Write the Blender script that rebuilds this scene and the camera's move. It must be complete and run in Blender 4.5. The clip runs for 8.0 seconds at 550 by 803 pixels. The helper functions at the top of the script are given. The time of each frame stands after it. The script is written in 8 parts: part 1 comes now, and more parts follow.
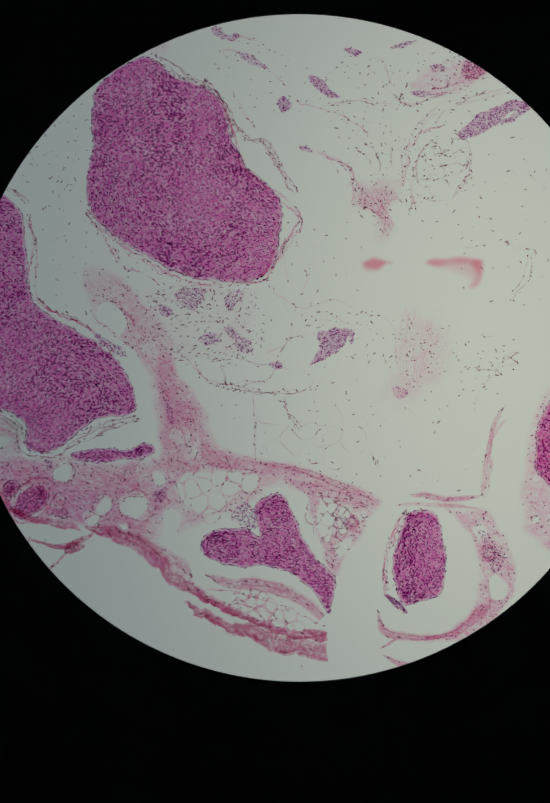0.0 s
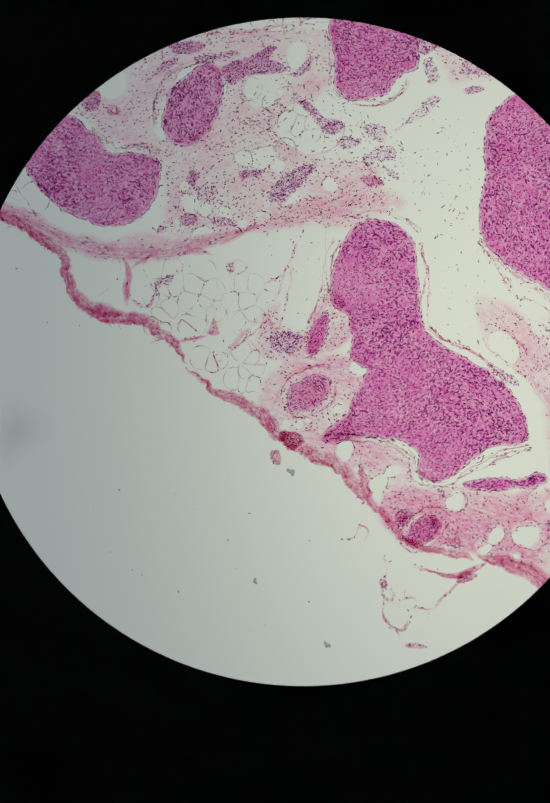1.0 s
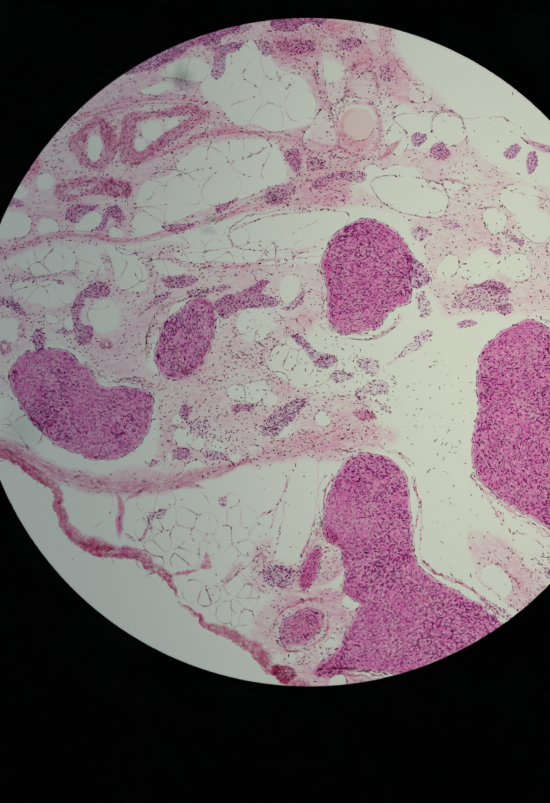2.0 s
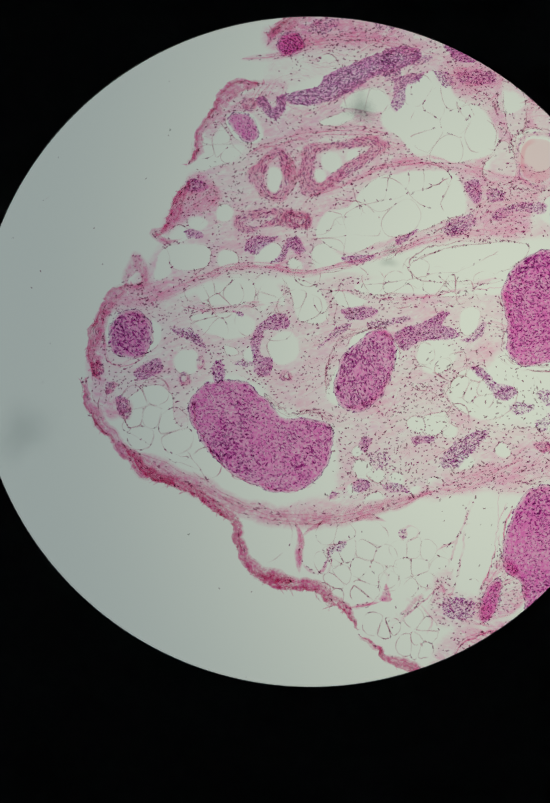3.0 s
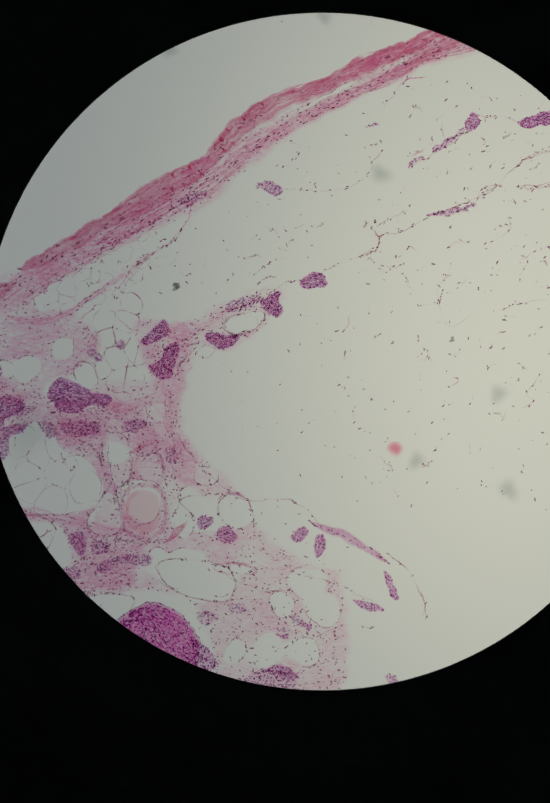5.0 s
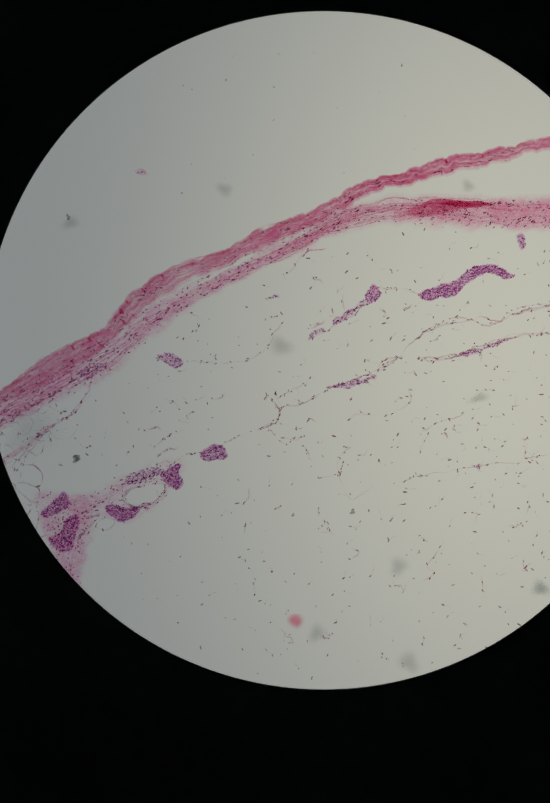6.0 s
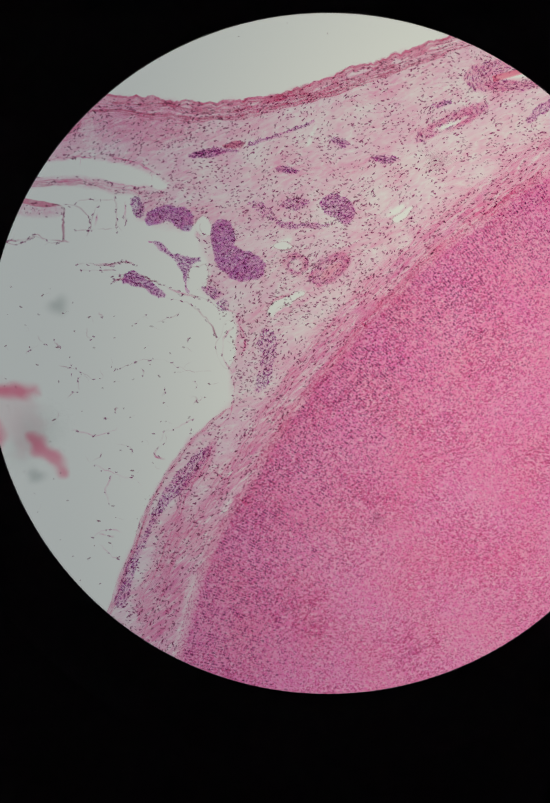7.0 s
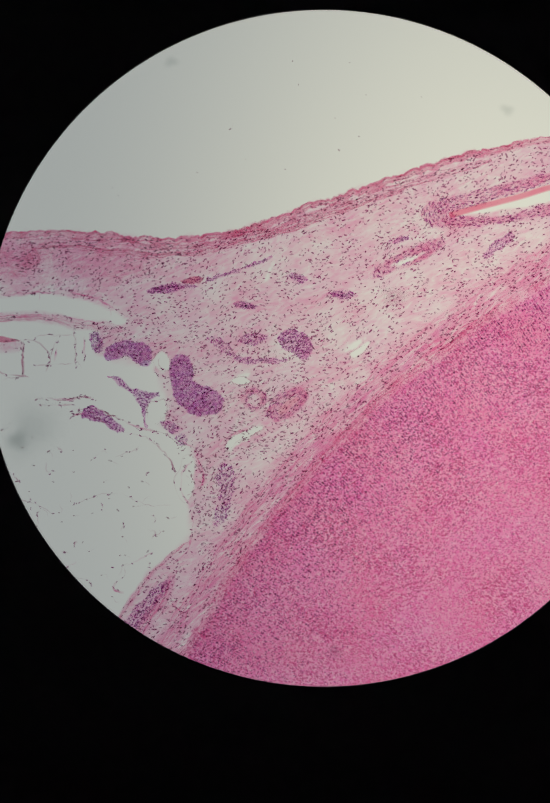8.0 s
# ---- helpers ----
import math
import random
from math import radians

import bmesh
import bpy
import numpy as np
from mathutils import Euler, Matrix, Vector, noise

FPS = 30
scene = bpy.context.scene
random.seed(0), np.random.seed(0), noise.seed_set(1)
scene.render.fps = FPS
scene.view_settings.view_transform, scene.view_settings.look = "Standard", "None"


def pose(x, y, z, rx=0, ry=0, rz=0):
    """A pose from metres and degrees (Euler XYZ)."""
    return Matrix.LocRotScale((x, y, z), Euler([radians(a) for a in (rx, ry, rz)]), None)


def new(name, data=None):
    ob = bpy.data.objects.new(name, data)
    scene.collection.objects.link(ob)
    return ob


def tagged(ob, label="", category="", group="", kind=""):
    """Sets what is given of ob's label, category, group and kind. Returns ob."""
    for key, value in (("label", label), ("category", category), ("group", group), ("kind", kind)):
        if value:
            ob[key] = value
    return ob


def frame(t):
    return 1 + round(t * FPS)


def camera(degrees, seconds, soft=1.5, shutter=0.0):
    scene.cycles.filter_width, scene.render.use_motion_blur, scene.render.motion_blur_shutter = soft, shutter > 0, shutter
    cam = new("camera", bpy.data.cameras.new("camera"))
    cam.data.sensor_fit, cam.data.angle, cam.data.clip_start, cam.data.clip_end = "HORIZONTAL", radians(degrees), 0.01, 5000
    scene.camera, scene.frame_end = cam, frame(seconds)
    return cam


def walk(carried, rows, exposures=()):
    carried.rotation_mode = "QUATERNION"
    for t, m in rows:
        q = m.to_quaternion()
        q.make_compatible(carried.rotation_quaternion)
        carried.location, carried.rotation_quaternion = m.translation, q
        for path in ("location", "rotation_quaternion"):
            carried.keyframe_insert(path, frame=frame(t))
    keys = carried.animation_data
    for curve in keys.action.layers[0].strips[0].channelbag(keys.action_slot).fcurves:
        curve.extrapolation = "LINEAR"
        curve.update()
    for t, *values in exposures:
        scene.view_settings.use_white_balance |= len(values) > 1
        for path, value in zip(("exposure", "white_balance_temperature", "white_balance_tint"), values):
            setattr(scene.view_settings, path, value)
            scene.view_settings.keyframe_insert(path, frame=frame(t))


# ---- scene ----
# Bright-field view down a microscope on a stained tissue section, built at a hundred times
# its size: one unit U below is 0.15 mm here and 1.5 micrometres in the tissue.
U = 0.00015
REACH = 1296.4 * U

cam = camera(45, 8.0, soft=2.1, shutter=0.05)
walk(cam, [
    (0.0, pose(22.7 * U, -7.1 * U, 1.0054 * REACH)),
    (1.0, pose(15.8 * U, 0.6 * U, 1.0038 * REACH)),
    (1.2, pose(13.7 * U, 1.5 * U, 1.0054 * REACH)),
    (2.3, pose(1.8 * U, 1.2 * U, 1.0031 * REACH)),
    (2.5, pose(0.8 * U, 1.3 * U, 1.0023 * REACH)),
    (3.5, pose(0.0 * U, 0.0 * U, 1.0000 * REACH)),
    (4.0, pose(-7.8 * U, 1.3 * U, 0.9970 * REACH)),
    (4.5, pose(-14.4 * U, 2.2 * U, 0.9932 * REACH)),
    (4.7, pose(-17.2 * U, 0.9 * U, 0.9909 * REACH)),
    (5.8, pose(-23.1 * U, 3.4 * U, 0.9902 * REACH)),
    (6.0, pose(-23.0 * U, -0.9 * U, 0.9894 * REACH)),
    (6.3, pose(-22.7 * U, -0.6 * U, 0.9864 * REACH)),
    (6.5, pose(-27.6 * U, 1.3 * U, 0.9864 * REACH)),
    (7.0, pose(-30.5 * U, 5.3 * U, 0.9857 * REACH)),
    (7.5, pose(-26.8 * U, 1.2 * U, 0.9879 * REACH)),
    (8.0, pose(-23.2 * U, -5.1 * U, 0.9917 * REACH)),
], exposures=[
(0.0, -0.33, 6250, 15), (0.5, -0.03, 6250, 16), (1.0, 0.11, 6400, 15), (1.2, 0.11, 6400, 15), (2.3, -0.05, 6500, 12), (3.0, 0.02, 6350, 11), (3.5, -0.02, 6350, 11), (4.0, 0.02, 6450, 11), (4.7, -0.07, 6600, 17), (5.8, -0.34, 6550, 21), (6.5, -0.35, 6600, 24), (6.8, -0.02, 6600, 21), (7.0, 0.17, 6550, 20), (7.5, 0.19, 6600, 20), (8.0, 0.16, 6650, 20)
])

# the stage drives the slide: seconds, x and y in units
TRAVEL = [
    (0.0, -1084.8, 598.5),
    (0.1, -985.4, 591.7),
    (0.2, -907.9, 588.7),
    (0.3, -807.8, 581.7),
    (0.4, -705.7, 574.9),
    (0.5, -628.6, 567.5),
    (0.6, -553.9, 566.6),
    (0.7, -451.8, 563.1),
    (0.8, -348.8, 553.2),
    (0.9, -324.8, 548.9),
    (1.0, -322.4, 549.3),
    (1.2, -321.2, 549.3),
    (1.5, -323.2, 479.3),
    (1.9, -341.2, 142.3),
    (2.3, -362.0, 52.3),
    (2.5, -354.1, 51.2),
    (2.6, -258.6, 46.6),
    (2.7, -129.6, 37.1),
    (2.8, -12.4, 29.5),
    (2.9, -2.2, 27.4),
    (3.0, -0.5, 28.8),
    (3.3, 2.9, 26.2),
    (3.5, -0.0, -0.0),
    (3.6, -5.9, -74.6),
    (3.7, -12.9, -221.7),
    (3.8, -27.8, -376.0),
    (3.9, -38.5, -547.4),
    (4.0, -44.7, -620.5),
    (4.2, -38.3, -624.5),
    (4.3, -41.7, -620.8),
    (4.4, -82.5, -612.2),
    (4.5, -162.7, -609.2),
    (4.6, -339.5, -595.2),
    (4.7, -501.8, -586.7),
    (5.0, -790.0, -655.0),
    (5.4, -935.0, -860.0),
    (5.8, -981.4, -975.6),
    (5.9, -983.9, -992.0),
    (6.0, -985.2, -990.0),
    (6.1, -984.0, -988.2),
    (6.2, -1055.5, -990.8),
    (6.3, -1292.3, -967.0),
    (6.4, -1521.1, -948.2),
    (6.5, -1706.3, -941.4),
    (6.6, -1856.8, -927.2),
    (6.7, -1981.5, -918.2),
    (6.8, -2117.8, -908.8),
    (6.9, -2269.2, -901.8),
    (7.0, -2354.1, -898.5),
    (7.2, -2383.8, -895.2),
    (7.4, -2384.0, -904.8),
    (7.5, -2390.8, -987.4),
    (7.6, -2398.1, -1082.3),
    (7.8, -2406.1, -1167.5),
    (7.9, -2410.1, -1169.2),
    (8.0, -2427.8, -1168.2),
]

world = bpy.data.worlds.new("dark_room")
world.use_nodes = True
world.node_tree.nodes["Background"].inputs[0].default_value = (0.35, 0.55, 0.65, 1)
world.node_tree.nodes["Background"].inputs[1].default_value = 0.018
scene.world = world
scene.cycles.transparent_max_bounces = 48      # many thin stained layers lie over one another


# ---- materials ----
def plain(name, colour, rough=0.6, metal=0.0, grain=0.25, size=0.004):
    m = bpy.data.materials.new(name)
    m.use_nodes = True
    n, l = m.node_tree.nodes, m.node_tree.links
    b = n["Principled BSDF"]
    b.inputs["Roughness"].default_value, b.inputs["Metallic"].default_value = rough, metal
    tc, no, mix = n.new("ShaderNodeTexCoord"), n.new("ShaderNodeTexNoise"), n.new("ShaderNodeMix")
    mix.data_type = "RGBA"
    no.inputs["Scale"].default_value, no.inputs["Detail"].default_value = 1 / size, 5
    mix.inputs["A"].default_value = (*[c * (1 - grain) for c in colour], 1)
    mix.inputs["B"].default_value = (*[c * (1 + grain) for c in colour], 1)
    bump = n.new("ShaderNodeBump")
    bump.inputs["Strength"].default_value, bump.inputs["Distance"].default_value = 0.15, size * 0.2
    l.new(tc.outputs["Object"], no.inputs["Vector"])
    l.new(no.outputs["Fac"], mix.inputs["Factor"])
    l.new(no.outputs["Fac"], bump.inputs["Height"])
    l.new(mix.outputs["Result"], b.inputs["Base Color"])
    l.new(bump.outputs["Normal"], b.inputs["Normal"])
    return m


def stain(name, tint, other=None, fine=14, broad=90, fine_part=0.6, broad_part=0.5, islands=0.0, level=0.8, stretch=None, clefts=None):
    """A thin stained section that light passes straight through: clear where its density is 0, tint where it is 1."""
    m = bpy.data.materials.new(name)
    m.use_nodes = True
    n, l = m.node_tree.nodes, m.node_tree.links
    n.remove(n["Principled BSDF"])
    out = n["Material Output"]
    tc = n.new("ShaderNodeTexCoord")

    def math(op, a, b):
        q = n.new("ShaderNodeMath")
        q.operation = op
        for i, v in enumerate((a, b)):
            if isinstance(v, (int, float)):
                q.inputs[i].default_value = v
            else:
                l.new(v, q.inputs[i])
        return q.outputs[0]

    def cloud(size, detail, shift):
        mp, no = n.new("ShaderNodeMapping"), n.new("ShaderNodeTexNoise")
        mp.inputs["Location"].default_value = (shift, shift * 0.7, 0)
        if stretch:
            mp.vector_type = "TEXTURE"
            mp.inputs["Rotation"].default_value = (0, 0, radians(stretch[0]))
            mp.inputs["Scale"].default_value = (stretch[1], 1, 1)
        no.inputs["Scale"].default_value, no.inputs["Detail"].default_value = 1 / (size * U), detail
        l.new(tc.outputs["Object"], mp.inputs["Vector"])
        l.new(mp.outputs["Vector"], no.inputs["Vector"])
        return math("SUBTRACT", no.outputs["Fac"], 0.5)

    amount = math("ADD", level, math("MULTIPLY", cloud(fine, 3, 0.13), fine_part * 2))
    amount = math("ADD", amount, math("MULTIPLY", cloud(broad, 2, 0.41), broad_part * 2))
    if clefts:
        # narrow pale gaps between the fibres or cells: size, half width, strength
        gap = math("DIVIDE", math("ABSOLUTE", cloud(clefts[0], 2, 0.93), 0), clefts[1])
        amount = math("SUBTRACT", amount, math("MULTIPLY", math("MAXIMUM", math("SUBTRACT", 1.0, gap), 0), clefts[2]))
    geo = n.new("ShaderNodeNewGeometry")
    if islands:
        amount = math("ADD", amount, math("MULTIPLY", math("SUBTRACT", geo.outputs["Random Per Island"], 0.5), islands))
    at = n.new("ShaderNodeAttribute")
    at.attribute_name = "stain_amount"
    amount = math("MULTIPLY", amount, at.outputs["Fac"])
    clip = n.new("ShaderNodeClamp")
    l.new(amount, clip.inputs["Value"])
    mix = n.new("ShaderNodeMix")
    mix.data_type = "RGBA"
    mix.inputs["A"].default_value = (1, 1, 1, 1)
    l.new(clip.outputs[0], mix.inputs["Factor"])
    if other:
        two = n.new("ShaderNodeMix")
        two.data_type = "RGBA"
        two.inputs["A"].default_value, two.inputs["B"].default_value = (*tint, 1), (*other, 1)
        which = n.new("ShaderNodeClamp")
        if islands:
            l.new(geo.outputs["Random Per Island"], which.inputs["Value"])
        else:
            l.new(math("ADD", 0.5, math("MULTIPLY", cloud(broad * 0.7, 4, 0.77), 3.0)), which.inputs["Value"])
        l.new(which.outputs[0], two.inputs["Factor"])
        l.new(two.outputs["Result"], mix.inputs["B"])
    else:
        mix.inputs["B"].default_value = (*tint, 1)
    clear = n.new("ShaderNodeBsdfTransparent")
    l.new(mix.outputs["Result"], clear.inputs["Color"])
    l.new(clear.outputs[0], out.inputs["Surface"])
    return m


BLACK = plain("anodised_black", (0.085, 0.11, 0.12), 0.8)
# pale grey that throws lamp light back onto the black field stop
BOUNCE_GREY = plain("bounce_grey", (0.34, 0.37, 0.38), 0.7)
ENAMEL = plain("grey_enamel", (0.30, 0.31, 0.31), 0.4)

GLASS = bpy.data.materials.new("clear_glass")
GLASS.use_nodes = True
_n = GLASS.node_tree.nodes
_n.remove(_n["Principled BSDF"])
_r = _n.new("ShaderNodeBsdfRefraction")
_r.inputs["Color"].default_value, _r.inputs["IOR"].default_value, _r.inputs["Roughness"].default_value = (0.98, 0.99, 0.985, 1), 1.5, 0.0
GLASS.node_tree.links.new(_r.outputs[0], _n["Material Output"].inputs["Surface"])

LAMP = bpy.data.materials.new("lit_diffuser")
LAMP.use_nodes = True
_n, _l = LAMP.node_tree.nodes, LAMP.node_tree.links
_n.remove(_n["Principled BSDF"])
_e, _t, _m, _g, _c = (_n.new("ShaderNode" + k) for k in ("Emission", "TexCoord", "Mapping", "TexGradient", "ValToRGB"))
# the lamp's hot spot lies a little off the axis; the field's falloff is in this ramp
_m.vector_type = "TEXTURE"
_m.inputs["Location"].default_value = (0.075, 0.005, 0)
_m.inputs["Scale"].default_value = (1250 * U, 1900 * U, 1400 * U)
_g.gradient_type = "SPHERICAL"
_c.color_ramp.interpolation = "EASE"
_c.color_ramp.elements[0].position, _c.color_ramp.elements[0].color = 0.0, (0.308, 0.350, 0.332, 1)
_c.color_ramp.elements[1].position, _c.color_ramp.elements[1].color = 1.0, (0.685, 0.718, 0.575, 1)
for _a, _b in ((_t.outputs["Object"], _m.inputs["Vector"]), (_m.outputs[0], _g.inputs[0]), (_g.outputs[1], _c.inputs[0]),
               (_c.outputs[0], _e.inputs[0]), (_e.outputs[0], _n["Material Output"].inputs["Surface"])):
    _l.new(_a, _b)

BODY = stain("nodule_ground", (0.92, 0.205, 0.63), (0.86, 0.17, 0.59), fine=5, broad=60, fine_part=0.5, broad_part=0.2, level=0.88, clefts=(16, 0.03, 0.2))
MASS = stain("mass_ground", (1.0, 0.205, 0.57), (1.0, 0.19, 0.50), fine=5, broad=150, fine_part=0.3, broad_part=0.1, level=0.85, clefts=(14, 0.025, 0.12))
NUCLEI = stain("nuclei_purple", (0.31, 0.09, 0.37), (0.48, 0.12, 0.44), fine=30, broad=200, fine_part=0.1, broad_part=0.1, islands=0.75, level=0.8)
DARK = stain("nuclei_dark", (0.28, 0.10, 0.25), (0.44, 0.16, 0.32), fine=30, broad=200, fine_part=0.1, broad_part=0.1, islands=0.8, level=0.78)
PINK = stain("stroma_pink", (1.0, 0.31, 0.62), (0.97, 0.47, 0.77), fine=6, broad=40, fine_part=0.7, broad_part=0.45, level=0.56, stretch=(-12, 2.0), clefts=(20, 0.04, 0.25))
WISPY = stain("stroma_wispy", (1.0, 0.38, 0.66), (0.96, 0.50, 0.77), fine=6, broad=38, fine_part=0.55, broad_part=0.42, level=0.57, stretch=(14, 2.0), clefts=(20, 0.04, 0.2))
WEDGE = stain("wedge_pink", (1.0, 0.39, 0.64), (0.97, 0.53, 0.75), fine=7, broad=60, fine_part=0.5, broad_part=0.3, level=0.64, stretch=(24, 2.4), clefts=(24, 0.035, 0.22))
ROSE = stain("fibre_rose", (0.88, 0.23, 0.50), (0.92, 0.36, 0.64), fine=7, broad=45, fine_part=0.8, broad_part=0.5, level=0.76)
RED = stain("eosin_red", (0.72, 0.12, 0.34), (0.86, 0.24, 0.50), fine=6, broad=30, fine_part=0.9, broad_part=0.6, level=0.76, clefts=(14, 0.03, 0.3))
MEMBRANE = stain("membrane_grey_rose", (0.50, 0.18, 0.32), (0.72, 0.34, 0.48), fine=12, broad=60, fine_part=0.8, broad_part=0.8, level=0.74)
MASS_NUCLEI = stain("mass_nuclei", (0.56, 0.15, 0.44), (0.74, 0.19, 0.48), fine=30, broad=200, fine_part=0.1, broad_part=0.1, islands=0.6, level=0.78)
RIM = stain("rim_rose", (0.84, 0.17, 0.40), (0.94, 0.29, 0.54), fine=8, broad=40, fine_part=0.5, broad_part=0.4, level=0.76, stretch=(28, 4.0), clefts=(16, 0.03, 0.25))
CRIMSON = stain("crimson_strip", (0.76, 0.10, 0.28), (0.84, 0.17, 0.38), fine=10, broad=60, fine_part=0.3, broad_part=0.2, level=0.85)
MAUVE = stain("capsule_mauve", (0.92, 0.37, 0.66), (0.98, 0.39, 0.65), fine=7, broad=45, fine_part=0.9, broad_part=0.5, level=0.78, stretch=(42, 5.0), clefts=(13, 0.035, 0.6))
NEST = stain("nest_violet", (0.64, 0.25, 0.68), (0.70, 0.28, 0.66), fine=6, broad=40, fine_part=0.7, broad_part=0.2, level=0.85, clefts=(14, 0.03, 0.3))
VIOLET = stain("cell_violet", (0.78, 0.30, 0.68), (0.84, 0.33, 0.68), fine=6, broad=40, fine_part=0.5, broad_part=0.3, level=0.80, clefts=(14, 0.035, 0.3))
BLUR_RED = stain("soft_red", (1.0, 0.31, 0.46), None, fine=40, broad=90, fine_part=0.15, broad_part=0.25, level=0.9)
GREY = stain("soft_grey", (0.30, 0.36, 0.36), None, fine=20, broad=60, fine_part=0.2, broad_part=0.2, level=0.8)
FILL = stain("rose_plug", (1.0, 0.55, 0.68), None, fine=40, broad=60, fine_part=0.05, broad_part=0.15, level=0.85)
LONE = stain("lone_nuclei", (0.27, 0.15, 0.22), (0.44, 0.26, 0.34), fine=30, broad=200, fine_part=0.1, broad_part=0.1, islands=0.8, level=0.74)
SPECK = stain("dust_dark", (0.10, 0.11, 0.10), None, fine=6, broad=30, fine_part=0.3, broad_part=0.2, level=0.85)

# ---- mesh tools ----
RIDERS = []          # all that rides on the stage


def thing(name, x, y, label, category, group=""):
    if len(label.split()) < 4:
        label += " in the stained section"
    ob = tagged(new(name), label, category, group)
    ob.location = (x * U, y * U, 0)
    RIDERS.append(ob)
    return ob


def build(name, V, F, mat, parent, dens=None, label="", kind=""):
    """One mesh part from points in slide units."""
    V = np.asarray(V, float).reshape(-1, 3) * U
    root = parent
    while root.parent:
        root = root.parent
    V = V - np.array(root.location)
    me = bpy.data.meshes.new(name)
    me.from_pydata(V.tolist(), [], F if isinstance(F, list) else F.tolist())
    at = me.attributes.new("stain_amount", "FLOAT", "POINT")
    at.data.foreach_set("value", np.ones(len(V)) if dens is None else np.clip(np.asarray(dens, float), 0, 1))
    me.polygons.foreach_set("use_smooth", np.ones(len(me.polygons), bool))
    me.materials.append(mat)
    me.update()
    ob = new(name, me)
    ob.parent = parent
    return tagged(ob, label, "", "", kind)


def uneven(n, every, low, high, r):
    """Smooth random values along a line."""
    k = max(2, int(n / every) + 2)
    return np.interp(np.linspace(0, k - 1, n), np.arange(k), r.uniform(low, high, k))


def smooth_line(pts, step=5.0, closed=False):
    """A Catmull-Rom curve through a few control points, at even steps."""
    P = np.asarray(pts, float)
    n = len(P)
    out = []
    for i in range(n if closed else n - 1):
        if closed:
            a, b, c, d = P[(i - 1) % n], P[i], P[(i + 1) % n], P[(i + 2) % n]
        else:
            a, b, c, d = P[max(i - 1, 0)], P[i], P[i + 1], P[min(i + 2, n - 1)]
        k = max(2, int(np.hypot(*(c - b)) / step))
        t = (np.arange(k) / k)[:, None]
        out.append(0.5 * (2 * b + (c - a) * t + (2 * a - 5 * b + 4 * c - d) * t**2 + (3 * b - a - 3 * c + d) * t**3))
    L = np.concatenate(out)
    return L if closed else np.concatenate([L, P[-1:]])


def normals(L, closed):
    T = (np.roll(L, -1, 0) - np.roll(L, 1, 0)) if closed else np.gradient(L, axis=0)
    T = T / np.maximum(np.hypot(T[:, 0], T[:, 1]), 1e-9)[:, None]
    return np.stack([-T[:, 1], T[:, 0]], 1)


def ragged(L, amount, size, seed, closed=True):
    """Roughen a line along its normals by a smooth random walk."""
    r = np.random.default_rng(seed)
    N = normals(L, closed)
    w = np.zeros(len(L))
    for s, a in ((size, 1.0), (size * 0.4, 0.5)):
        k = max(3, int(len(L) * 5 / s))
        c = r.normal(0, 1, k)
        if closed:
            c[-1] = c[0]
        w += a * np.interp(np.linspace(0, k - 1, len(L)), np.arange(k), c)
    return L + N * (w * amount)[:, None]


def tiles(x, y, size):
    """Indices of scattered points, gathered in square tiles."""
    key = np.floor(x / size) * 100003.0 + np.floor(y / size)
    order = np.argsort(key, kind="stable")
    return np.split(order, np.nonzero(np.diff(key[order]))[0] + 1) if len(order) else []


def inside(X, Y, L):
    x, y = np.ravel(X).astype(float), np.ravel(Y).astype(float)
    a, b = L[:, 0], L[:, 1]
    c, d = np.roll(a, -1), np.roll(b, -1)
    hit = np.zeros(len(x), bool)
    for k in tiles(x, y, 50.0):
        near = (np.minimum(b, d) <= y[k].max()) & (np.maximum(b, d) >= y[k].min()) & (b != d)
        p, q, u, v = a[near], b[near], c[near], d[near]
        crossing = ((q > y[k][:, None]) != (v > y[k][:, None])) & (x[k][:, None] < (u - p) * (y[k][:, None] - q) / (v - q) + p)
        hit[k] = crossing.sum(1) % 2 == 1
    return hit.reshape(np.shape(X))


def away(X, Y, L, closed=True, limit=100.0):
    """Distance to a line, as far as the limit."""
    x, y = np.ravel(X).astype(float), np.ravel(Y).astype(float)
    A, B = (L, np.roll(L, -1, 0)) if closed else (L[:-1], L[1:])
    lo, hi = np.minimum(A, B) - limit, np.maximum(A, B) + limit
    D = B - A
    size = np.maximum((D * D).sum(1), 1e-9)
    best = np.full(len(x), limit)
    for k in tiles(x, y, 50.0):
        near = (lo[:, 0] <= x[k].max()) & (hi[:, 0] >= x[k].min()) & (lo[:, 1] <= y[k].max()) & (hi[:, 1] >= y[k].min())
        if not near.any():
            continue
        px, py = x[k][:, None] - A[near, 0], y[k][:, None] - A[near, 1]
        t = np.clip((px * D[near, 0] + py * D[near, 1]) / size[near], 0, 1)
        best[k] = np.minimum(best[k], np.sqrt(((px - t * D[near, 0]) ** 2 + (py - t * D[near, 1]) ** 2).min(1)))
    return best.reshape(np.shape(X))


def wave(X, Y, size, seed):
    """A cheap smooth random field, about -1 to 1."""
    r = np.random.default_rng(seed)
    v = np.zeros(np.shape(X))
    for k in range(7):
        a, s = r.uniform(0, 2 * np.pi), size * r.uniform(0.6, 1.8)
        v = v + np.sin((X * np.cos(a) + Y * np.sin(a)) * 2 * np.pi / s + r.uniform(0, 6.3))
    return v / 3.2


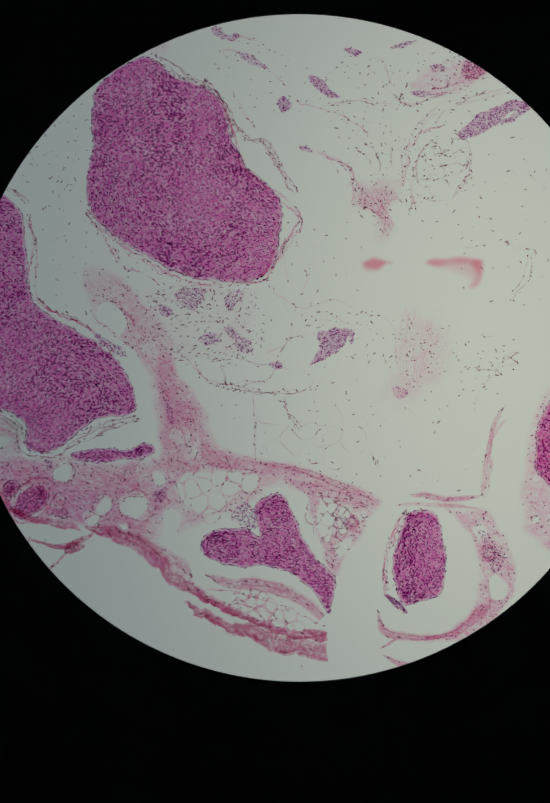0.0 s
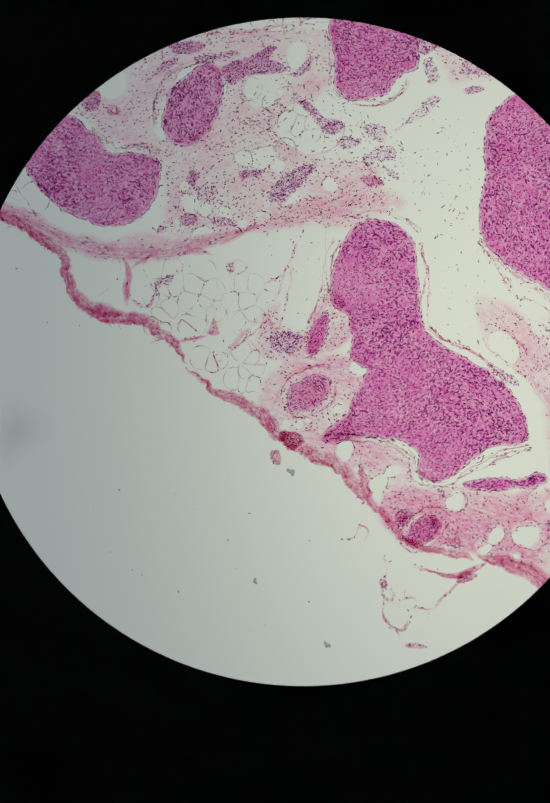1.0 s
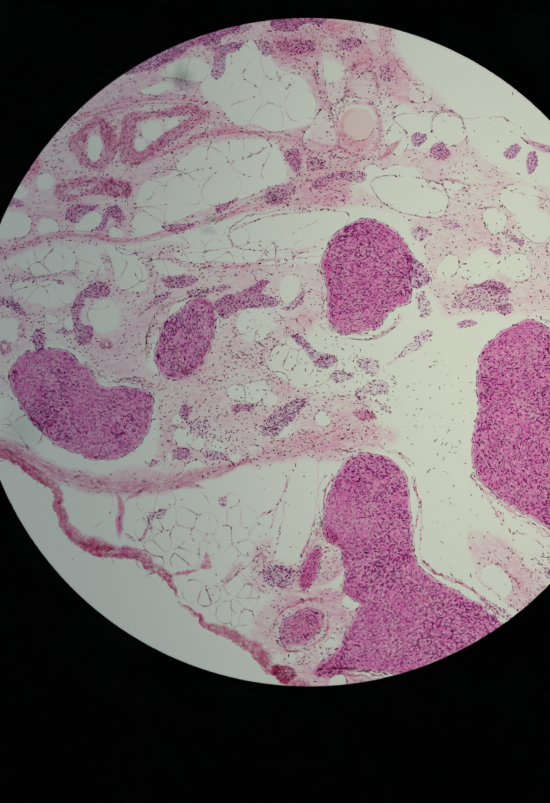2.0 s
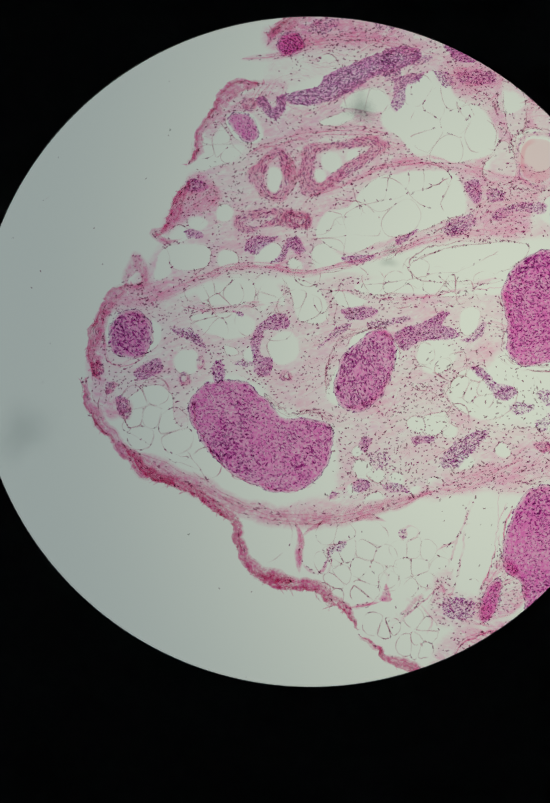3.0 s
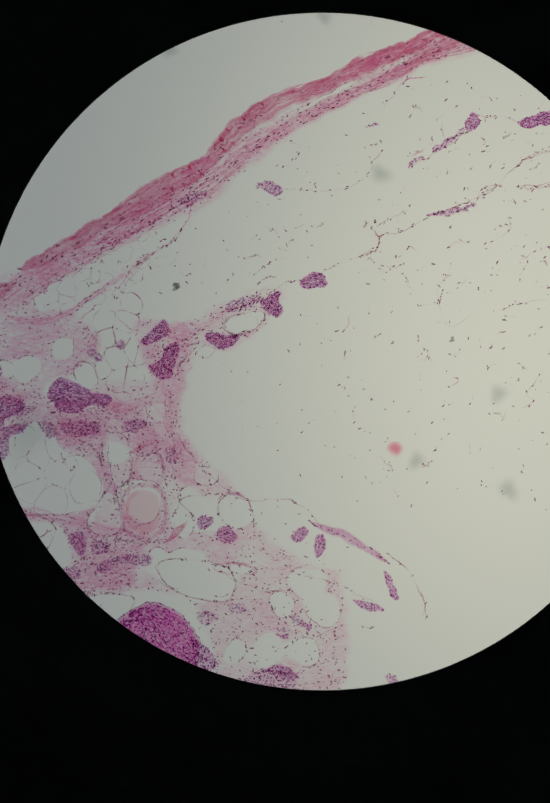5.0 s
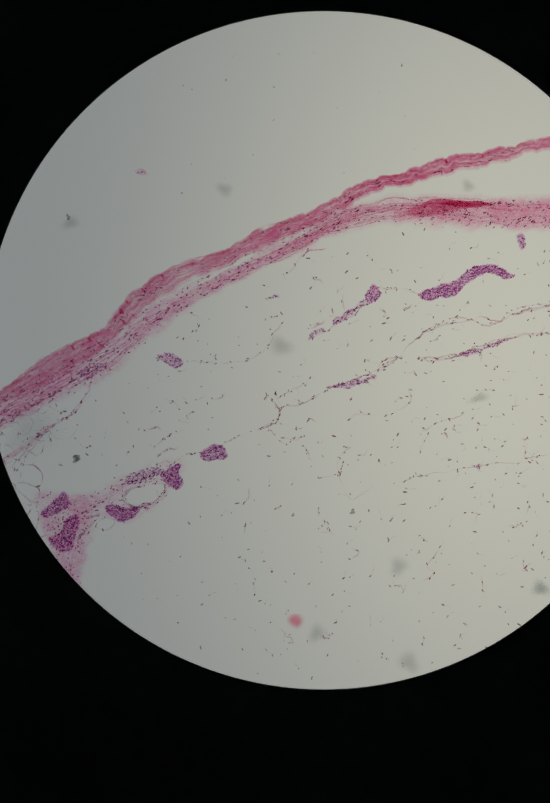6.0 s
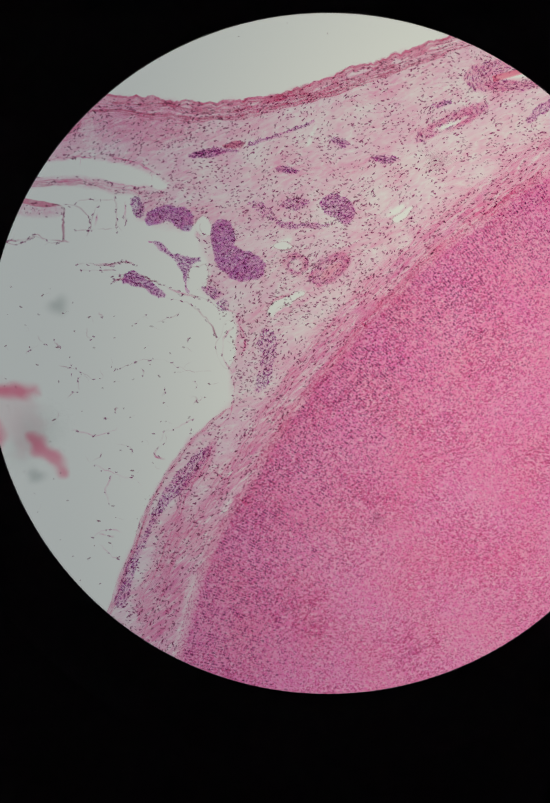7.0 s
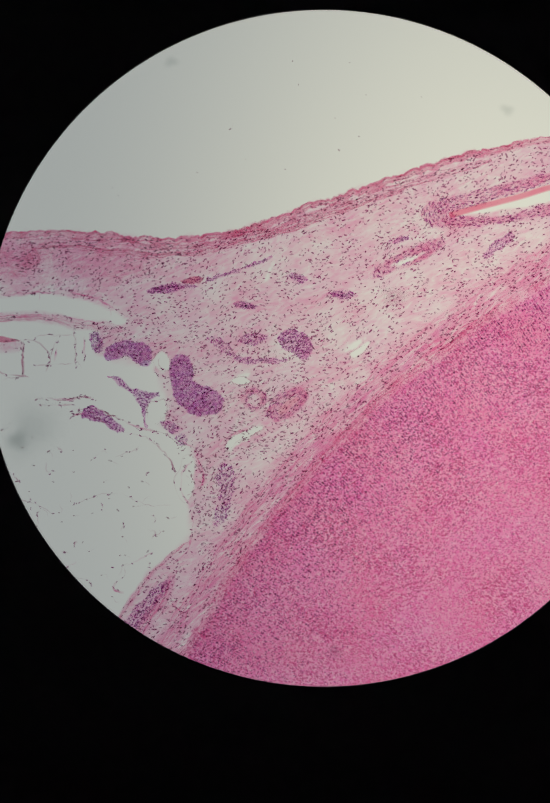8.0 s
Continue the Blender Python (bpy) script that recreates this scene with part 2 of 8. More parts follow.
def slab(name, L, mat, parent, high=3.0, edge=5.0, low=0.0, dens=1.0, rim=0.25, label=""):
    """A closed outline raised to a flat-topped pad with a rounded shoulder."""
    N = normals(L, True)
    area = 0.5 * np.sum(L[:, 0] * np.roll(L[:, 1], -1) - np.roll(L[:, 0], -1) * L[:, 1])
    if area < 0:
        N = -N
    rings = [(0, low, rim), (edge * 0.35, low + (high - low) * 0.7, 0.5 * (rim + 1)), (edge, high, 1.0)]
    n = len(L)
    V = np.concatenate([np.c_[L + N * i, np.full(n, z)] for i, z, _ in rings])
    D = np.concatenate([np.full(n, d * dens) for _, _, d in rings])
    F = []
    for r in range(len(rings) - 1):
        for i in range(n):
            j = (i + 1) % n
            F.append((r * n + i, r * n + j, (r + 1) * n + j, (r + 1) * n + i))
    top = [Vector((x, y, 0)) for x, y in V[-n:, :2]]
    from mathutils.geometry import tessellate_polygon
    F += [tuple((len(rings) - 1) * n + k for k in tri) for tri in tessellate_polygon([top])]
    return build(name, V, F, mat, parent, D, label)


def ribbon(name, lines, mat, parent, high=1.2, low=0.0, dens=1.0, rim=0.15, label="", kind="", soft=False, firm=False, torn=0, blunt=False):
    """Rounded strands along lines, each (points, half widths, closed)."""
    VV, FF, DD, base = [], [], [], 0
    prof = ((-1, 0, rim), (-0.5, 0.8, 1), (0.5, 0.8, 1), (1, 0, rim))
    if soft:
        prof = ((-1.1, 0, 0), (-0.8, 0.5, 0.5), (-0.45, 0.9, 0.9), (0, 1, 1), (0.45, 0.9, 0.9), (0.8, 0.5, 0.5), (1.1, 0, 0))
    if firm:
        prof = ((-1.05, 0, 0), (-0.9, 0.6, 0.75), (-0.65, 0.9, 1), (0, 1, 1), (0.65, 0.9, 1), (0.9, 0.6, 0.75), (1.05, 0, 0))
    if torn:
        # firm on the torn outer side, thinning out on the inner side
        prof = ((-1.12, 0, 0), (-0.92, 0.4, 0.45), (-0.6, 0.8, 0.85), (0.3, 1, 1.0), (0.8, 0.8, 1.0), (0.98, 0.3, 0.6), (1.06, 0, 0))
        if torn < 0:
            prof = tuple((-a, b, d) for a, b, d in reversed(prof))
    p_ = len(prof)
    for L, w, closed in lines:
        N = normals(L, closed)
        w = np.broadcast_to(np.asarray(w, float), (len(L),))[:, None]
        n = len(L)
        for s, z, d in prof:
            VV.append(np.c_[L + N * w * s, np.full(n, low + (high - low) * z)])
            DD.append(np.full(n, d) * dens * (1 if closed or not soft else np.clip((np.minimum(np.arange(n), np.arange(n)[::-1] + 99 * blunt) + 0.3) / 4, 0, 1)))
        m = n if closed else n - 1
        i = np.arange(m)
        j = (i + 1) % n
        for r in range(p_ - 1):
            FF.append(np.stack([base + r * n + i, base + r * n + j, base + (r + 1) * n + j, base + (r + 1) * n + i], 1))
        base += p_ * n
    return build(name, np.concatenate(VV), np.concatenate(FF), mat, parent, np.concatenate(DD), label, kind)


def caps(name, X, Y, A, length, width, mat, parent, low=0.0, high=1.6, dens=1.0, label="", kind="stuff"):
    """Many little domed cell nuclei: centres, turns, half lengths and half widths."""
    X, Y, A = (np.asarray(v, float) for v in (X, Y, A))
    n = len(X)
    if n == 0:
        return None
    length, width = np.broadcast_to(length, (n,)), np.broadcast_to(width, (n,))
    r = np.random.default_rng(n)
    V = np.zeros((n, 9, 3))
    for k in range(8):
        a, q = k * np.pi / 4, r.uniform(0.8, 1.2, n)
        u, v = np.cos(a) * length * q, np.sin(a) * width * q
        V[:, k] = np.stack([X + u * np.cos(A) - v * np.sin(A), Y + u * np.sin(A) + v * np.cos(A), np.full(n, low)], 1)
    V[:, 8] = np.stack([X, Y, np.full(n, high)], 1)
    k = np.arange(8)
    F = np.stack([k, (k + 1) % 8, np.full(8, 8)], 1)
    F = (F[None] + (np.arange(n) * 9)[:, None, None]).reshape(-1, 3)
    return build(name, V.reshape(-1, 3), F, mat, parent, np.full(n * 9, dens), label, kind)


def scatter(L, gap, seed, keep=1.0):
    """Jittered points inside an outline."""
    r = np.random.default_rng(seed)
    x0, y0 = L.min(0)
    x1, y1 = L.max(0)
    gx, gy = np.meshgrid(np.arange(x0, x1, gap), np.arange(y0, y1, gap * 0.87))
    gx = gx + (np.arange(gx.shape[0]) % 2)[:, None] * gap * 0.5
    X = (gx + r.uniform(-0.45, 0.45, gx.shape) * gap).ravel()
    Y = (gy + r.uniform(-0.45, 0.45, gy.shape) * gap).ravel()
    ok = inside(X, Y, L) & (r.uniform(0, 1, X.shape) < keep)
    return X[ok], Y[ok]


# ---- kinds of tissue ----
def nodule(outline, label, gap=7.5, seed=1, flow=0.0, swirl=0.8, rough=1.5, long=2.7, wide=1.4, dens=1.0,
           mat=None, group="stained nodules", nucmat=None, keep=0.86, name="tissue_nodule", nuclei_dens=1.0, grow=0.0, edge=6.0):
    """A compact rounded nest of cells: ground, a loose capsule and its crowd of nuclei."""
    L = ragged(ragged(smooth_line(outline, 5, True), rough, 26, seed), rough * 0.55, 9, seed + 1)
    if grow:
        L = L + normals(L, True) * grow
    c = L.mean(0)
    ob = thing(name, c[0], c[1], label, "tissue nodule", group)
    slab("ground", L, mat or BODY, ob, 3.0, edge, 0.0, dens, 0.35 if edge < 10 else 0.0)
    X, Y = scatter(L, gap * 0.76, seed + 5, keep)
    r = np.random.default_rng(seed + 9)
    A = radians(flow) + swirl * wave(X, Y, 240, seed) + r.normal(0, 0.7, X.shape)
    d = away(X, Y, L, True, 20.0)
    # beside the margin the cells lie along it
    turn = np.arctan2(away(X, Y + 1.5, L, True, 20.0) - away(X, Y - 1.5, L, True, 20.0), away(X + 1.5, Y, L, True, 20.0) - away(X - 1.5, Y, L, True, 20.0)) + np.pi / 2
    A = np.where(d < r.uniform(5, 16, X.shape), turn + r.normal(0, 0.35, X.shape), A)
    k = r.lognormal(0, 0.28, X.shape)
    near = (d > 3.0) & (r.uniform(0, 1, X.shape) < 0.86 + 0.3 * wave(X, Y, 42, seed + 4))
    crowd = 1.0 + 0.25 * wave(X, Y, 160, seed + 3)
    caps("nuclei", X[near], Y[near], A[near], (long * k * crowd)[near], (wide * np.sqrt(k) * crowd)[near], nucmat or NUCLEI, ob, 2.6, 4.6, nuclei_dens, "crowded purple nuclei")
    if grow:
        return ob
    # a thin dark rim with flat cells along the margin
    N = normals(L, True)
    E = ragged(L, 0.7, 14, seed + 2)
    ribbon("rim", [(E, uneven(len(E), 5, 0.6, 1.9, r), True)], NUCLEI, ob, 3.2, 0.2, uneven(len(E), 6, 0.05, 0.75, r), 0.1, "", "", True)
    i = r.integers(0, len(L), int(len(L) * 0.5))
    P = L[i] + N[i] * r.normal(0, 1.0, len(i))[:, None]
    caps("margin_nuclei", P[:, 0], P[:, 1], np.arctan2(N[i, 0], -N[i, 1]) + r.normal(0, 0.22, len(i)), r.uniform(2.2, 4.6, len(i)), r.uniform(0.9, 1.6, len(i)), NUCLEI, ob, 0.4, 3.4, 0.9)
    return ob


def lobe(ob, name, outline, seed=1, gap=5.0):
    """A small lobe that sits against a nodule, crowded with cells of its own."""
    L = ragged(smooth_line(outline, 4, True), 1.5, 12, seed)
    slab(name, L, VIOLET, ob, 3.0, 3.0, 0.0, 0.8)
    X, Y = scatter(L, gap, seed + 3, 0.85)
    r = np.random.default_rng(seed)
    q = r.lognormal(0, 0.25, X.shape)
    caps("lobe_nuclei", X, Y, r.uniform(0, 3.1, X.shape), 3.0 * q, 1.7 * np.sqrt(q), NUCLEI, ob, 2.4, 4.4, 0.95)


def capsule(ob, outline, off=(4, 9), seed=1, mat=None, cells=True, width=1.9):
    """Thin fibrous layers that follow a nodule's rim, frayed and uneven."""
    for k, o in enumerate(off):
        r = np.random.default_rng(seed + 50 + k)
        L = smooth_line(outline, 4, False)
        L = ragged(ragged(L + normals(L, False) * o, 2.6, 60, seed + k, False), 1.1, 11, seed + k + 7, False)
        n = len(L)
        for j in range(2):
            q = ragged(L + normals(L, False) * r.normal(0, 1.8), 1.3, 16, seed + k + 20 + j, False)
            ribbon("capsule_layer", [(q, width * 0.75 * uneven(n, 5, 0.35, 1.6, r), False)], mat or ROSE, ob, 1.6, 0.0, uneven(n, 7, -0.1, 0.95, r).clip(0, 1), 0.1, "", "", True)
        if cells:
            m = max(4, int(n * 0.36))
            i = np.clip((np.interp(r.uniform(0, 1, m), np.linspace(0, 1, 9), np.sort(np.r_[0, r.uniform(0, 1, 7), 1])) * (n - 1)).astype(int), 0, n - 2)
            T = L[i + 1] - L[i]
            caps("rim_nuclei", L[i, 0] + r.normal(0, 1.7, m), L[i, 1] + r.normal(0, 1.7, m), np.arctan2(T[:, 1], T[:, 0]) + r.normal(0, 0.3, m),
                 r.uniform(2.0, 4.6, m), r.uniform(0.9, 1.5, m), DARK, ob, 0.6, 2.6, 0.9)


def slit(path, widths):
    """A long narrow gap for sheet(), as a row of overlapping gaps."""
    L = smooth_line(path, 9)
    w = np.interp(np.linspace(0, 1, len(L)), np.linspace(0, 1, len(widths)), widths)
    return [(x, y, v - 6, 0) for (x, y), v in zip(L, w)]


def sheet(name, outline, label, mat=None, holes=(), feather=10, dens=0.8, res=3.4, seed=1, patchy=0.35, category="connective tissue", group="",
          cells=0.0, flow=0.0, swirl=0.6, long=2.0, wide=1.25, fibres=0, into=None, high=2.0, cellmat=None, fibre_dens=0.34, gaps=()):
    """A soft-edged sheet of loose tissue, thin to nothing at its edge, with clear round gaps in it."""
    L = smooth_line(outline, 9, True)
    c = L.mean(0)
    ob = into or thing(name, c[0], c[1], label, category, group)
    x0, y0 = L.min(0) - feather
    x1, y1 = L.max(0) + feather
    gx, gy = np.meshgrid(np.arange(x0, x1, res), np.arange(y0, y1, res))

    hr_ = np.random.default_rng(seed + 77)
    shape = [(hr_.uniform(0.05, 0.2) * (len(h) < 4), hr_.uniform(0, 3.1), hr_.uniform(0.02, 0.1) * (len(h) < 4), hr_.uniform(0, 2.1)) for h in holes]

    def reach(k, a):
        """How far an uneven gap reaches, as a share of its half width."""
        p, q, u, w = shape[k]
        return 1 + p * np.cos(2 * (a - q)) + u * np.cos(3 * (a - w))

    clear = [ragged(smooth_line(g, 4, True), 1.3, 22, seed + 300 + k) for k, g in enumerate(gaps)]

    def field(X, Y):
        d = away(X, Y, L, True, feather * 2.0)
        d = np.where(inside(X, Y, L), d, -d) + wave(X, Y, 45, seed) * feather * 0.45
        v = np.clip(d / feather * 0.5 + 0.5, 0, 1)
        v = v * v * (3 - 2 * v)
        near = np.zeros(np.shape(X))
        for k, (hx, hy, hr, *calm) in enumerate(holes):
            q = np.hypot(X - hx, Y - hy) - hr * reach(k, np.arctan2(Y - hy, X - hx))
            near = near + np.exp(-np.clip(q, -60, 90) / 3.5)
        for k, G in enumerate(clear):
            x0_, y0_ = G.min(0) - 8
            x1_, y1_ = G.max(0) + 8
            box = (X > x0_) & (X < x1_) & (Y > y0_) & (Y < y1_)
            if box.any():
                u, w = X[box], Y[box]
                q = np.where(inside(u, w, G), -1, 1) * away(u, w, G, True, 12.0)
                v[box] *= np.clip(q / 3.5 + 0.5, 0, 1)
        if len(holes):
            q = -3.5 * np.log(near + 1e-9) + wave(X, Y, 34, seed + 2) * 2.2
            q = np.clip(q / 4.0 + 0.5, 0, 1)
            v = v * q * q * (3 - 2 * q)
        return v

    v = field(gx, gy)
    dd = v * dens * (1 + patchy * wave(gx, gy, 120, seed + 1))
    ny, nx = gx.shape
    idx = -np.ones(gx.size, int)
    live = v > 0.02
    cell = live[:-1, :-1] | live[1:, :-1] | live[:-1, 1:] | live[1:, 1:]
    a = np.arange(gx.size).reshape(ny, nx)
    F = np.stack([a[:-1, :-1][cell], a[:-1, 1:][cell], a[1:, 1:][cell], a[1:, :-1][cell]], 1)
    used = np.unique(F)
    idx[used] = np.arange(len(used))
    z = high * np.clip(v, 0, 1) * (0.8 + 0.2 * wave(gx, gy, 25, seed + 4))
    V = np.c_[gx.ravel(), gy.ravel(), z.ravel()][used]
    build("ground" if not into else "veil", V, idx[F], mat or PINK, ob, dd.ravel()[used])
    walls = []
    for a, (hx, hy, hr, *calm) in enumerate(holes):
        if calm:
            continue
        q = np.linspace(0, 2 * np.pi, 56)
        f = hr * reach(a, q) + 0.5
        q = np.c_[hx + f * np.cos(q), hy + f * np.sin(q)]
        q = ragged(q, 1.1, 30, seed * 7 + a, True)
        # the wall is torn away in places
        free = np.interp(np.arange(len(q)), np.linspace(0, len(q), 9), hr_.uniform(-0.6, 1, 9)) > (0.0 if hr > 13 else 0.35)
        for b, (ox, oy, orr, *calm) in enumerate(holes):
            if b != a:
                free &= np.hypot(q[:, 0] - ox, q[:, 1] - oy) > orr * reach(b, np.arctan2(q[:, 1] - oy, q[:, 0] - ox)) + 2
        d_ = away(q[:, 0], q[:, 1], L)
        free &= inside(q[:, 0], q[:, 1], L) | (d_ < 3)
        run = []
        for k in range(len(q)):
            if free[k]:
                run.append(q[k])
            if (not free[k] or k == len(q) - 1) and run:
                if len(run) > 5:
                    walls.append(np.array(run))
                run = []
    for G in clear:
        n_ = len(G)
        free = uneven(n_, 9, -0.5, 1.0, hr_).clip(0, 1)
        ribbon("gap_wall", [(G, uneven(n_, 5, 0.5, 1.7, hr_), True)], MEMBRANE, ob, 2.0, 0.0, free * 0.85, 0.2)
        walls.append(G[free > 0.2] if (free > 0.2).sum() > 2 else G)
    for w_ in walls[: len(walls) - len(clear)]:
        ribbon("gap_wall", [(w_, uneven(len(w_), 4, 0.5, 1.8, hr_), False)], MEMBRANE, ob, 2.0, 0.0, uneven(len(w_), 6, 0.0, 0.85, hr_), 0.2)
    if walls:
        W = np.concatenate(walls)
        i = hr_.integers(0, len(W), int(len(W) * 0.22))
        caps("wall_nuclei", W[i, 0], W[i, 1], hr_.uniform(0, 3.1, len(i)), hr_.uniform(1.8, 3.4, len(i)), hr_.uniform(0.8, 1.4, len(i)), DARK, ob, 1.2, 3.2)
    if cells:
        gap = cells * 0.82
        X, Y = scatter(L, gap, seed + 5, 0.62)
        r = np.random.default_rng(seed + 8)
        ok = (field(X, Y) > 0.35) & (r.uniform(0, 1, X.shape) < 0.6 + 0.55 * wave(X, Y, 55, seed + 9))
        X, Y = X[ok], Y[ok]
        A = radians(flow) + swirl * wave(X, Y, 150, seed) + r.normal(0, 0.5, X.shape)
        k = r.lognormal(0, 0.3, X.shape).clip(0.55, 1.7)
        caps("nuclei", X, Y, A, long * k, wide * np.sqrt(k), cellmat or DARK, ob, 1.2, 3.4)
    if fibres:
        r = np.random.default_rng(seed + 20)
        fibres = int(fibres * 1.8)
        X, Y = scatter(L, 9, seed + 21, 1.0)
        ok = np.nonzero(field(X, Y) > 0.3)[0]
        lines = []
        for i in r.choice(ok, min(fibres, len(ok)), replace=False):
            x, y, path = X[i], Y[i], []
            for s in range(int(r.uniform(6, 20))):
                path.append((x, y))
                a = radians(flow) + swirl * float(wave(np.array(x), np.array(y), 150, seed)) + r.normal(0, 0.24)
                x, y = x + 4.5 * np.cos(a), y + 4.5 * np.sin(a)
            q = np.array(path)
            ok2 = field(q[:, 0], q[:, 1]) > 0.15
            q = q[: (np.argmin(ok2) if not ok2.all() else len(q))]
            if len(q) > 2:
                lines.append((q, r.uniform(0.5, 1.2) * uneven(len(q), 4, 0.4, 1.6, r), False))
        if lines:
            ribbon("fibre_layer", lines, ROSE, ob, 2.6, 0.3, fibre_dens, 0.1, "", "stuff", True)
    return ob


def band(name, path, width, label, mat=None, seed=1, cells=7.0, strands=6, dens=0.9, rough=1.5, category="fibrous band", group="", high=2.4, cellmat=None, long=2.8, fringe=0, blunt=False):
    """A fibrous band along a path: ground, wavy strands and nuclei that lie along it."""
    L = ragged(smooth_line(path, 5), rough, 30, seed, False)
    if fringe:
        L = ragged(L, 2.0, 9, seed + 2, False)
    w = np.interp(np.linspace(0, 1, len(L)), np.linspace(0, 1, len(np.atleast_1d(width))), np.atleast_1d(width)) if np.ndim(width) else np.full(len(L), float(width))
    r = np.random.default_rng(seed + 3)
    w = w * (1 + 0.12 * np.interp(np.arange(len(L)), np.arange(0, len(L) + 6, 6), r.normal(0, 1, len(np.arange(0, len(L) + 6, 6)))))
    c = L.mean(0)
    ob = thing(name, c[0], c[1], label, category, group)
    N = normals(L, False)
    end = np.clip((np.minimum(np.arange(len(L)), np.arange(len(L))[::-1] + 99 * blunt) + 1.0) / 8, 0.12, 1)
    w = w * end
    ribbon("ground", [(L, w * 1.2, False)], mat or ROSE, ob, high, 0.0, dens * (0.6 if mat is PINK else 1.0), 0.1, "", "", True, mat is RED or mat is CRIMSON, np.sign(fringe), blunt)
    if fringe:
        side = np.sign(fringe) * (0.75 + 0.12 * np.sin(np.arange(len(L)) * 0.4 + seed))
        E_ = ragged(L + N * (w * side)[:, None], 1.6, 14, seed + 5, False)
        m_ = np.interp(np.arange(len(L)), np.arange(0, len(L) + 4, 4), r.uniform(0.3, 1.5, len(np.arange(0, len(L) + 4, 4))))
        ribbon("outer_edge", [(E_, 3.2 * m_, False)], RED, ob, high + 0.4, 0.0, 0.5, 0.1, "darker torn edge", "", True)
        hair = []
        for k in range(int(len(L) * 0.4)):
            i = int(r.integers(0, len(L)))
            n_, t_ = N[i] * np.sign(fringe), np.array([-N[i][1], N[i][0]])
            p = L[i] + n_ * w[i] * 0.6
            d = n_ + t_ * r.normal(0, 0.7)
            m_ = abs(fringe) * r.uniform(0.3, 1.3)
            hair.append((np.stack([p, p + d * m_ * 0.5, p + d * m_ + t_ * r.normal(0, 2)]), np.array([3.4, 2.0, 0.5]) * r.uniform(0.3, 1.5), False))
        knots = []
        for k in range(int(len(L) * 0.3)):
            a = int(r.integers(0, max(1, len(L) - 6)))
            m_ = int(r.integers(3, 7))
            q = L[a:a + m_] + N[a:a + m_] * (w[a:a + m_] * np.sign(fringe) * r.uniform(0.0, 1.15))[:, None]
            if len(q) > 2:
                knots.append((ragged(q, 1.5, 8, seed + 60 + k, False), r.uniform(2.5, 6.5), False))
        ribbon("torn_layer", knots, RED, ob, high + 0.8, 0.2, 0.5, 0.1, "dark red crumbs of the torn edge", "stuff", True)
        ribbon("fringe", hair, mat or ROSE, ob, 2.0, 0.0, 0.7, 0.2, "frayed edge", "stuff")
    lines = []
    for k in range(strands):
        f = r.uniform(-0.9, 0.9)
        a = int(r.uniform(0, 0.6) * len(L))
        b = min(len(L), a + max(6, int(r.uniform(0.2, 0.6) * len(L))))
        if b - a > 4:
            q = L[a:b] + N[a:b] * (w[a:b] * f)[:, None]
            lines.append((ragged(q, 1.1, 30, seed + 30 + k, False), r.uniform(0.7, 1.5), False))
    if lines:
        ribbon("fibre_layer", lines, ROSE if mat is not ROSE else RED, ob, high + 0.8, 0.4, 0.38, 0.2, "", "stuff")
    if cells:
        seg = np.hypot(*np.diff(L, axis=0).T).sum()
        n = int(seg * 2 * w.mean() / cells**2 * (0.25 if mat is RED else 0.5))
        i = r.integers(0, len(L) - 1, n)
        f = r.uniform(-0.9, 0.9, n)
        T = L[i + 1] - L[i]
        k = r.lognormal(0, 0.3, n).clip(0.55, 1.7)
        caps("nuclei", L[i, 0] + N[i, 0] * f * w[i], L[i, 1] + N[i, 1] * f * w[i], np.arctan2(T[:, 1], T[:, 0]) + r.normal(0, 0.2, n), long * k, 1.25 * np.sqrt(k), cellmat or DARK, ob, 1.4, high + 1.4)
    return ob


def clump(outline, label, gap=5.5, seed=1, flow=20, name="cell_cluster", dens=0.8, group="cell clusters", mat=None, long=2.4, wide=1.35, swirl=1.0, ground=True, category="cell cluster", dark=False, keep=0.9, cell_dens=0.82):
    """A small dense clump of purple cells."""
    L = ragged(smooth_line(outline, 4, True), 1.4, 12, seed)
    c = L.mean(0)
    ob = thing(name, c[0], c[1], label, category, group)
    if ground:
        slab("ground", L, mat or VIOLET, ob, 2.4, 3.0, 0.0, dens, 0.2)
    X, Y = scatter(L, gap * 0.88, seed + 5, keep)
    if ground:
        ok = away(X, Y, L) > 1.2
        X, Y = X[ok], Y[ok]
    r = np.random.default_rng(seed)
    A = radians(flow) + swirl * 0.6 * wave(X, Y, 90, seed) + r.normal(0, 0.6, X.shape)
    k = r.lognormal(0, 0.3, X.shape).clip(0.55, 1.7)
    caps("nuclei", X, Y, A, long * k, wide * np.sqrt(k), DARK if dark else NUCLEI, ob, 1.8 if ground else 0.0, 4.0, cell_dens)
    return ob


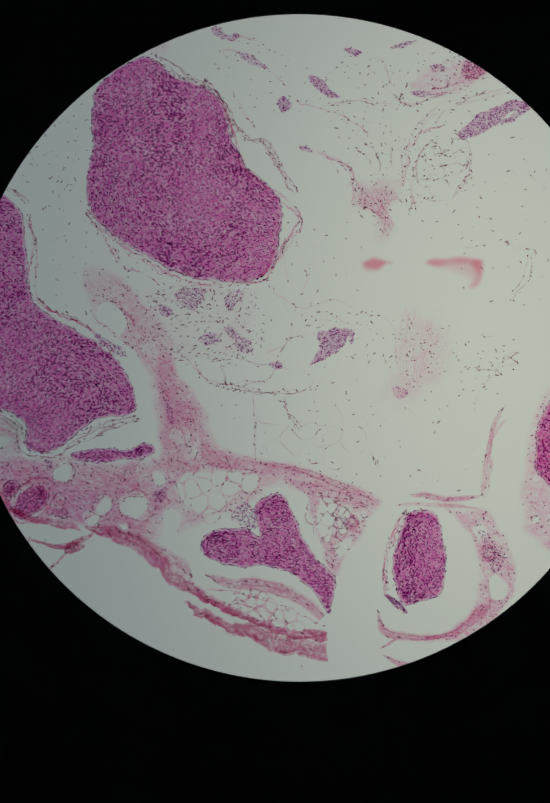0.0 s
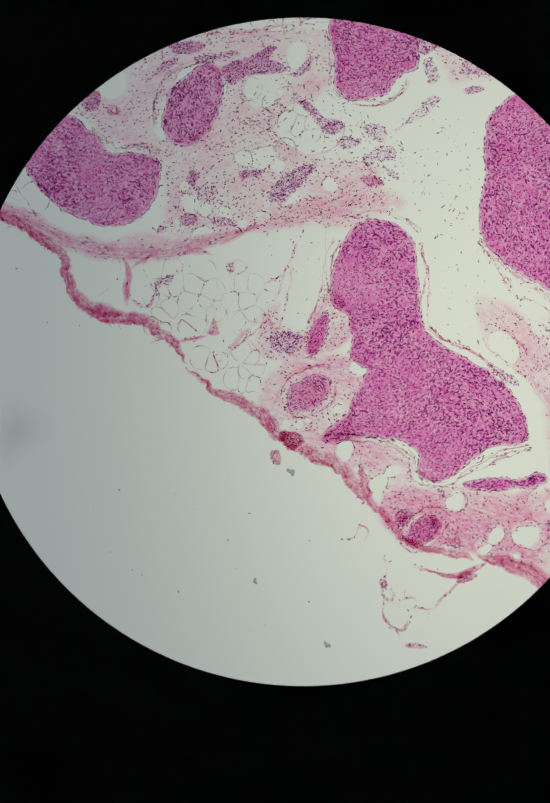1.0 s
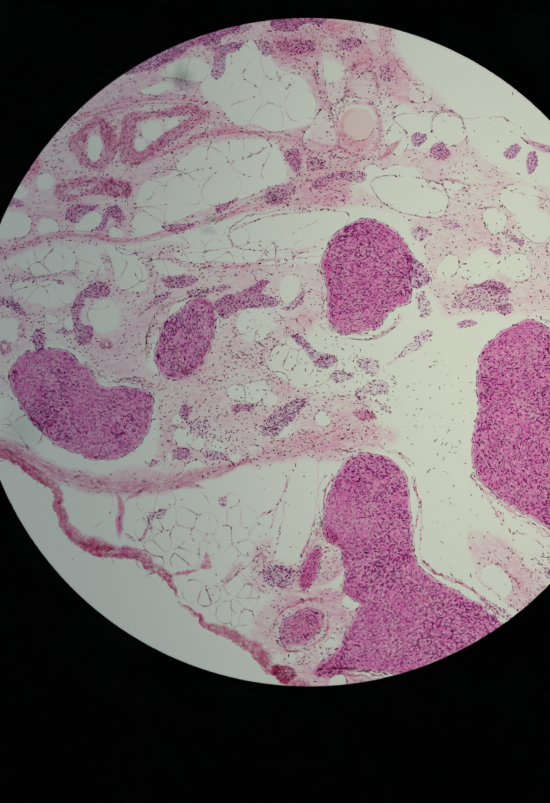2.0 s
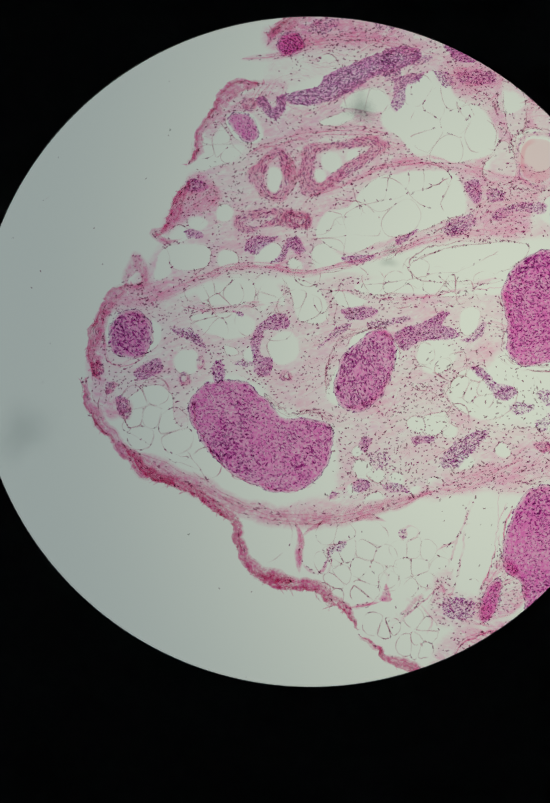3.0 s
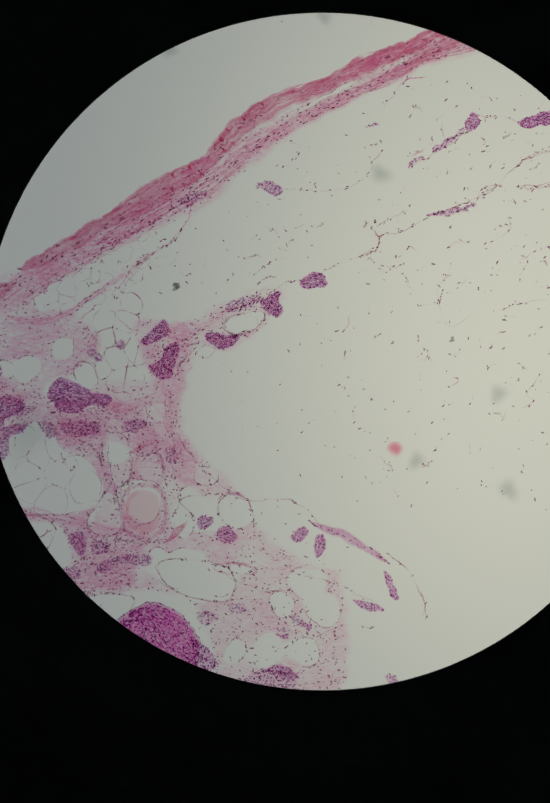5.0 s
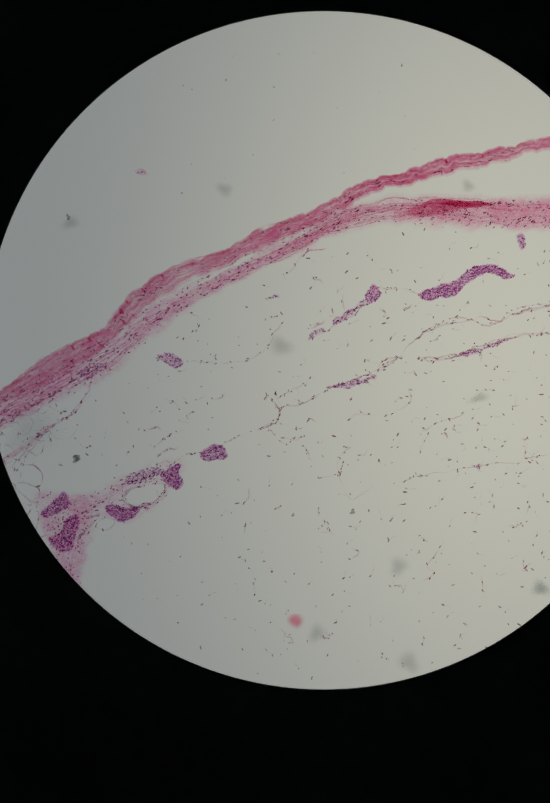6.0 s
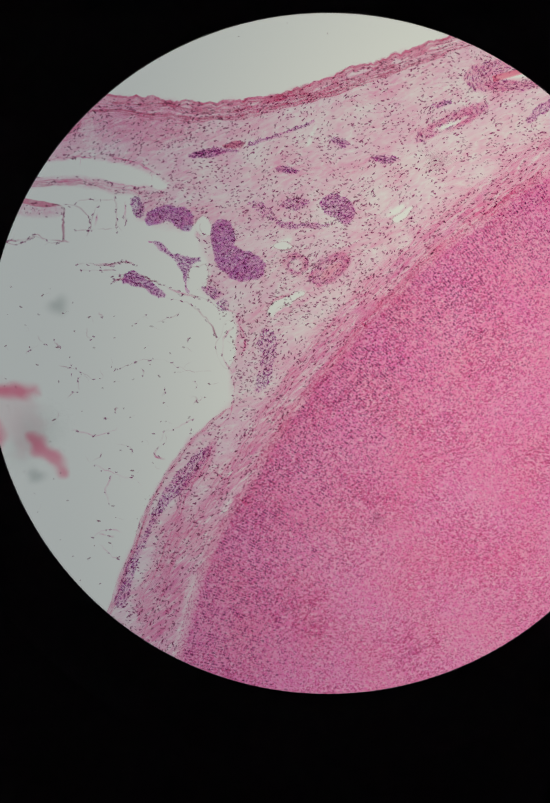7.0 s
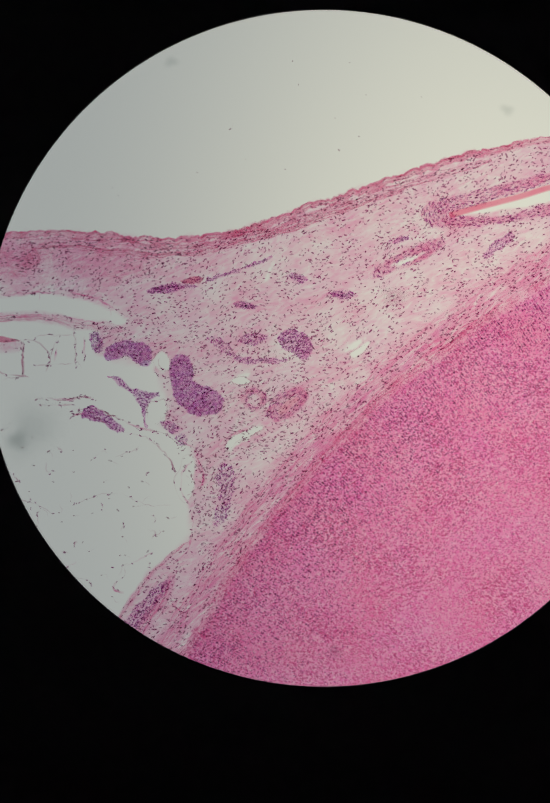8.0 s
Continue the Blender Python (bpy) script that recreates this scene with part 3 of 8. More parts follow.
def fat(outline, label, size=38, seed=1, thin=0.9, broken=0.25, dens=0.9, name="fat_lobule", group="fat lobules", dots=0.22, mat=None):
    """Empty fat cells: clear bubbles pressed together, thin uneven walls, thicker where three meet."""
    L = smooth_line(outline, 8, True)
    c = L.mean(0)
    ob = thing(name, c[0], c[1], label, "fat lobule", group)
    r = np.random.default_rng(seed)
    size *= 0.74
    thin *= 1.3
    X, Y = scatter(L, size, seed, 1.0)
    P = np.c_[X, Y] + r.normal(0, size * 0.12, (len(X), 2))
    dx, dy, da, knots = [], [], [], []
    for i, p in enumerate(P):
        turn, reach = r.uniform(0, 6.3), size * r.uniform(0.6, 0.8)
        poly = [(p + reach * r.uniform(0.9, 1.1) * np.array([np.cos(a), np.sin(a)]), -1) for a in turn + np.linspace(0, 2 * np.pi, 11, endpoint=False)]
        for j in np.argsort(np.hypot(*(P - p).T))[1:13]:
            m, way = (p + P[j]) / 2, P[j] - p
            way = way / max(np.hypot(*way), 1e-6)
            cut = []
            for k in range(len(poly)):
                (a, la), (b, _) = poly[k], poly[(k + 1) % len(poly)]
                fa, fb = np.dot(a - m, way), np.dot(b - m, way)
                if fa <= 0:
                    cut.append((a, la))
                    if fb > 0:
                        cut.append((a + (b - a) * fa / (fa - fb), int(j)))
                elif fb <= 0:
                    cut.append((a + (b - a) * fa / (fa - fb), la))
            poly = cut
            if len(poly) < 3:
                break
        if len(poly) < 3:
            continue
        Q = np.array([q for q, _ in poly])
        knots += [q for k, (q, la) in enumerate(poly) if la != -1 and poly[k - 1][1] != -1]
        for _ in range(3):
            Q = np.stack([Q * 0.75 + np.roll(Q, -1, 0) * 0.25, Q * 0.25 + np.roll(Q, -1, 0) * 0.75], 1).reshape(-1, 2)
        Q = ragged(p + (Q - p) * 0.985, 0.45, 22, int(r.integers(1, 99999)), True)
        n = len(Q)
        d = (uneven(n, 7, -0.9 * broken, 1.25, r) * r.uniform(0.6, 1.1)).clip(0, 1) * dens
        ribbon("fat_cell", [(Q, thin * uneven(n, 6, 0.5, 1.5, r), True)], mat or MEMBRANE, ob, 1.6, 0.0, d, 0.15)
        for _ in range(int(r.poisson(dots * 6))):
            k = int(r.integers(0, n))
            t = Q[(k + 1) % n] - Q[k - 1]
            dx.append(Q[k, 0]), dy.append(Q[k, 1]), da.append(np.arctan2(t[1], t[0]))
    if knots:
        K = np.array(knots)
        K = K[r.uniform(0, 1, len(K)) < 0.55 * (1 - broken)]
        caps("wall_corner", K[:, 0], K[:, 1], r.uniform(0, 3.1, len(K)), thin * r.uniform(1.2, 3.4, len(K)), thin * r.uniform(0.8, 1.8, len(K)), mat or MEMBRANE, ob, 0.2, 1.8, dens * 0.8)
    if dx:
        caps("nuclei", dx, dy, da, r.uniform(2.0, 4.2, len(dx)), r.uniform(0.9, 1.5, len(dx)), DARK, ob, 0.3, 2.4)
    return ob


def vessel(outer, inner, label, seed=1, gap=6.0, dens=0.85, mat=None, name="blood_vessel", group="blood vessels", long=5.0, category="blood vessel", lumen=None):
    """A vessel cut across: a wall round one clear channel, nuclei lying round it."""
    O, I = smooth_line(outer, 4, True), smooth_line(inner, 4, True)
    c = O.mean(0)
    ob = thing(name, c[0], c[1], label, category, group)
    x0, y0 = O.min(0) - 8
    x1, y1 = O.max(0) + 8
    gx, gy = np.meshgrid(np.arange(x0, x1, 3.0), np.arange(y0, y1, 3.0))

    def field(X, Y):
        a = np.where(inside(X, Y, O), 1, -1) * away(X, Y, O) + 1.5 * wave(X, Y, 26, seed)
        b = np.where(inside(X, Y, I), -1, 1) * away(X, Y, I) + 1.2 * wave(X, Y, 20, seed + 1)
        return np.clip(a / 6 + 0.5, 0, 1) * np.clip(b / 4 + 0.5, 0, 1)

    v = field(gx, gy)
    live = v > 0.03
    cell = live[:-1, :-1] | live[1:, :-1] | live[:-1, 1:] | live[1:, 1:]
    a = np.arange(gx.size).reshape(gx.shape)
    F = np.stack([a[:-1, :-1][cell], a[:-1, 1:][cell], a[1:, 1:][cell], a[1:, :-1][cell]], 1)
    used = np.unique(F)
    idx = -np.ones(gx.size, int)
    idx[used] = np.arange(len(used))
    build("wall", np.c_[gx.ravel(), gy.ravel(), (v * 3).ravel()][used], idx[F], mat or ROSE, ob, (v * dens * 0.85).ravel()[used])
    if lumen:
        slab("lumen", I, lumen, ob, 1.4, 4.0, 0.0, 0.5, 0.4)
    X, Y = scatter(O, gap, seed + 5, 0.85)
    ok = field(X, Y) > 0.5
    X, Y = X[ok], Y[ok]
    e = 2.0
    gx_, gy_ = away(X + e, Y, I) - away(X - e, Y, I), away(X, Y + e, I) - away(X, Y - e, I)
    r = np.random.default_rng(seed)
    A = np.arctan2(gy_, gx_) + np.pi / 2 + r.normal(0, 0.25, X.shape)
    k = r.lognormal(0, 0.25, X.shape)
    caps("nuclei", X, Y, A, long * k * 0.6, 1.2 * k, NUCLEI, ob, 2.0, 4.2, 0.75)
    return ob


def membrane(paths, label, width=1.1, seed=1, dens=0.85, mat=None, name="membrane", category="membrane", group="torn membranes", dots=9.0, rough=1.4):
    """Fine torn membranes, each a frayed strand of its own, with twigs and small nuclei on them."""
    lines = [ragged(ragged(smooth_line(p, 3.5), rough, 24, seed + i, False), 0.55, 7, seed + i + 40, False) for i, p in enumerate(paths)]
    c = np.concatenate(lines).mean(0)
    ob = thing(name, c[0], c[1], label, category, group)
    r = np.random.default_rng(seed)
    twigs = []
    for L in lines:
        n = len(L)
        ribbon("strand", [(L, width * uneven(n, 5, 0.35, 1.55, r), False)], mat or MEMBRANE, ob, 1.5, 0.0, (dens * uneven(n, 6, -0.05, 1.25, r)).clip(0, 1), 0.1, "", "", True)
        for k in range(int(r.poisson(n * 0.035))):
            i = int(r.integers(0, n - 1))
            t = L[i + 1] - L[i]
            a = np.arctan2(t[1], t[0]) + r.choice([-1, 1]) * r.uniform(0.4, 1.3) + np.cumsum(r.normal(0, 0.35, int(r.uniform(3, 8))))
            twigs.append((np.r_[L[i:i + 1], L[i] + np.cumsum(np.c_[np.cos(a), np.sin(a)] * 3.2, 0)], r.uniform(0.35, 0.75) * width, False))
        if dots:
            m = max(1, int(n * 1.9 / dots))
            i = r.integers(0, n - 1, m)
            T = L[i + 1] - L[i]
            caps("nuclei", L[i, 0] + r.normal(0, 0.8 + width * 0.7, m), L[i, 1] + r.normal(0, 0.8 + width * 0.7, m), np.arctan2(T[:, 1], T[:, 0]) + r.normal(0, 0.45, m), r.uniform(1.6, 4.0, m), r.uniform(0.8, 1.5, m), DARK, ob, 0.3, 2.4)
    if twigs:
        ribbon("twigs", twigs, mat or MEMBRANE, ob, 1.2, 0.0, dens * 0.6, 0.2, "", "stuff", True)
    return ob


def shreds(outline, label, count, seed=1):
    """Short kinked shreds of membrane with a few cells, strewn over clear ground."""
    r = np.random.default_rng(seed)
    L = np.array(outline, float)
    lines = []
    while len(lines) < count:
        p = r.uniform(L.min(0), L.max(0))
        if inside(p[:1], p[1:], L)[0]:
            a = r.choice([0.5, 0.5, 2.2]) + r.normal(0, 0.5) + np.cumsum(r.normal(0, 0.6, 4))
            q = p + np.cumsum(np.c_[np.cos(a), np.sin(a)] * r.uniform(3, 9), 0)
            lines.append([tuple(v) for v in np.r_[[p], q]])
    return membrane(lines, label, 1.5, seed, 0.75, None, dots=6)


def loose(outline, label, gap=16, seed=1, flow=0, swirl=1.5, long=2.4, wide=1.35, keep=0.7, name="loose_cells", tails=0.3, dark=True, clusters=0.5):
    """Single cells strewn over clear ground, some with a fine thread."""
    L = smooth_line(outline, 12, True)
    c = L.mean(0)
    ob = tagged(thing(name, c[0], c[1], label, "loose cells"), kind="stuff")
    X, Y = scatter(L, gap, seed, keep)
    r = np.random.default_rng(seed)
    ok = r.uniform(0, 1, X.shape) < 1 - clusters * (0.5 + 0.5 * np.clip(wave(X, Y, gap * 7, seed + 1), -1, 1))
    X, Y = X[ok], Y[ok]
    A = radians(flow) + swirl * wave(X, Y, 200, seed) + r.normal(0, 0.5, X.shape)
    k = r.lognormal(-0.05, 0.42, X.shape).clip(0.45, 1.9)
    caps("nuclei", X, Y, A, long * k, 0.85 * wide * np.sqrt(k), LONE if dark else NUCLEI, ob, 0.0, 2.2)
    lines = []
    for i in np.nonzero(r.uniform(0, 1, X.shape) < tails)[0]:
        n = int(r.uniform(4, 10))
        a = A[i] + np.cumsum(r.normal(0, 0.4, n))
        q = np.c_[X[i] + np.cumsum(np.cos(a)) * 2.6, Y[i] + np.cumsum(np.sin(a)) * 2.6]
        lines.append((q, r.uniform(0.5, 1.0) * uneven(n, 3, 0.4, 1.3, r), False))
    if lines:
        ribbon("threads", lines, MEMBRANE, ob, 1.0, 0.0, 0.45, 0.2, "", "stuff", True)
    return ob


def speck(x, y, rx, ry, turn, label, mat, name="dust_speck", soft=1.0, group="dust specks", dens=0.8, lobes=0.25, seed=0, high=2.0):
    """A crumb of dust; a soft one thins out towards its edge."""
    r = np.random.default_rng(seed + int(abs(x * 7 + y)))
    ob = thing(name, x, y, label, "dust speck", group)
    n, rings = 24, 7
    a = np.linspace(0, 2 * np.pi, n, endpoint=False)
    q = 1 + lobes * (np.sin(2 * a + r.uniform(0, 6)) * 0.5 + np.sin(3 * a + r.uniform(0, 6)) * 0.5)
    V, D = [(x, y, high)], [dens]
    for k in range(1, rings + 1):
        f = k / rings
        fade = (0.5 + 0.5 * np.cos(np.pi * f)) if soft else (1.0 if k < rings else 0.5)
        u, v = rx * f * q * np.cos(a), ry * f * q * np.sin(a)
        t = radians(turn)
        V += list(zip(x + u * np.cos(t) - v * np.sin(t), y + u * np.sin(t) + v * np.cos(t), np.full(n, high * np.sqrt(max(0, 1 - f * f)))))
        D += [dens * fade] * n
    F = [(0, 1 + i, 1 + (i + 1) % n) for i in range(n)]
    for k in range(rings - 1):
        for i in range(n):
            j = (i + 1) % n
            F.append((1 + k * n + i, 1 + (k + 1) * n + i, 1 + (k + 1) * n + j, 1 + k * n + j))
    build("crumb", V, F, mat, ob, D)
    return ob


def soft_shred(outline, label, feather, mat=None, dens=0.95, seed=1, name="stain_fleck", cat="stain fleck"):
    return sheet(name, outline, label, mat or BLUR_RED, (), feather, dens, 4.0, seed, 0.15, cat, "stain flecks")


# ---- the microscope ----
def lathe(name, profile, mat, parent, cx, cy, n=160, closed=True):
    bm = bmesh.new()
    rings = []
    for r, z in profile:
        rings.append([bm.verts.new((cx + r * math.cos(2 * math.pi * k / n), cy + r * math.sin(2 * math.pi * k / n), z)) for k in range(n)])
    m = len(rings)
    for i in range(m if closed else m - 1):
        a, b = rings[i], rings[(i + 1) % m]
        for k in range(n):
            bm.faces.new((a[k], a[(k + 1) % n], b[(k + 1) % n], b[k]))
    bmesh.ops.recalc_face_normals(bm, faces=bm.faces)
    me = bpy.data.meshes.new(name)
    bm.to_mesh(me)
    bm.free()
    me.materials.append(mat)
    ob = new(name, me)
    ob.parent = parent
    return ob


def block(name, x0, x1, y0, y1, z0, z1, mat, parent=None, bevel=0.002):
    bm = bmesh.new()
    bmesh.ops.create_cube(bm, size=1)
    bmesh.ops.scale(bm, vec=(x1 - x0, y1 - y0, z1 - z0), verts=bm.verts)
    bmesh.ops.translate(bm, vec=((x0 + x1) / 2, (y0 + y1) / 2, (z0 + z1) / 2), verts=bm.verts)
    bmesh.ops.bevel(bm, geom=bm.edges[:], offset=bevel, segments=2, affect="EDGES")
    me = bpy.data.meshes.new(name)
    bm.to_mesh(me)
    bm.free()
    me.materials.append(mat)
    ob = new(name, me)
    if parent:
        ob.parent = parent
    return ob


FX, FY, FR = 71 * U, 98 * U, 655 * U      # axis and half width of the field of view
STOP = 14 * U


def microscope():
    s = tagged(new("eyepiece"), "eyepiece with matt black stop round a bright circular field, pale inside to bounce light", "eyepiece")
    k = 1 - STOP / REACH
    ex, ey = FX * k, FY * k
    lathe("field_stop", [(FR * k, STOP), (FR * k + 0.0004, STOP + 0.0002), (FR * k + 0.02, STOP + 0.0022), (0.19, STOP + 0.0022), (0.19, STOP)], BLACK, s, ex, ey, 256)
    # unseen pale tube wall and added cap, reflectors that lift the stop's black
    lathe("barrel", [(0.184, STOP + 0.0022), (0.190, STOP + 0.0022), (0.190, 0.34), (0.184, 0.34)], BOUNCE_GREY, s, ex, ey)
    lathe("bounce_cap", [(0.0001, 0.34), (0.19, 0.34), (0.19, 0.352), (0.0001, 0.352)], BOUNCE_GREY, s, ex, ey)
    lathe("grip_ring", [(0.190, 0.20), (0.197, 0.203), (0.197, 0.235), (0.190, 0.238)], BLACK, s, ex, ey)

    t = tagged(new("microscope_stage"), "black enamelled microscope stage with a round light opening", "microscope stage")
    r0, z1, z0 = 0.128, -0.0202, -0.034
    n = 128
    bm = bmesh.new()
    half = 0.62
    outer = []
    for k in range(n):
        a = 2 * math.pi * k / n
        c, d = math.cos(a), math.sin(a)
        q = half / max(abs(c), abs(d))
        outer.append((FX + c * q, FY + d * q))
    rows = []
    for z in (z0, z1):
        rows.append([bm.verts.new((FX + r0 * math.cos(2 * math.pi * k / n), FY + r0 * math.sin(2 * math.pi * k / n), z)) for k in range(n)])
        rows.append([bm.verts.new((x, y, z)) for x, y in outer])
    for k in range(n):
        j = (k + 1) % n
        bm.faces.new((rows[2][k], rows[2][j], rows[3][j], rows[3][k]))
        bm.faces.new((rows[0][j], rows[0][k], rows[1][k], rows[1][j]))
        bm.faces.new((rows[0][k], rows[0][j], rows[2][j], rows[2][k]))
        bm.faces.new((rows[1][j], rows[1][k], rows[3][k], rows[3][j]))
    bmesh.ops.recalc_face_normals(bm, faces=bm.faces)
    me = bpy.data.meshes.new("plate")
    bm.to_mesh(me)
    bm.free()
    me.materials.append(BLACK)
    new("plate", me).parent = t

    g = tagged(new("illuminator"), "round frosted lamp under the stage, its glow graded from an off-axis hot spot", "lamp")
    g.location = (FX, FY, 0)
    lathe("diffuser", [(0.0001, -0.05), (0.14, -0.05), (0.14, -0.056), (0.0001, -0.056)], LAMP, g, 0, 0)
    lathe("housing", [(0.141, -0.035), (0.155, -0.035), (0.155, -0.16), (0.0001, -0.16), (0.0001, -0.15), (0.141, -0.15)], ENAMEL, g, 0, 0)

    glass = thing("glass_slide", 1200, 400, "clear glass slide that carries the stained section", "glass slide")
    block("pane", -0.50, 0.50, -0.46, 0.46, -0.02, 0.0, GLASS, glass, 0.0015)


microscope()

# ---- nodules ----
def nodules():
    big = [(854, 70), (910, 32), (970, 12), (1005, -28), (1020, -79), (1045, -139), (1085, -174), (1116, -209), (1119, -250), (1111, -310), (1090, -355), (1050, -372), (970, -368), (899, -345), (839, -310), (779, -270), (744, -224), (739, -169), (749, -109), (749, -49), (759, 12), (804, 52)]
    n = nodule(big, "large magenta nodule packed with purple nuclei", seed=11, flow=-30, gap=6.6)
    capsule(n, [(970, 22), (1010, -18), (1028, -79), (1048, -139), (1090, -181), (1131, -209), (1156, -235), (1161, -265), (1136, -300), (1111, -332)], (0, -7), 3, width=2.8)
    capsule(n, [(869, 64), (930, 32), (990, 2), (1020, -59), (1050, -94), (1090, -104), (1116, -149), (1146, -199)], (0, 5), 5, MEMBRANE, width=2.2)
    capsule(n, [(1131, -290), (1090, -365), (1040, -378), (970, -375), (899, -358), (839, -328), (784, -285), (734, -235)], (0, -8), 9, None, True, 2.8)
    n = nodule([(535, -193), (576, -203), (601, -225), (613, -253), (621, -323), (623, -383), (641, -419), (701, -456), (761, -494), (807, -539), (832, -594), (827, -630), (761, -640), (716, -670), (681, -700), (641, -707), (616, -690), (621, -655), (591, -630), (540, -620), (492, -621), (457, -631), (430, -625), (444, -601), (474, -577), (492, -545), (507, -510), (518, -486), (496, -470), (482, -454), (485, -444), (480, -383), (448, -353), (452, -293), (475, -233), (500, -201)],
           "large three-lobed magenta nodule", seed=12, flow=20, gap=6.8)
    capsule(n, [(490, -193), (540, -178), (591, -195), (616, -218)], (0, 6), 4, MEMBRANE)
    capsule(n, [(616, -243), (629, -303), (629, -363), (636, -404), (671, -434), (731, -459), (777, -504), (792, -524)], (2, 9), 6)
    capsule(n, [(468, -233), (450, -273), (440, -323), (428, -363), (410, -399)], (0, -7), 7)
    capsule(n, [(440, -615), (500, -623), (561, -633), (601, -660), (616, -700), (671, -710), (731, -680), (802, -655), (842, -645)], (0, 7, 13), 8, MEMBRANE)
    nodule([(1070, -813), (1080, -793), (1100, -785), (1123, -793), (1141, -823), (1161, -873), (1189, -915), (1223, -949), (1221, -984), (1212, -1020), (1183, -976), (1141, -945), (1090, -929), (1030, -928), (980, -913), (964, -891), (975, -868), (1010, -857), (1050, -857), (1078, -869), (1074, -843)],
           "heart-shaped dark magenta nodule in a clear cleft", seed=13, flow=-12, gap=6.2, swirl=0.4, long=3.3, wide=1.3, nuclei_dens=0.95)
    n = nodule([(1372, -823), (1407, -819), (1430, -833), (1438, -873), (1441, -943), (1432, -979), (1407, -992), (1377, -1004), (1360, -1000), (1346, -974), (1340, -923), (1347, -883), (1360, -843)], "dark magenta pear-shaped nodule in a clear cleft", seed=14, flow=60, gap=6.0, long=3.0)
    capsule(n, [(1367, -826), (1340, -868), (1326, -908), (1320, -943), (1327, -979)], (0, 4), 15)
    clump([(1324, -984), (1340, -990), (1357, -1002), (1368, -1020), (1352, -1010), (1330, -996)], "blue-violet shred at the foot of a nodule", 4.6, 559, -35, dens=0.8, mat=NEST)
    capsule(n, [(1402, -813), (1357, -833), (1337, -883), (1324, -933), (1332, -984), (1362, -1019)], (0,), 14)
    nodule([(1674, -581), (1633, -632), (1618, -692), (1628, -752), (1674, -782), (1744, -722), (1754, -622)], "magenta nodule with a folded edge", seed=15)
    n = nodule([(522, 268), (573, 254), (608, 219), (623, 184), (618, 154), (618, 104), (583, 89), (557, 54), (522, 44), (482, 44), (457, 69), (454, 124), (444, 174), (462, 229)], "round deep purple nodule", seed=16, gap=6.0)
    capsule(n, [(447, 64), (472, 44), (522, 41), (563, 46), (588, 69), (593, 84)], (0, -8), 24, MEMBRANE, width=1.5)
    capsule(n, [(440, 174), (447, 114), (450, 74)], (0,), 25, MEMBRANE, width=1.3)
    lobe(n, "fold", [(608, 199), (633, 186), (648, 169), (658, 154), (655, 140), (638, 134), (618, 138)], 3)
    n = nodule([(217, 112), (237, 79), (232, 29), (212, -16), (166, -49), (126, -34), (116, 14), (136, 64), (176, 99)], "small oval magenta nodule", seed=17, gap=6.0, flow=50, dens=0.88, nuclei_dens=0.85)
    capsule(n, [(106, -6), (111, 44), (131, 84), (171, 109), (222, 119)], (0, 6), 30, MEMBRANE)
    n = nodule([(-109, 13), (-59, 10), (-19, -23), (12, -58), (62, -61), (107, -78), (112, -118), (97, -163), (62, -195), (12, -205), (-49, -188), (-99, -155), (-139, -113), (-164, -63), (-164, -23), (-139, 3)], "kidney-shaped lilac nodule over a clear cleft", seed=18, gap=6.8, flow=-35, swirl=0.4, long=2.8, dens=0.95, nuclei_dens=0.85)
    capsule(n, [(-161, -33), (-154, -83), (-119, -138), (-69, -178), (-9, -203), (52, -203), (82, -188)], (2,), 31)
    capsule(n, [(-19, -13), (22, -51), (72, -51), (112, -68)], (0, 6), 33, MEMBRANE)
    lobe(n, "bud", [(-119, 10), (-121, 43), (-111, 55), (-99, 46), (-96, 10)], 4)
    n = nodule([(-281, 152), (-249, 133), (-239, 98), (-254, 63), (-289, 56), (-317, 68), (-325, 103), (-311, 136)], "small round lilac nodule by the outer edge", seed=19, gap=6.5, dens=0.92, nuclei_dens=0.9)
    capsule(n, [(-239, 138), (-236, 88), (-259, 53), (-294, 46), (-327, 63), (-334, 103)], (0,), 34)
    n_small = nodule([(360, -546), (375, -516), (415, -496), (448, -506), (442, -536), (412, -564), (375, -572)], "small whorled rose nodule", seed=41, gap=7, flow=40, swirl=2.0, long=3.6, wide=1.2, dens=0.75)
    capsule(n_small, [(345, -554), (348, -529), (368, -499), (412, -480), (450, -486)], (0, 6), 61)
    capsule(n_small, [(355, -564), (380, -586), (420, -579), (455, -549), (460, -509)], (0, 6), 63)
    nodule([(440, -375), (445, -396), (432, -434), (412, -459), (398, -449), (402, -414), (420, -385)], "slim violet nodule", seed=42, gap=5.5, flow=60)
    n_small = nodule([(651, -773), (663, -787), (651, -815), (616, -836), (593, -827), (596, -800), (621, -777)], "small oval violet nodule in a pink sheath", nuclei_dens=0.8, dens=0.85, seed=43, gap=5.5, flow=30)
    capsule(n_small, [(586, -820), (583, -800), (601, -777), (631, -763), (659, -761), (673, -777)], (0, 6), 65)
    capsule(n_small, [(586, -825), (601, -844), (631, -842), (663, -817), (675, -787)], (0,), 67)
    nodule([(576, -785), (581, -767), (599, -761), (605, -773), (589, -791)], "tiny oval rose nodule", seed=44, gap=5.5, flow=40, dens=0.7)
    nodule([(706, -710), (746, -697), (812, -700), (857, -687), (872, -700), (852, -715), (792, -722), (731, -722)], "long slim violet nodule", seed=45, gap=5.5, flow=5, swirl=0.3)
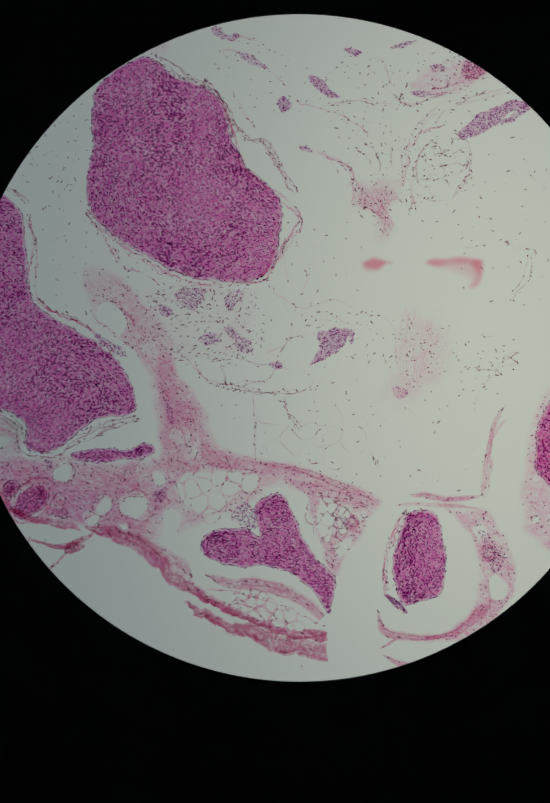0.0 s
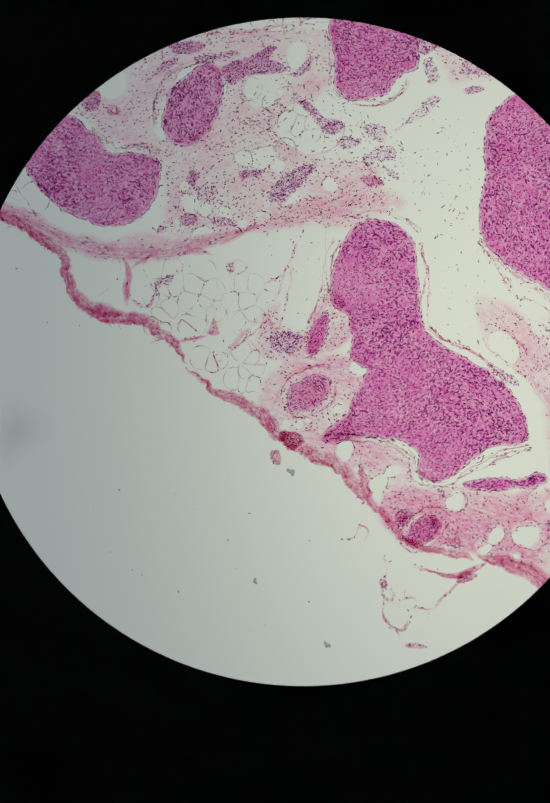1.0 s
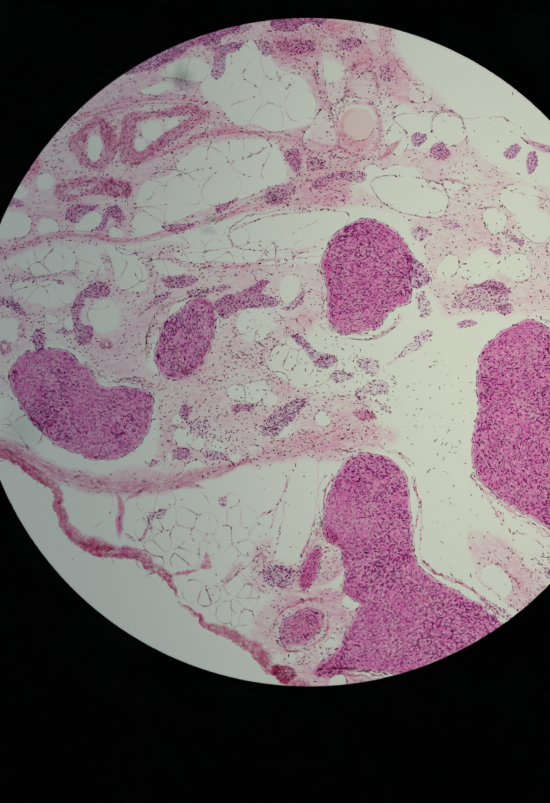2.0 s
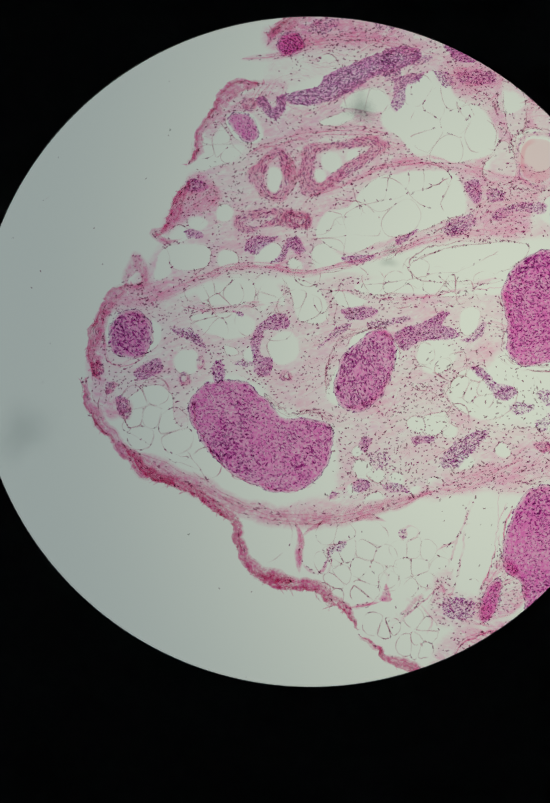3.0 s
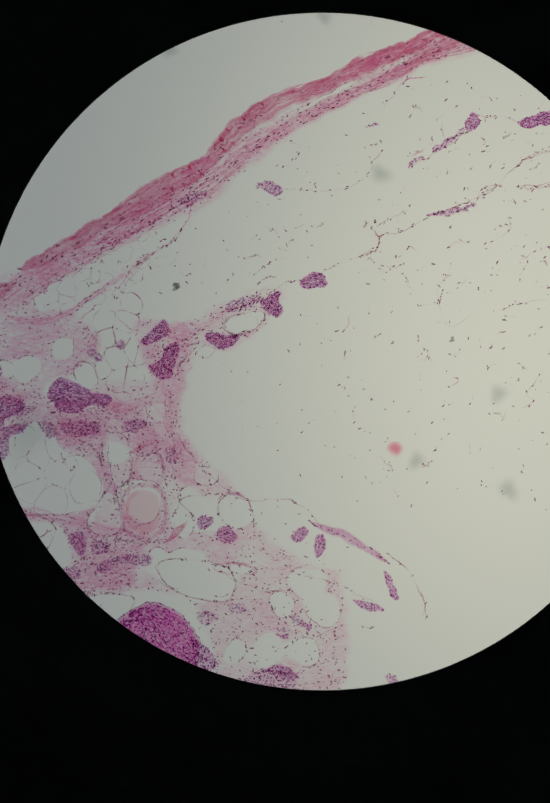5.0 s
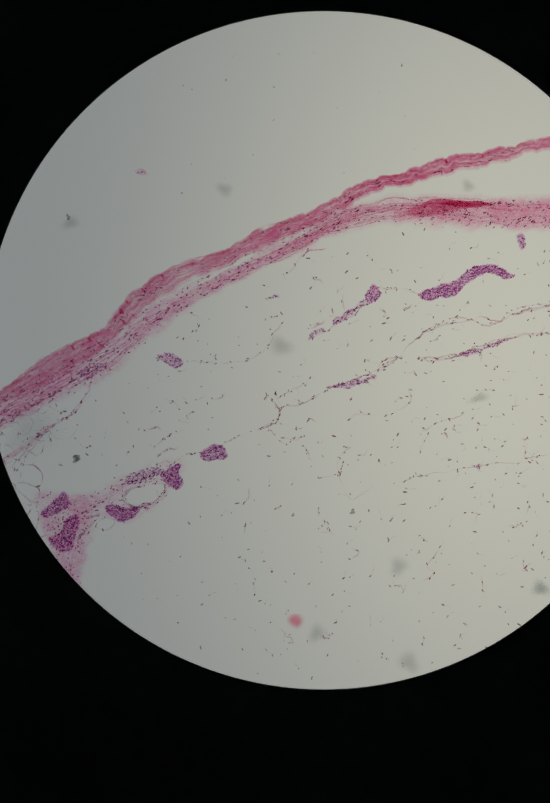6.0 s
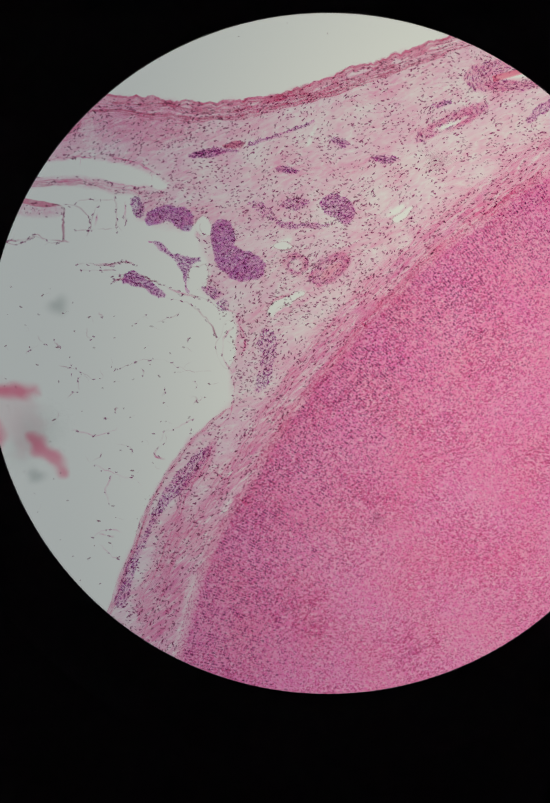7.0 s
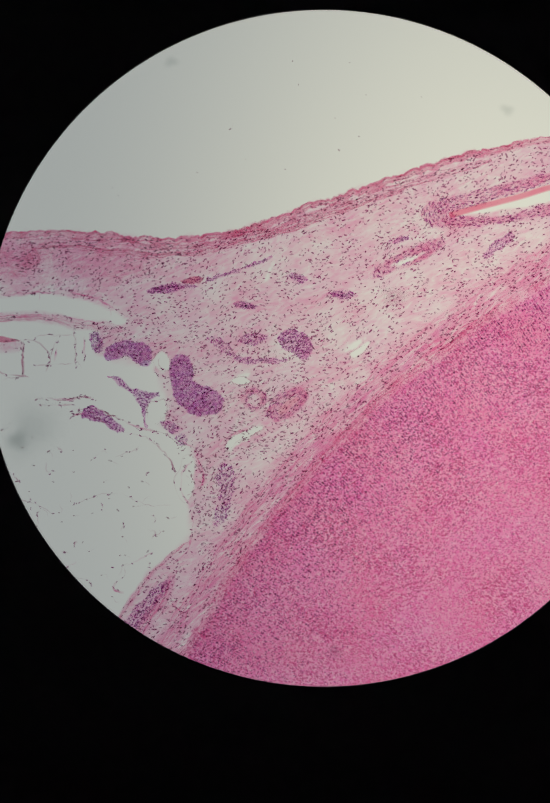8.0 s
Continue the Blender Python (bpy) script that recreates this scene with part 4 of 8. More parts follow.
    nodule([(-85, 534), (-57, 534), (-39, 519), (-29, 494), (-39, 481), (-59, 482), (-79, 499), (-90, 519)], "small oval lilac nodule by the outer edge", seed=46, gap=6, flow=-40, dens=0.9, nuclei_dens=0.9)
    nodule([(11, 685), (41, 692), (59, 675), (53, 655), (21, 645), (3, 658)], "small round dark rose nodule", seed=47, gap=4.2)
    nodule([(175, 789), (195, 801), (208, 789), (190, 769), (185, 750), (170, 748), (162, 764)], "comma-shaped dark violet nodule", seed=48, gap=4.6)
    m = nodule([(3073, 1506), (3023, 1457), (2918, 1392), (2795, 1313), (2706, 1244), (2627, 1189), (2548, 1110), (2478, 1036), (2409, 956), (2349, 877), (2300, 798)] + [(2242, 698), (2197, 619), (2168, 540), (2143, 452), (2125, 353), (2113, 215)] + [(2349, 307), (2746, 258), (3142, 456), (3192, 1050), (3172, 1447)],
               "huge magenta tumour mass, finely dotted with nuclei", seed=20, gap=5.8, flow=0, mat=MASS, name="tissue_mass", group="", long=2.3, wide=1.3, swirl=0.5, keep=0.9, nuclei_dens=0.58, nucmat=MASS_NUCLEI, grow=-8.0, edge=24.0)
    caps("edge_nuclei", *edge_crowd([(3023, 1447), (2918, 1377), (2795, 1298), (2706, 1229), (2627, 1169), (2548, 1090), (2478, 1016), (2409, 936), (2349, 857), (2300, 778)] + [(2251, 698), (2212, 619), (2178, 531), (2153, 442), (2138, 353)], 190, 8000, 5), 2.5, 1.35, NUCLEI, m, 2.6, 4.8, 0.64)


def edge_crowd(path, deep, n, seed):
    """Nuclei crowded along the inner side of an edge, thinning out inwards."""
    L = smooth_line(path, 5)
    N = normals(L, False)
    r = np.random.default_rng(seed)
    i = r.integers(0, len(L), n)
    d = np.abs(r.normal(0, deep * 0.6, n))
    P = L[i] + N[i] * d[:, None]
    return P[:, 0], P[:, 1], r.uniform(0, 3.1, n)


nodules()


# ---- the tip with the vessels ----
def tip():
    # pale ground of the whole tip, with its large clear gaps
    sheet("connective_tissue", [(-14, 698), (102, 718), (222, 698), (362, 663), (462, 658), (536, 608), (552, 528), (502, 338), (472, 288), (262, 278), (112, 238), (22, 218), (-99, 213), (-159, 198), (-239, 158), (-249, 118), (-339, 148), (-289, 198), (-219, 278), (-199, 328), (-179, 388), (-139, 428), (-59, 458), (-119, 498), (-89, 543), (-19, 578), (62, 548), (162, 598), (242, 648), (112, 628), (2, 648)],
          "pale pink connective tissue with clear fat gaps", holes=[(a, b, r, 0) for a, b, r in [(2, 413, 17), (-2, 392, 11), (112, 440, 20), (152, 452, 13), (87, 413, 14)]] + [(509, 466, 44), (102, 633, 18), (62, 628, 16), (22, 633, 14)],
          gaps=[[(-152, 459), (-137, 472), (-77, 474), (-57, 469), (-77, 449), (-107, 434), (-142, 422), (-157, 429)], [(-137, 506), (-109, 520), (-95, 506), (-87, 484), (-97, 474), (-135, 476), (-143, 486)], [(-96, 526), (-82, 538), (-55, 538), (-33, 522), (-23, 494), (-35, 476), (-61, 477), (-85, 494)], [(-109, 354), (-87, 356), (-80, 339), (-92, 324), (-112, 329)], [(-207, 302), (-192, 314), (-172, 309), (-165, 294), (-182, 284), (-202, 287)], [(-165, 329), (-142, 334), (-129, 319), (-147, 304), (-165, 314)], [(-212, 271), (-187, 279), (-137, 278), (-123, 259), (-131, 239), (-149, 231), (-177, 227), (-201, 236)], [(-237, 212), (-232, 252), (-215, 270), (-205, 244), (-201, 224), (-219, 210)], [(-112, 259), (-97, 271), (-75, 264), (-72, 244), (-92, 236), (-110, 239)], [(-40, 254), (-32, 276), (-12, 284), (11, 279), (16, 259), (3, 239), (-22, 234), (-39, 239)], [(25, 244), (38, 254), (53, 244), (53, 229), (35, 224)], [(78, 302), (103, 344), (143, 354), (183, 399), (223, 414), (293, 424), (343, 419), (363, 399), (378, 364), (373, 339), (333, 326), (293, 306), (243, 296), (193, 276), (153, 261), (118, 269), (93, 284)], [(73, 266), (99, 284), (125, 262), (147, 244), (127, 228), (85, 228)], [(263, 239), (313, 264), (383, 279), (463, 284), (498, 274), (468, 239), (413, 214), (343, 206), (283, 211)], [(208, 519), (233, 564), (263, 594), (313, 619), (338, 599), (358, 564), (398, 549), (423, 524), (438, 484), (423, 454), (363, 441), (303, 441), (263, 464), (243, 489)], [(128, 549), (153, 574), (193, 586), (218, 574), (228, 549), (203, 536), (163, 541)], [(88, 516), (113, 532), (151, 537), (153, 524), (123, 511)], [(448, 614), (463, 624), (498, 594), (503, 559), (483, 524), (463, 522), (448, 554)], [(448, 593), (474, 593), (490, 553), (491, 496), (474, 487), (456, 503), (448, 553)], [(406, 427), (443, 481), (466, 459), (473, 415), (449, 399), (414, 409)], [(587, 465), (624, 474), (677, 471), (681, 415), (612, 402), (577, 409), (568, 440)], [(543, 340), (587, 352), (681, 333), (681, 274), (612, 277), (562, 302)], [(505, 540), (537, 555), (552, 534), (549, 508), (518, 506)], [(267, 590), (292, 593), (302, 571), (286, 562), (268, 568)]],
          dens=0.78, mat=WISPY, seed=101, cells=8.8, fibres=150, flow=12, group="sheets of connective tissue")
    sheet("connective_tissue", [(-319, 158), (-209, 178), (-89, 178), (22, 198), (162, 218), (312, 198), (447, 198), (447, 78), (342, -3), (422, -63), (536, -93), (536, -203), (362, -203), (162, -233), (12, -233), (112, -203), (122, -123), (102, -73), (22, -43), (-19, -3), (-99, 28), (-159, -13), (-169, -73), (-199, -73), (-319, -3), (-339, 58)],
          "pale pink connective tissue strewn with dark cells", holes=[(-282, 103, 50), (152, 3, 46), (192, 68, 46), (177, 38, 52)] + [(173, -161, 20), (195, -220, 17), (239, -183, 15), (276, -205, 12), (313, -190, 15), (372, -146, 17), (446, -124, 15), (276, -73, 17), (343, -87, 15), (103, -201, 10), (153, -201, 11)],
          gaps=[[(-152, 184), (-127, 204), (-87, 216), (-47, 209), (-37, 184), (-47, 162), (-87, 156), (-127, 156)], [(-162, 139), (-117, 144), (-67, 144), (-37, 129), (-47, 104), (-82, 94), (-117, 99), (-142, 114)], [(23, 214), (53, 209), (83, 194), (103, 164), (103, 136), (75, 122), (45, 136), (33, 174)], [(-32, 182), (-7, 206), (16, 184), (21, 158), (-5, 160), (-25, 148)], [(-12, 84), (3, 104), (33, 109), (48, 84), (43, 59), (18, 44), (-7, 54)], [(-197, 52), (-182, 72), (-152, 69), (-147, 44), (-162, 24), (-187, 27)], [(-62, 69), (-42, 84), (-34, 64), (-42, 49), (-57, 49)], [(-99, 82), (-77, 78), (-69, 64), (-92, 62)], [(-357, -4), (-339, 4), (-329, -16), (-337, -36), (-353, -31)], [(-287, -21), (-237, 4), (-201, -16), (-189, -76), (-152, -96), (-119, -146), (-137, -162), (-207, -138), (-257, -104), (-297, -79), (-281, -48)], [(153, 196), (193, 212), (253, 222), (313, 207), (363, 202), (423, 202), (447, 207), (447, 186), (403, 180), (323, 176), (243, 184), (183, 179)], [(113, 192), (153, 182), (181, 169), (153, 156), (123, 161)], [(283, 84), (313, 94), (343, 79), (353, 54), (323, 26), (293, 29), (278, 54)], [(353, 22), (393, 36), (433, 14), (473, -6), (463, -44), (413, -64), (363, -46), (343, -16)], [(363, 144), (383, 158), (403, 144), (389, 106), (365, 106)], [(293, -58), (331, -48), (341, -76), (313, -94), (285, -84)], [(178, -171), (205, -158), (218, -174), (201, -186)], [(151, -121), (165, -113), (173, -126), (163, -138), (151, -134)], [(263, 239), (313, 264), (383, 279), (463, 284), (498, 274), (468, 239), (413, 214), (343, 206), (283, 211)]],
          dens=0.62, mat=WISPY, seed=102, cells=8.2, fibres=120, flow=10, group="sheets of connective tissue")
    sheet("connective_tissue", [(452, 695), (573, 675), (583, 575), (623, 525), (693, 485), (743, 405), (823, 345), (897, 304), (897, 94), (763, 84), (673, 94), (623, 254), (522, 294), (422, 294), (382, 375), (422, 435), (432, 535), (342, 585), (322, 625)],
          "pink connective tissue below a thin membrane", holes=[(512, 465, 40), (462, 565, 30), (437, 495, 14), (623, 465, 34), (593, 415, 20), (693, 445, 34), (663, 495, 18), (691, 332, 12), (713, 331, 11), (583, 334, 40), (623, 314, 42), (668, 304, 25), (542, 345, 24), (833, 304, 34), (863, 254, 34), (783, 264, 24), (753, 174, 34), (693, 174, 22), (823, 174, 30), (542, 635, 18)],
          gaps=[[(587, 465), (624, 474), (677, 471), (681, 415), (612, 402), (577, 409), (568, 440)], [(543, 340), (587, 352), (681, 333), (681, 274), (612, 277), (562, 302)]], dens=0.5, mat=WISPY, seed=103, cells=11, fibres=110, flow=-20, group="sheets of connective tissue")
    # outer rim
    sheet("connective_tissue", [(-137, 506), (-109, 544), (-69, 582), (-17, 600), (23, 594), (19, 556), (-37, 550), (-72, 536), (-97, 522), (-122, 484)], "pink tissue behind the torn rim", PINK, (), 6, 0.6, 3.2, 205, cells=10, fibres=30, flow=50, group="sheets of connective tissue")
    sheet("connective_tissue", [(-3, 633), (52, 643), (131, 638), (167, 631), (92, 607), (42, 593), (4, 581), (-26, 594)], "faint torn tissue in the notch above a cord", PINK, (), 8, 0.22, 3.4, 208, cells=13, fibres=12, flow=20, group="sheets of connective tissue")
    sheet("connective_tissue", [(401, -458), (396, -416), (413, -376), (438, -334), (463, -344), (495, -396), (463, -438)], "mauve tissue between two nodules", PINK, (), 6, 0.8, 3.2, 206, cells=7, fibres=40, flow=40, group="sheets of connective tissue")
    membrane([[(381, -221), (371, -291), (356, -376), (335, -411)], [(225, -470), (291, -419), (325, -389), (335, -411)], [(335, -411), (363, -451), (423, -466)], [(356, -306), (328, -311), (313, -326)]], "rose-grey strands between fat cells", 2.4, 207, 0.8, ROSE, dots=6)
    band("fibrous_band", [(22, 728), (2, 698), (-14, 663)], [8, 9, 5], "ragged rose rim of the tip", ROSE, 201, 9, 4)
    band("fibrous_band", [(-25, 600), (-57, 590), (-87, 574), (-107, 544), (-132, 519), (-147, 494), (-153, 469), (-162, 444), (-174, 431)], [6, 9, 11, 10, 8, 7, 7, 7, 5], "ragged rose rim of the tip", ROSE, 202, 10, 7, 0.95, 2.5, fringe=-8)
    band("fibrous_band", [(-165, 410), (-177, 389), (-187, 359), (-200, 332), (-215, 309), (-234, 296)], [5, 8, 9, 9, 8, 6], "pink frayed rim of the tip", ROSE, 203, 10, 10, 0.9, 3, fringe=-8)
    band("fibrous_band", [(-204, 328), (-219, 308), (-239, 301), (-209, 283), (-179, 288)], [7, 8, 6, 6, 4], "small rose spur on the rim", ROSE, 204, 9, 3)
    sheet("connective_tissue", [(-275, 262), (-253, 249), (-247, 224), (-251, 196), (-287, 192), (-297, 209), (-287, 234)], "pink flap on the rim with a round gap", ROSE, [(-272, 212, 13)], 5, 0.95, 3.0, 205, cells=8, group="sheets of connective tissue")
    band("fibrous_band", [(-279, 198), (-314, 178), (-334, 148), (-349, 118), (-357, 78), (-351, 38), (-339, 13)], [11, 13, 11, 12, 12, 11, 9], "thick rose rim round the tip", ROSE, 206, 11, 12, 0.9, 2.5, fringe=-8)
    band("fibrous_band", [(-369, 18), (-361, -23), (-344, -58), (-314, -93), (-289, -128), (-259, -158), (-224, -176), (-190, -192)], [6, 7, 9, 9, 10, 10, 10, 8], "thin red rim round the tip", ROSE, 207, 11, 6, 0.95, 2.5, fringe=-10)
    membrane([[(-376, 18), (-371, -28), (-354, -63), (-329, -93)], [(-334, -3), (-344, -33), (-339, -63)]], "frayed fibres off the outer rim", 1.0, 208)
    sheet("connective_tissue", [(-163, 406), (-133, 416), (-109, 371), (-128, 336), (-173, 326), (-208, 302), (-218, 317), (-193, 366)], "pink tissue behind the rim", dens=0.8, mat=WISPY, seed=209, cells=11, fibres=30, flow=60, feather=9, group="sheets of connective tissue")
    sheet("connective_tissue", [(-277, 198), (-229, 198), (-229, 158), (-289, 158), (-324, 118), (-334, 58), (-324, -3), (-294, -33), (-309, -58), (-344, -43), (-361, 8), (-359, 78), (-339, 148)], "pink tissue lining the rim", dens=0.95, seed=210, cells=11, fibres=50, flow=80, feather=9, group="sheets of connective tissue", holes=[(-282, 103, 50), (-311, 13, 11), (-317, 36, 9)])
    # the large vessels
    vessel([(2, 468), (22, 458), (32, 418), (27, 378), (7, 363), (-24, 370), (-39, 393), (-59, 413), (-39, 433), (-19, 453)], [(7, 448), (14, 423), (12, 393), (2, 380), (-14, 388), (-19, 413), (-9, 438)], "thick-walled oval blood vessel", 61, 6, 0.95)
    vessel([(62, 473), (122, 480), (192, 490), (227, 473), (207, 453), (162, 423), (102, 383), (62, 373), (47, 398), (52, 448)], [(87, 458), (142, 465), (187, 471), (177, 460), (132, 433), (92, 400), (80, 408), (80, 438)], "thick-walled wedge-shaped blood vessel", 62, 5.5, 0.95)
    band("vessel_wall", [(22, 458), (32, 428), (34, 398), (27, 373)], 10, "rose strip of vessel wall", ROSE, 63, 6, 5, 0.6)
    vessel([(-79, 328), (-54, 343), (-9, 350), (42, 346), (70, 338), (68, 310), (22, 311), (-19, 313), (-49, 300), (-74, 308)], [(-59, 320), (-29, 330), (2, 334), (-19, 322), (-44, 312)], "flat branching blood vessel", 64, 5.5, 0.9)
    vessel([(22, 340), (67, 336), (66, 313), (24, 314)], [(34, 330), (60, 328), (58, 320), (36, 321)], "small flat blood vessel", 65, 5.5, 0.9)
    # long violet cord
    clump([(8, 570), (43, 579), (83, 589), (103, 612), (153, 634), (203, 654), (243, 666), (281, 664), (287, 644), (253, 624), (225, 609), (198, 606), (163, 584), (123, 562), (83, 550), (43, 551), (19, 558)], "long violet cord of cells", 4.8, 71, 15, "cell_cluster", 0.95, "cell cords", None, 3.2, 1.35, 0.7, cell_dens=0.75)
    clump([(-37, 562), (-22, 569), (-9, 558), (-1, 548), (6, 568), (21, 564), (19, 536), (3, 522), (-17, 532), (-32, 546)], "curled violet end of a cord", 4.8, 72, -50, "cell_cluster", 0.9, "cell cords", long=3.0)
    vessel([(-64, 556), (-52, 567), (-37, 562), (-35, 548), (-47, 539), (-61, 544)], [(-54, 554), (-49, 558), (-44, 554), (-48, 549)], "small round rose ring beside a cord", 66, 5, 0.9)
    clump([(231, 598), (253, 610), (293, 616), (285, 600), (261, 584), (255, 559), (239, 538), (225, 552), (234, 574)], "bent violet cord", 4.8, 73, 40, "cell_cluster", 0.7, "cell cords")
    clump([(206, 643), (219, 653), (233, 650), (241, 638), (229, 627), (213, 629)], "small round lobe of the violet cord", 4.2, 81, 20, dens=0.45, keep=0.6)
    clump([(216, 610), (229, 620), (246, 617), (251, 603), (236, 596), (219, 598)], "small round lobe of the violet cord", 4.2, 82, -20, dens=0.45, keep=0.6)
    clump([(261, 630), (275, 643), (300, 650), (310, 645), (290, 630), (272, 623)], "small round lobe of the violet cord", 4.2, 83, 20, dens=0.45, keep=0.6)
    clump([(344, 698), (364, 702), (394, 690), (419, 675), (454, 665), (449, 650), (419, 648), (384, 635), (354, 638), (334, 660), (329, 675)], "spindle of dark violet cells", 5.0, 74, -10, "cell_cluster", 1.0, "cell cords", None, 3.4, 1.3, 0.4, cell_dens=0.8)
    clump([(-169, 408), (-139, 403), (-129, 390), (-149, 380), (-174, 386)], "dark violet cell cluster", 5, 75)
    clump([(-174, 308), (-144, 303), (-139, 293), (-169, 290)], "small dark cell cluster", 5, 76)
    clump([(66, 705), (91, 720), (125, 720), (120, 700), (91, 688)], "loose violet cluster", 5.5, 77, -20, dens=0.3)
    clump([(190, 720), (220, 738), (245, 720), (230, 700), (205, 698)], "loose violet cluster", 5.5, 78, 30, dens=0.3)
    clump([(-59, 268), (-54, 288), (-29, 296), (7, 293), (-19, 273), (-34, 260)], "crescent of violet cells", 5, 79, 30)
    clump([(24, 290), (52, 292), (57, 263), (42, 258), (30, 273), (22, 248), (-9, 243), (7, 258)], "folded cup of violet cells", 5, 80, 60)
    clump([(-34, 118), (-9, 138), (22, 143), (30, 118), (7, 113), (-19, 108), (-27, 68), (-4, 53), (-9, 23), (-34, 23), (-44, 58), (-47, 93)], "horseshoe of violet cells round a clear gap", 5, 81, 30)
    clump([(-274, 28), (-249, 50), (-224, 58), (-217, 36), (-239, 20), (-259, 13)], "dark cell cluster under the rim", 4.8, 82, 30, dens=0.8)
    clump([(-314, -21), (-294, -18), (-284, -43), (-304, -55)], "rose cell cluster", 5.5, 83, 60, dens=0.6)
    clump([(-199, 118), (-169, 118), (-139, 93), (-154, 90), (-179, 106)], "thin dark row of cells", 5, 84, -30, dens=0.3)
    clump([(132, 153), (167, 160), (202, 150), (192, 136), (152, 130), (134, 140)], "flat oval violet cluster", 5, 85, 0)
    clump([(230, 103), (262, 118), (302, 133), (322, 148), (342, 146), (332, 123), (362, 103), (332, 90), (292, 90), (262, 73), (244, 78)], "wing-shaped dark violet cluster", 4.8, 86, 20, dens=0.8)
    clump([(362, 93), (387, 103), (400, 126), (414, 128), (407, 103), (387, 86)], "small bent row of cells", 5, 87, 50, dens=0.5)
    clump([(182, 126), (222, 133), (262, 140), (262, 126), (222, 118), (187, 113)], "narrow row of cells", 5, 88, 8, dens=0.4)
    clump([(102, 98), (122, 118), (152, 126), (142, 110), (112, 90), (82, 73)], "narrow row of cells", 5, 89, 25, dens=0.35)
    clump([(132, 253), (172, 260), (197, 256), (182, 246), (152, 240)], "flat violet cluster", 5, 90, 5)
    clump([(237, 288), (262, 303), (282, 308), (262, 288), (242, 276)], "small violet wedge", 5, 91, 25)
    clump([(332, 323), (382, 338), (397, 318), (367, 303), (342, 300)], "ring-like violet cluster", 5.2, 92, 10, dens=0.4)
    clump([(372, 400), (397, 403), (407, 368), (392, 358), (380, 373)], "upright violet cluster", 5, 93, 80)
    clump([(417, 386), (447, 383), (447, 363), (417, 363)], "violet cluster", 5, 94, 10, dens=0.5)
    clump([(422, 338), (462, 356), (512, 363), (536, 353), (522, 338), (472, 343), (437, 323)], "long violet cluster in a fibrous band", 5, 95, 12, dens=0.5)
    clump([(-84, 149), (-59, 144), (-64, 134)], "tiny dark cluster", 5, 96)
    clump([(267, -98), (307, -93), (312, -108), (277, -113)], "flat violet cluster", 4.8, 97, -5)
    clump([(322, -148), (347, -113), (387, -88), (417, -83), (412, -103), (382, -133), (357, -158)], "fan of slender dark cells", 5, 98, 35, dens=0.4, long=3.0, wide=1.3)
    clump([(162, -113), (177, -95), (192, -108), (177, -125)], "small violet cluster", 5, 99, 40)
    clump([(152, -188), (172, -178), (190, -193), (167, -205), (152, -201)], "small oval violet cluster", 5, 100, 0)
    clump([(207, -188), (242, -188), (262, -203), (222, -205)], "small violet cluster", 5, 101, -10, dens=0.5)
    clump([(387, 38), (407, 36), (427, 18), (417, 13)], "slim violet cluster", 5, 102, -35)
    clump([(427, -13), (462, 3), (472, -18), (442, -28)], "small violet cluster", 5, 103, 5)
    clump([(187, -128), (212, -123), (227, -143), (202, -163), (187, -148)], "loose dark cluster", 6.5, 104, 40, dens=0.1)
    clump([(112, -203), (122, -208), (107, -218)], "tiny cluster", 5, 105)
    clump([(708, 119), (743, 139), (783, 144), (808, 129), (808, 94), (773, 84), (733, 89), (703, 94)], "coiled violet gland", 6, 106, 0, dens=0.35)
    clump([(748, 139), (783, 149), (813, 129), (808, 119), (768, 126)], "dark violet gland lobe", 4.8, 107, 0, dens=0.8)
    clump([(788, 94), (808, 102), (821, 89), (803, 79)], "small violet gland lobe", 4.8, 108, 0)
    clump([(708, 62), (738, 72), (748, 62), (718, 52)], "flat violet cluster", 5, 109, 10)
    clump([(593, -1), (623, 34), (643, 49), (663, 42), (643, 19), (613, -1), (573, -18)], "loose cord of cells", 6, 110, 40, dens=0.25)
    clump([(628, 119), (648, 124), (658, 84), (638, 74)], "loose dark cluster", 5.5, 111, 70, dens=0.3)
    clump([(502, -112), (532, -105), (552, -122), (522, -129)], "flat rose cluster", 5, 112, -5, mat=ROSE)
    clump([(382, 39), (402, 34), (427, 9), (462, 4), (462, -11), (432, -14), (412, 4)], "bent row of violet cells", 5, 113, -30, dens=0.5)
    for seed, spot in ((114, [(508, -11), (533, -4), (558, -18), (553, -41), (528, -36)]), (132, [(533, -51), (563, -46), (578, -66), (558, -81), (536, -74)]), (133, [(458, -36), (483, -26), (508, -41), (488, -56), (463, -51)]), (134, [(548, -88), (568, -96), (584, -116), (566, -112)]), (135, [(619, 247), (639, 255), (654, 240), (641, 223), (624, 227)]), (136, [(508, -66), (530, -61), (533, -81), (513, -88)])):
        clump(spot, "loose violet cluster", 4.8, seed, 20, dens=0.28, keep=0.75)
    loose([(438, -6), (558, -6), (599, -96), (538, -116), (458, -66)], "small dark cells round violet clusters", 10, 137, -30, keep=0.7, tails=0.05)
    clump([(327, 314), (362, 326), (387, 316), (367, 296), (337, 294)], "round violet cluster", 5, 115, 0, dens=0.35)
    clump([(678, 266), (713, 264), (723, 244), (688, 246)], "loose dark cluster", 5.5, 116, -15, dens=0.25)
    clump([(798, 244), (823, 239), (828, 219), (808, 224)], "loose dark cluster", 5.5, 117, -50, dens=0.3)
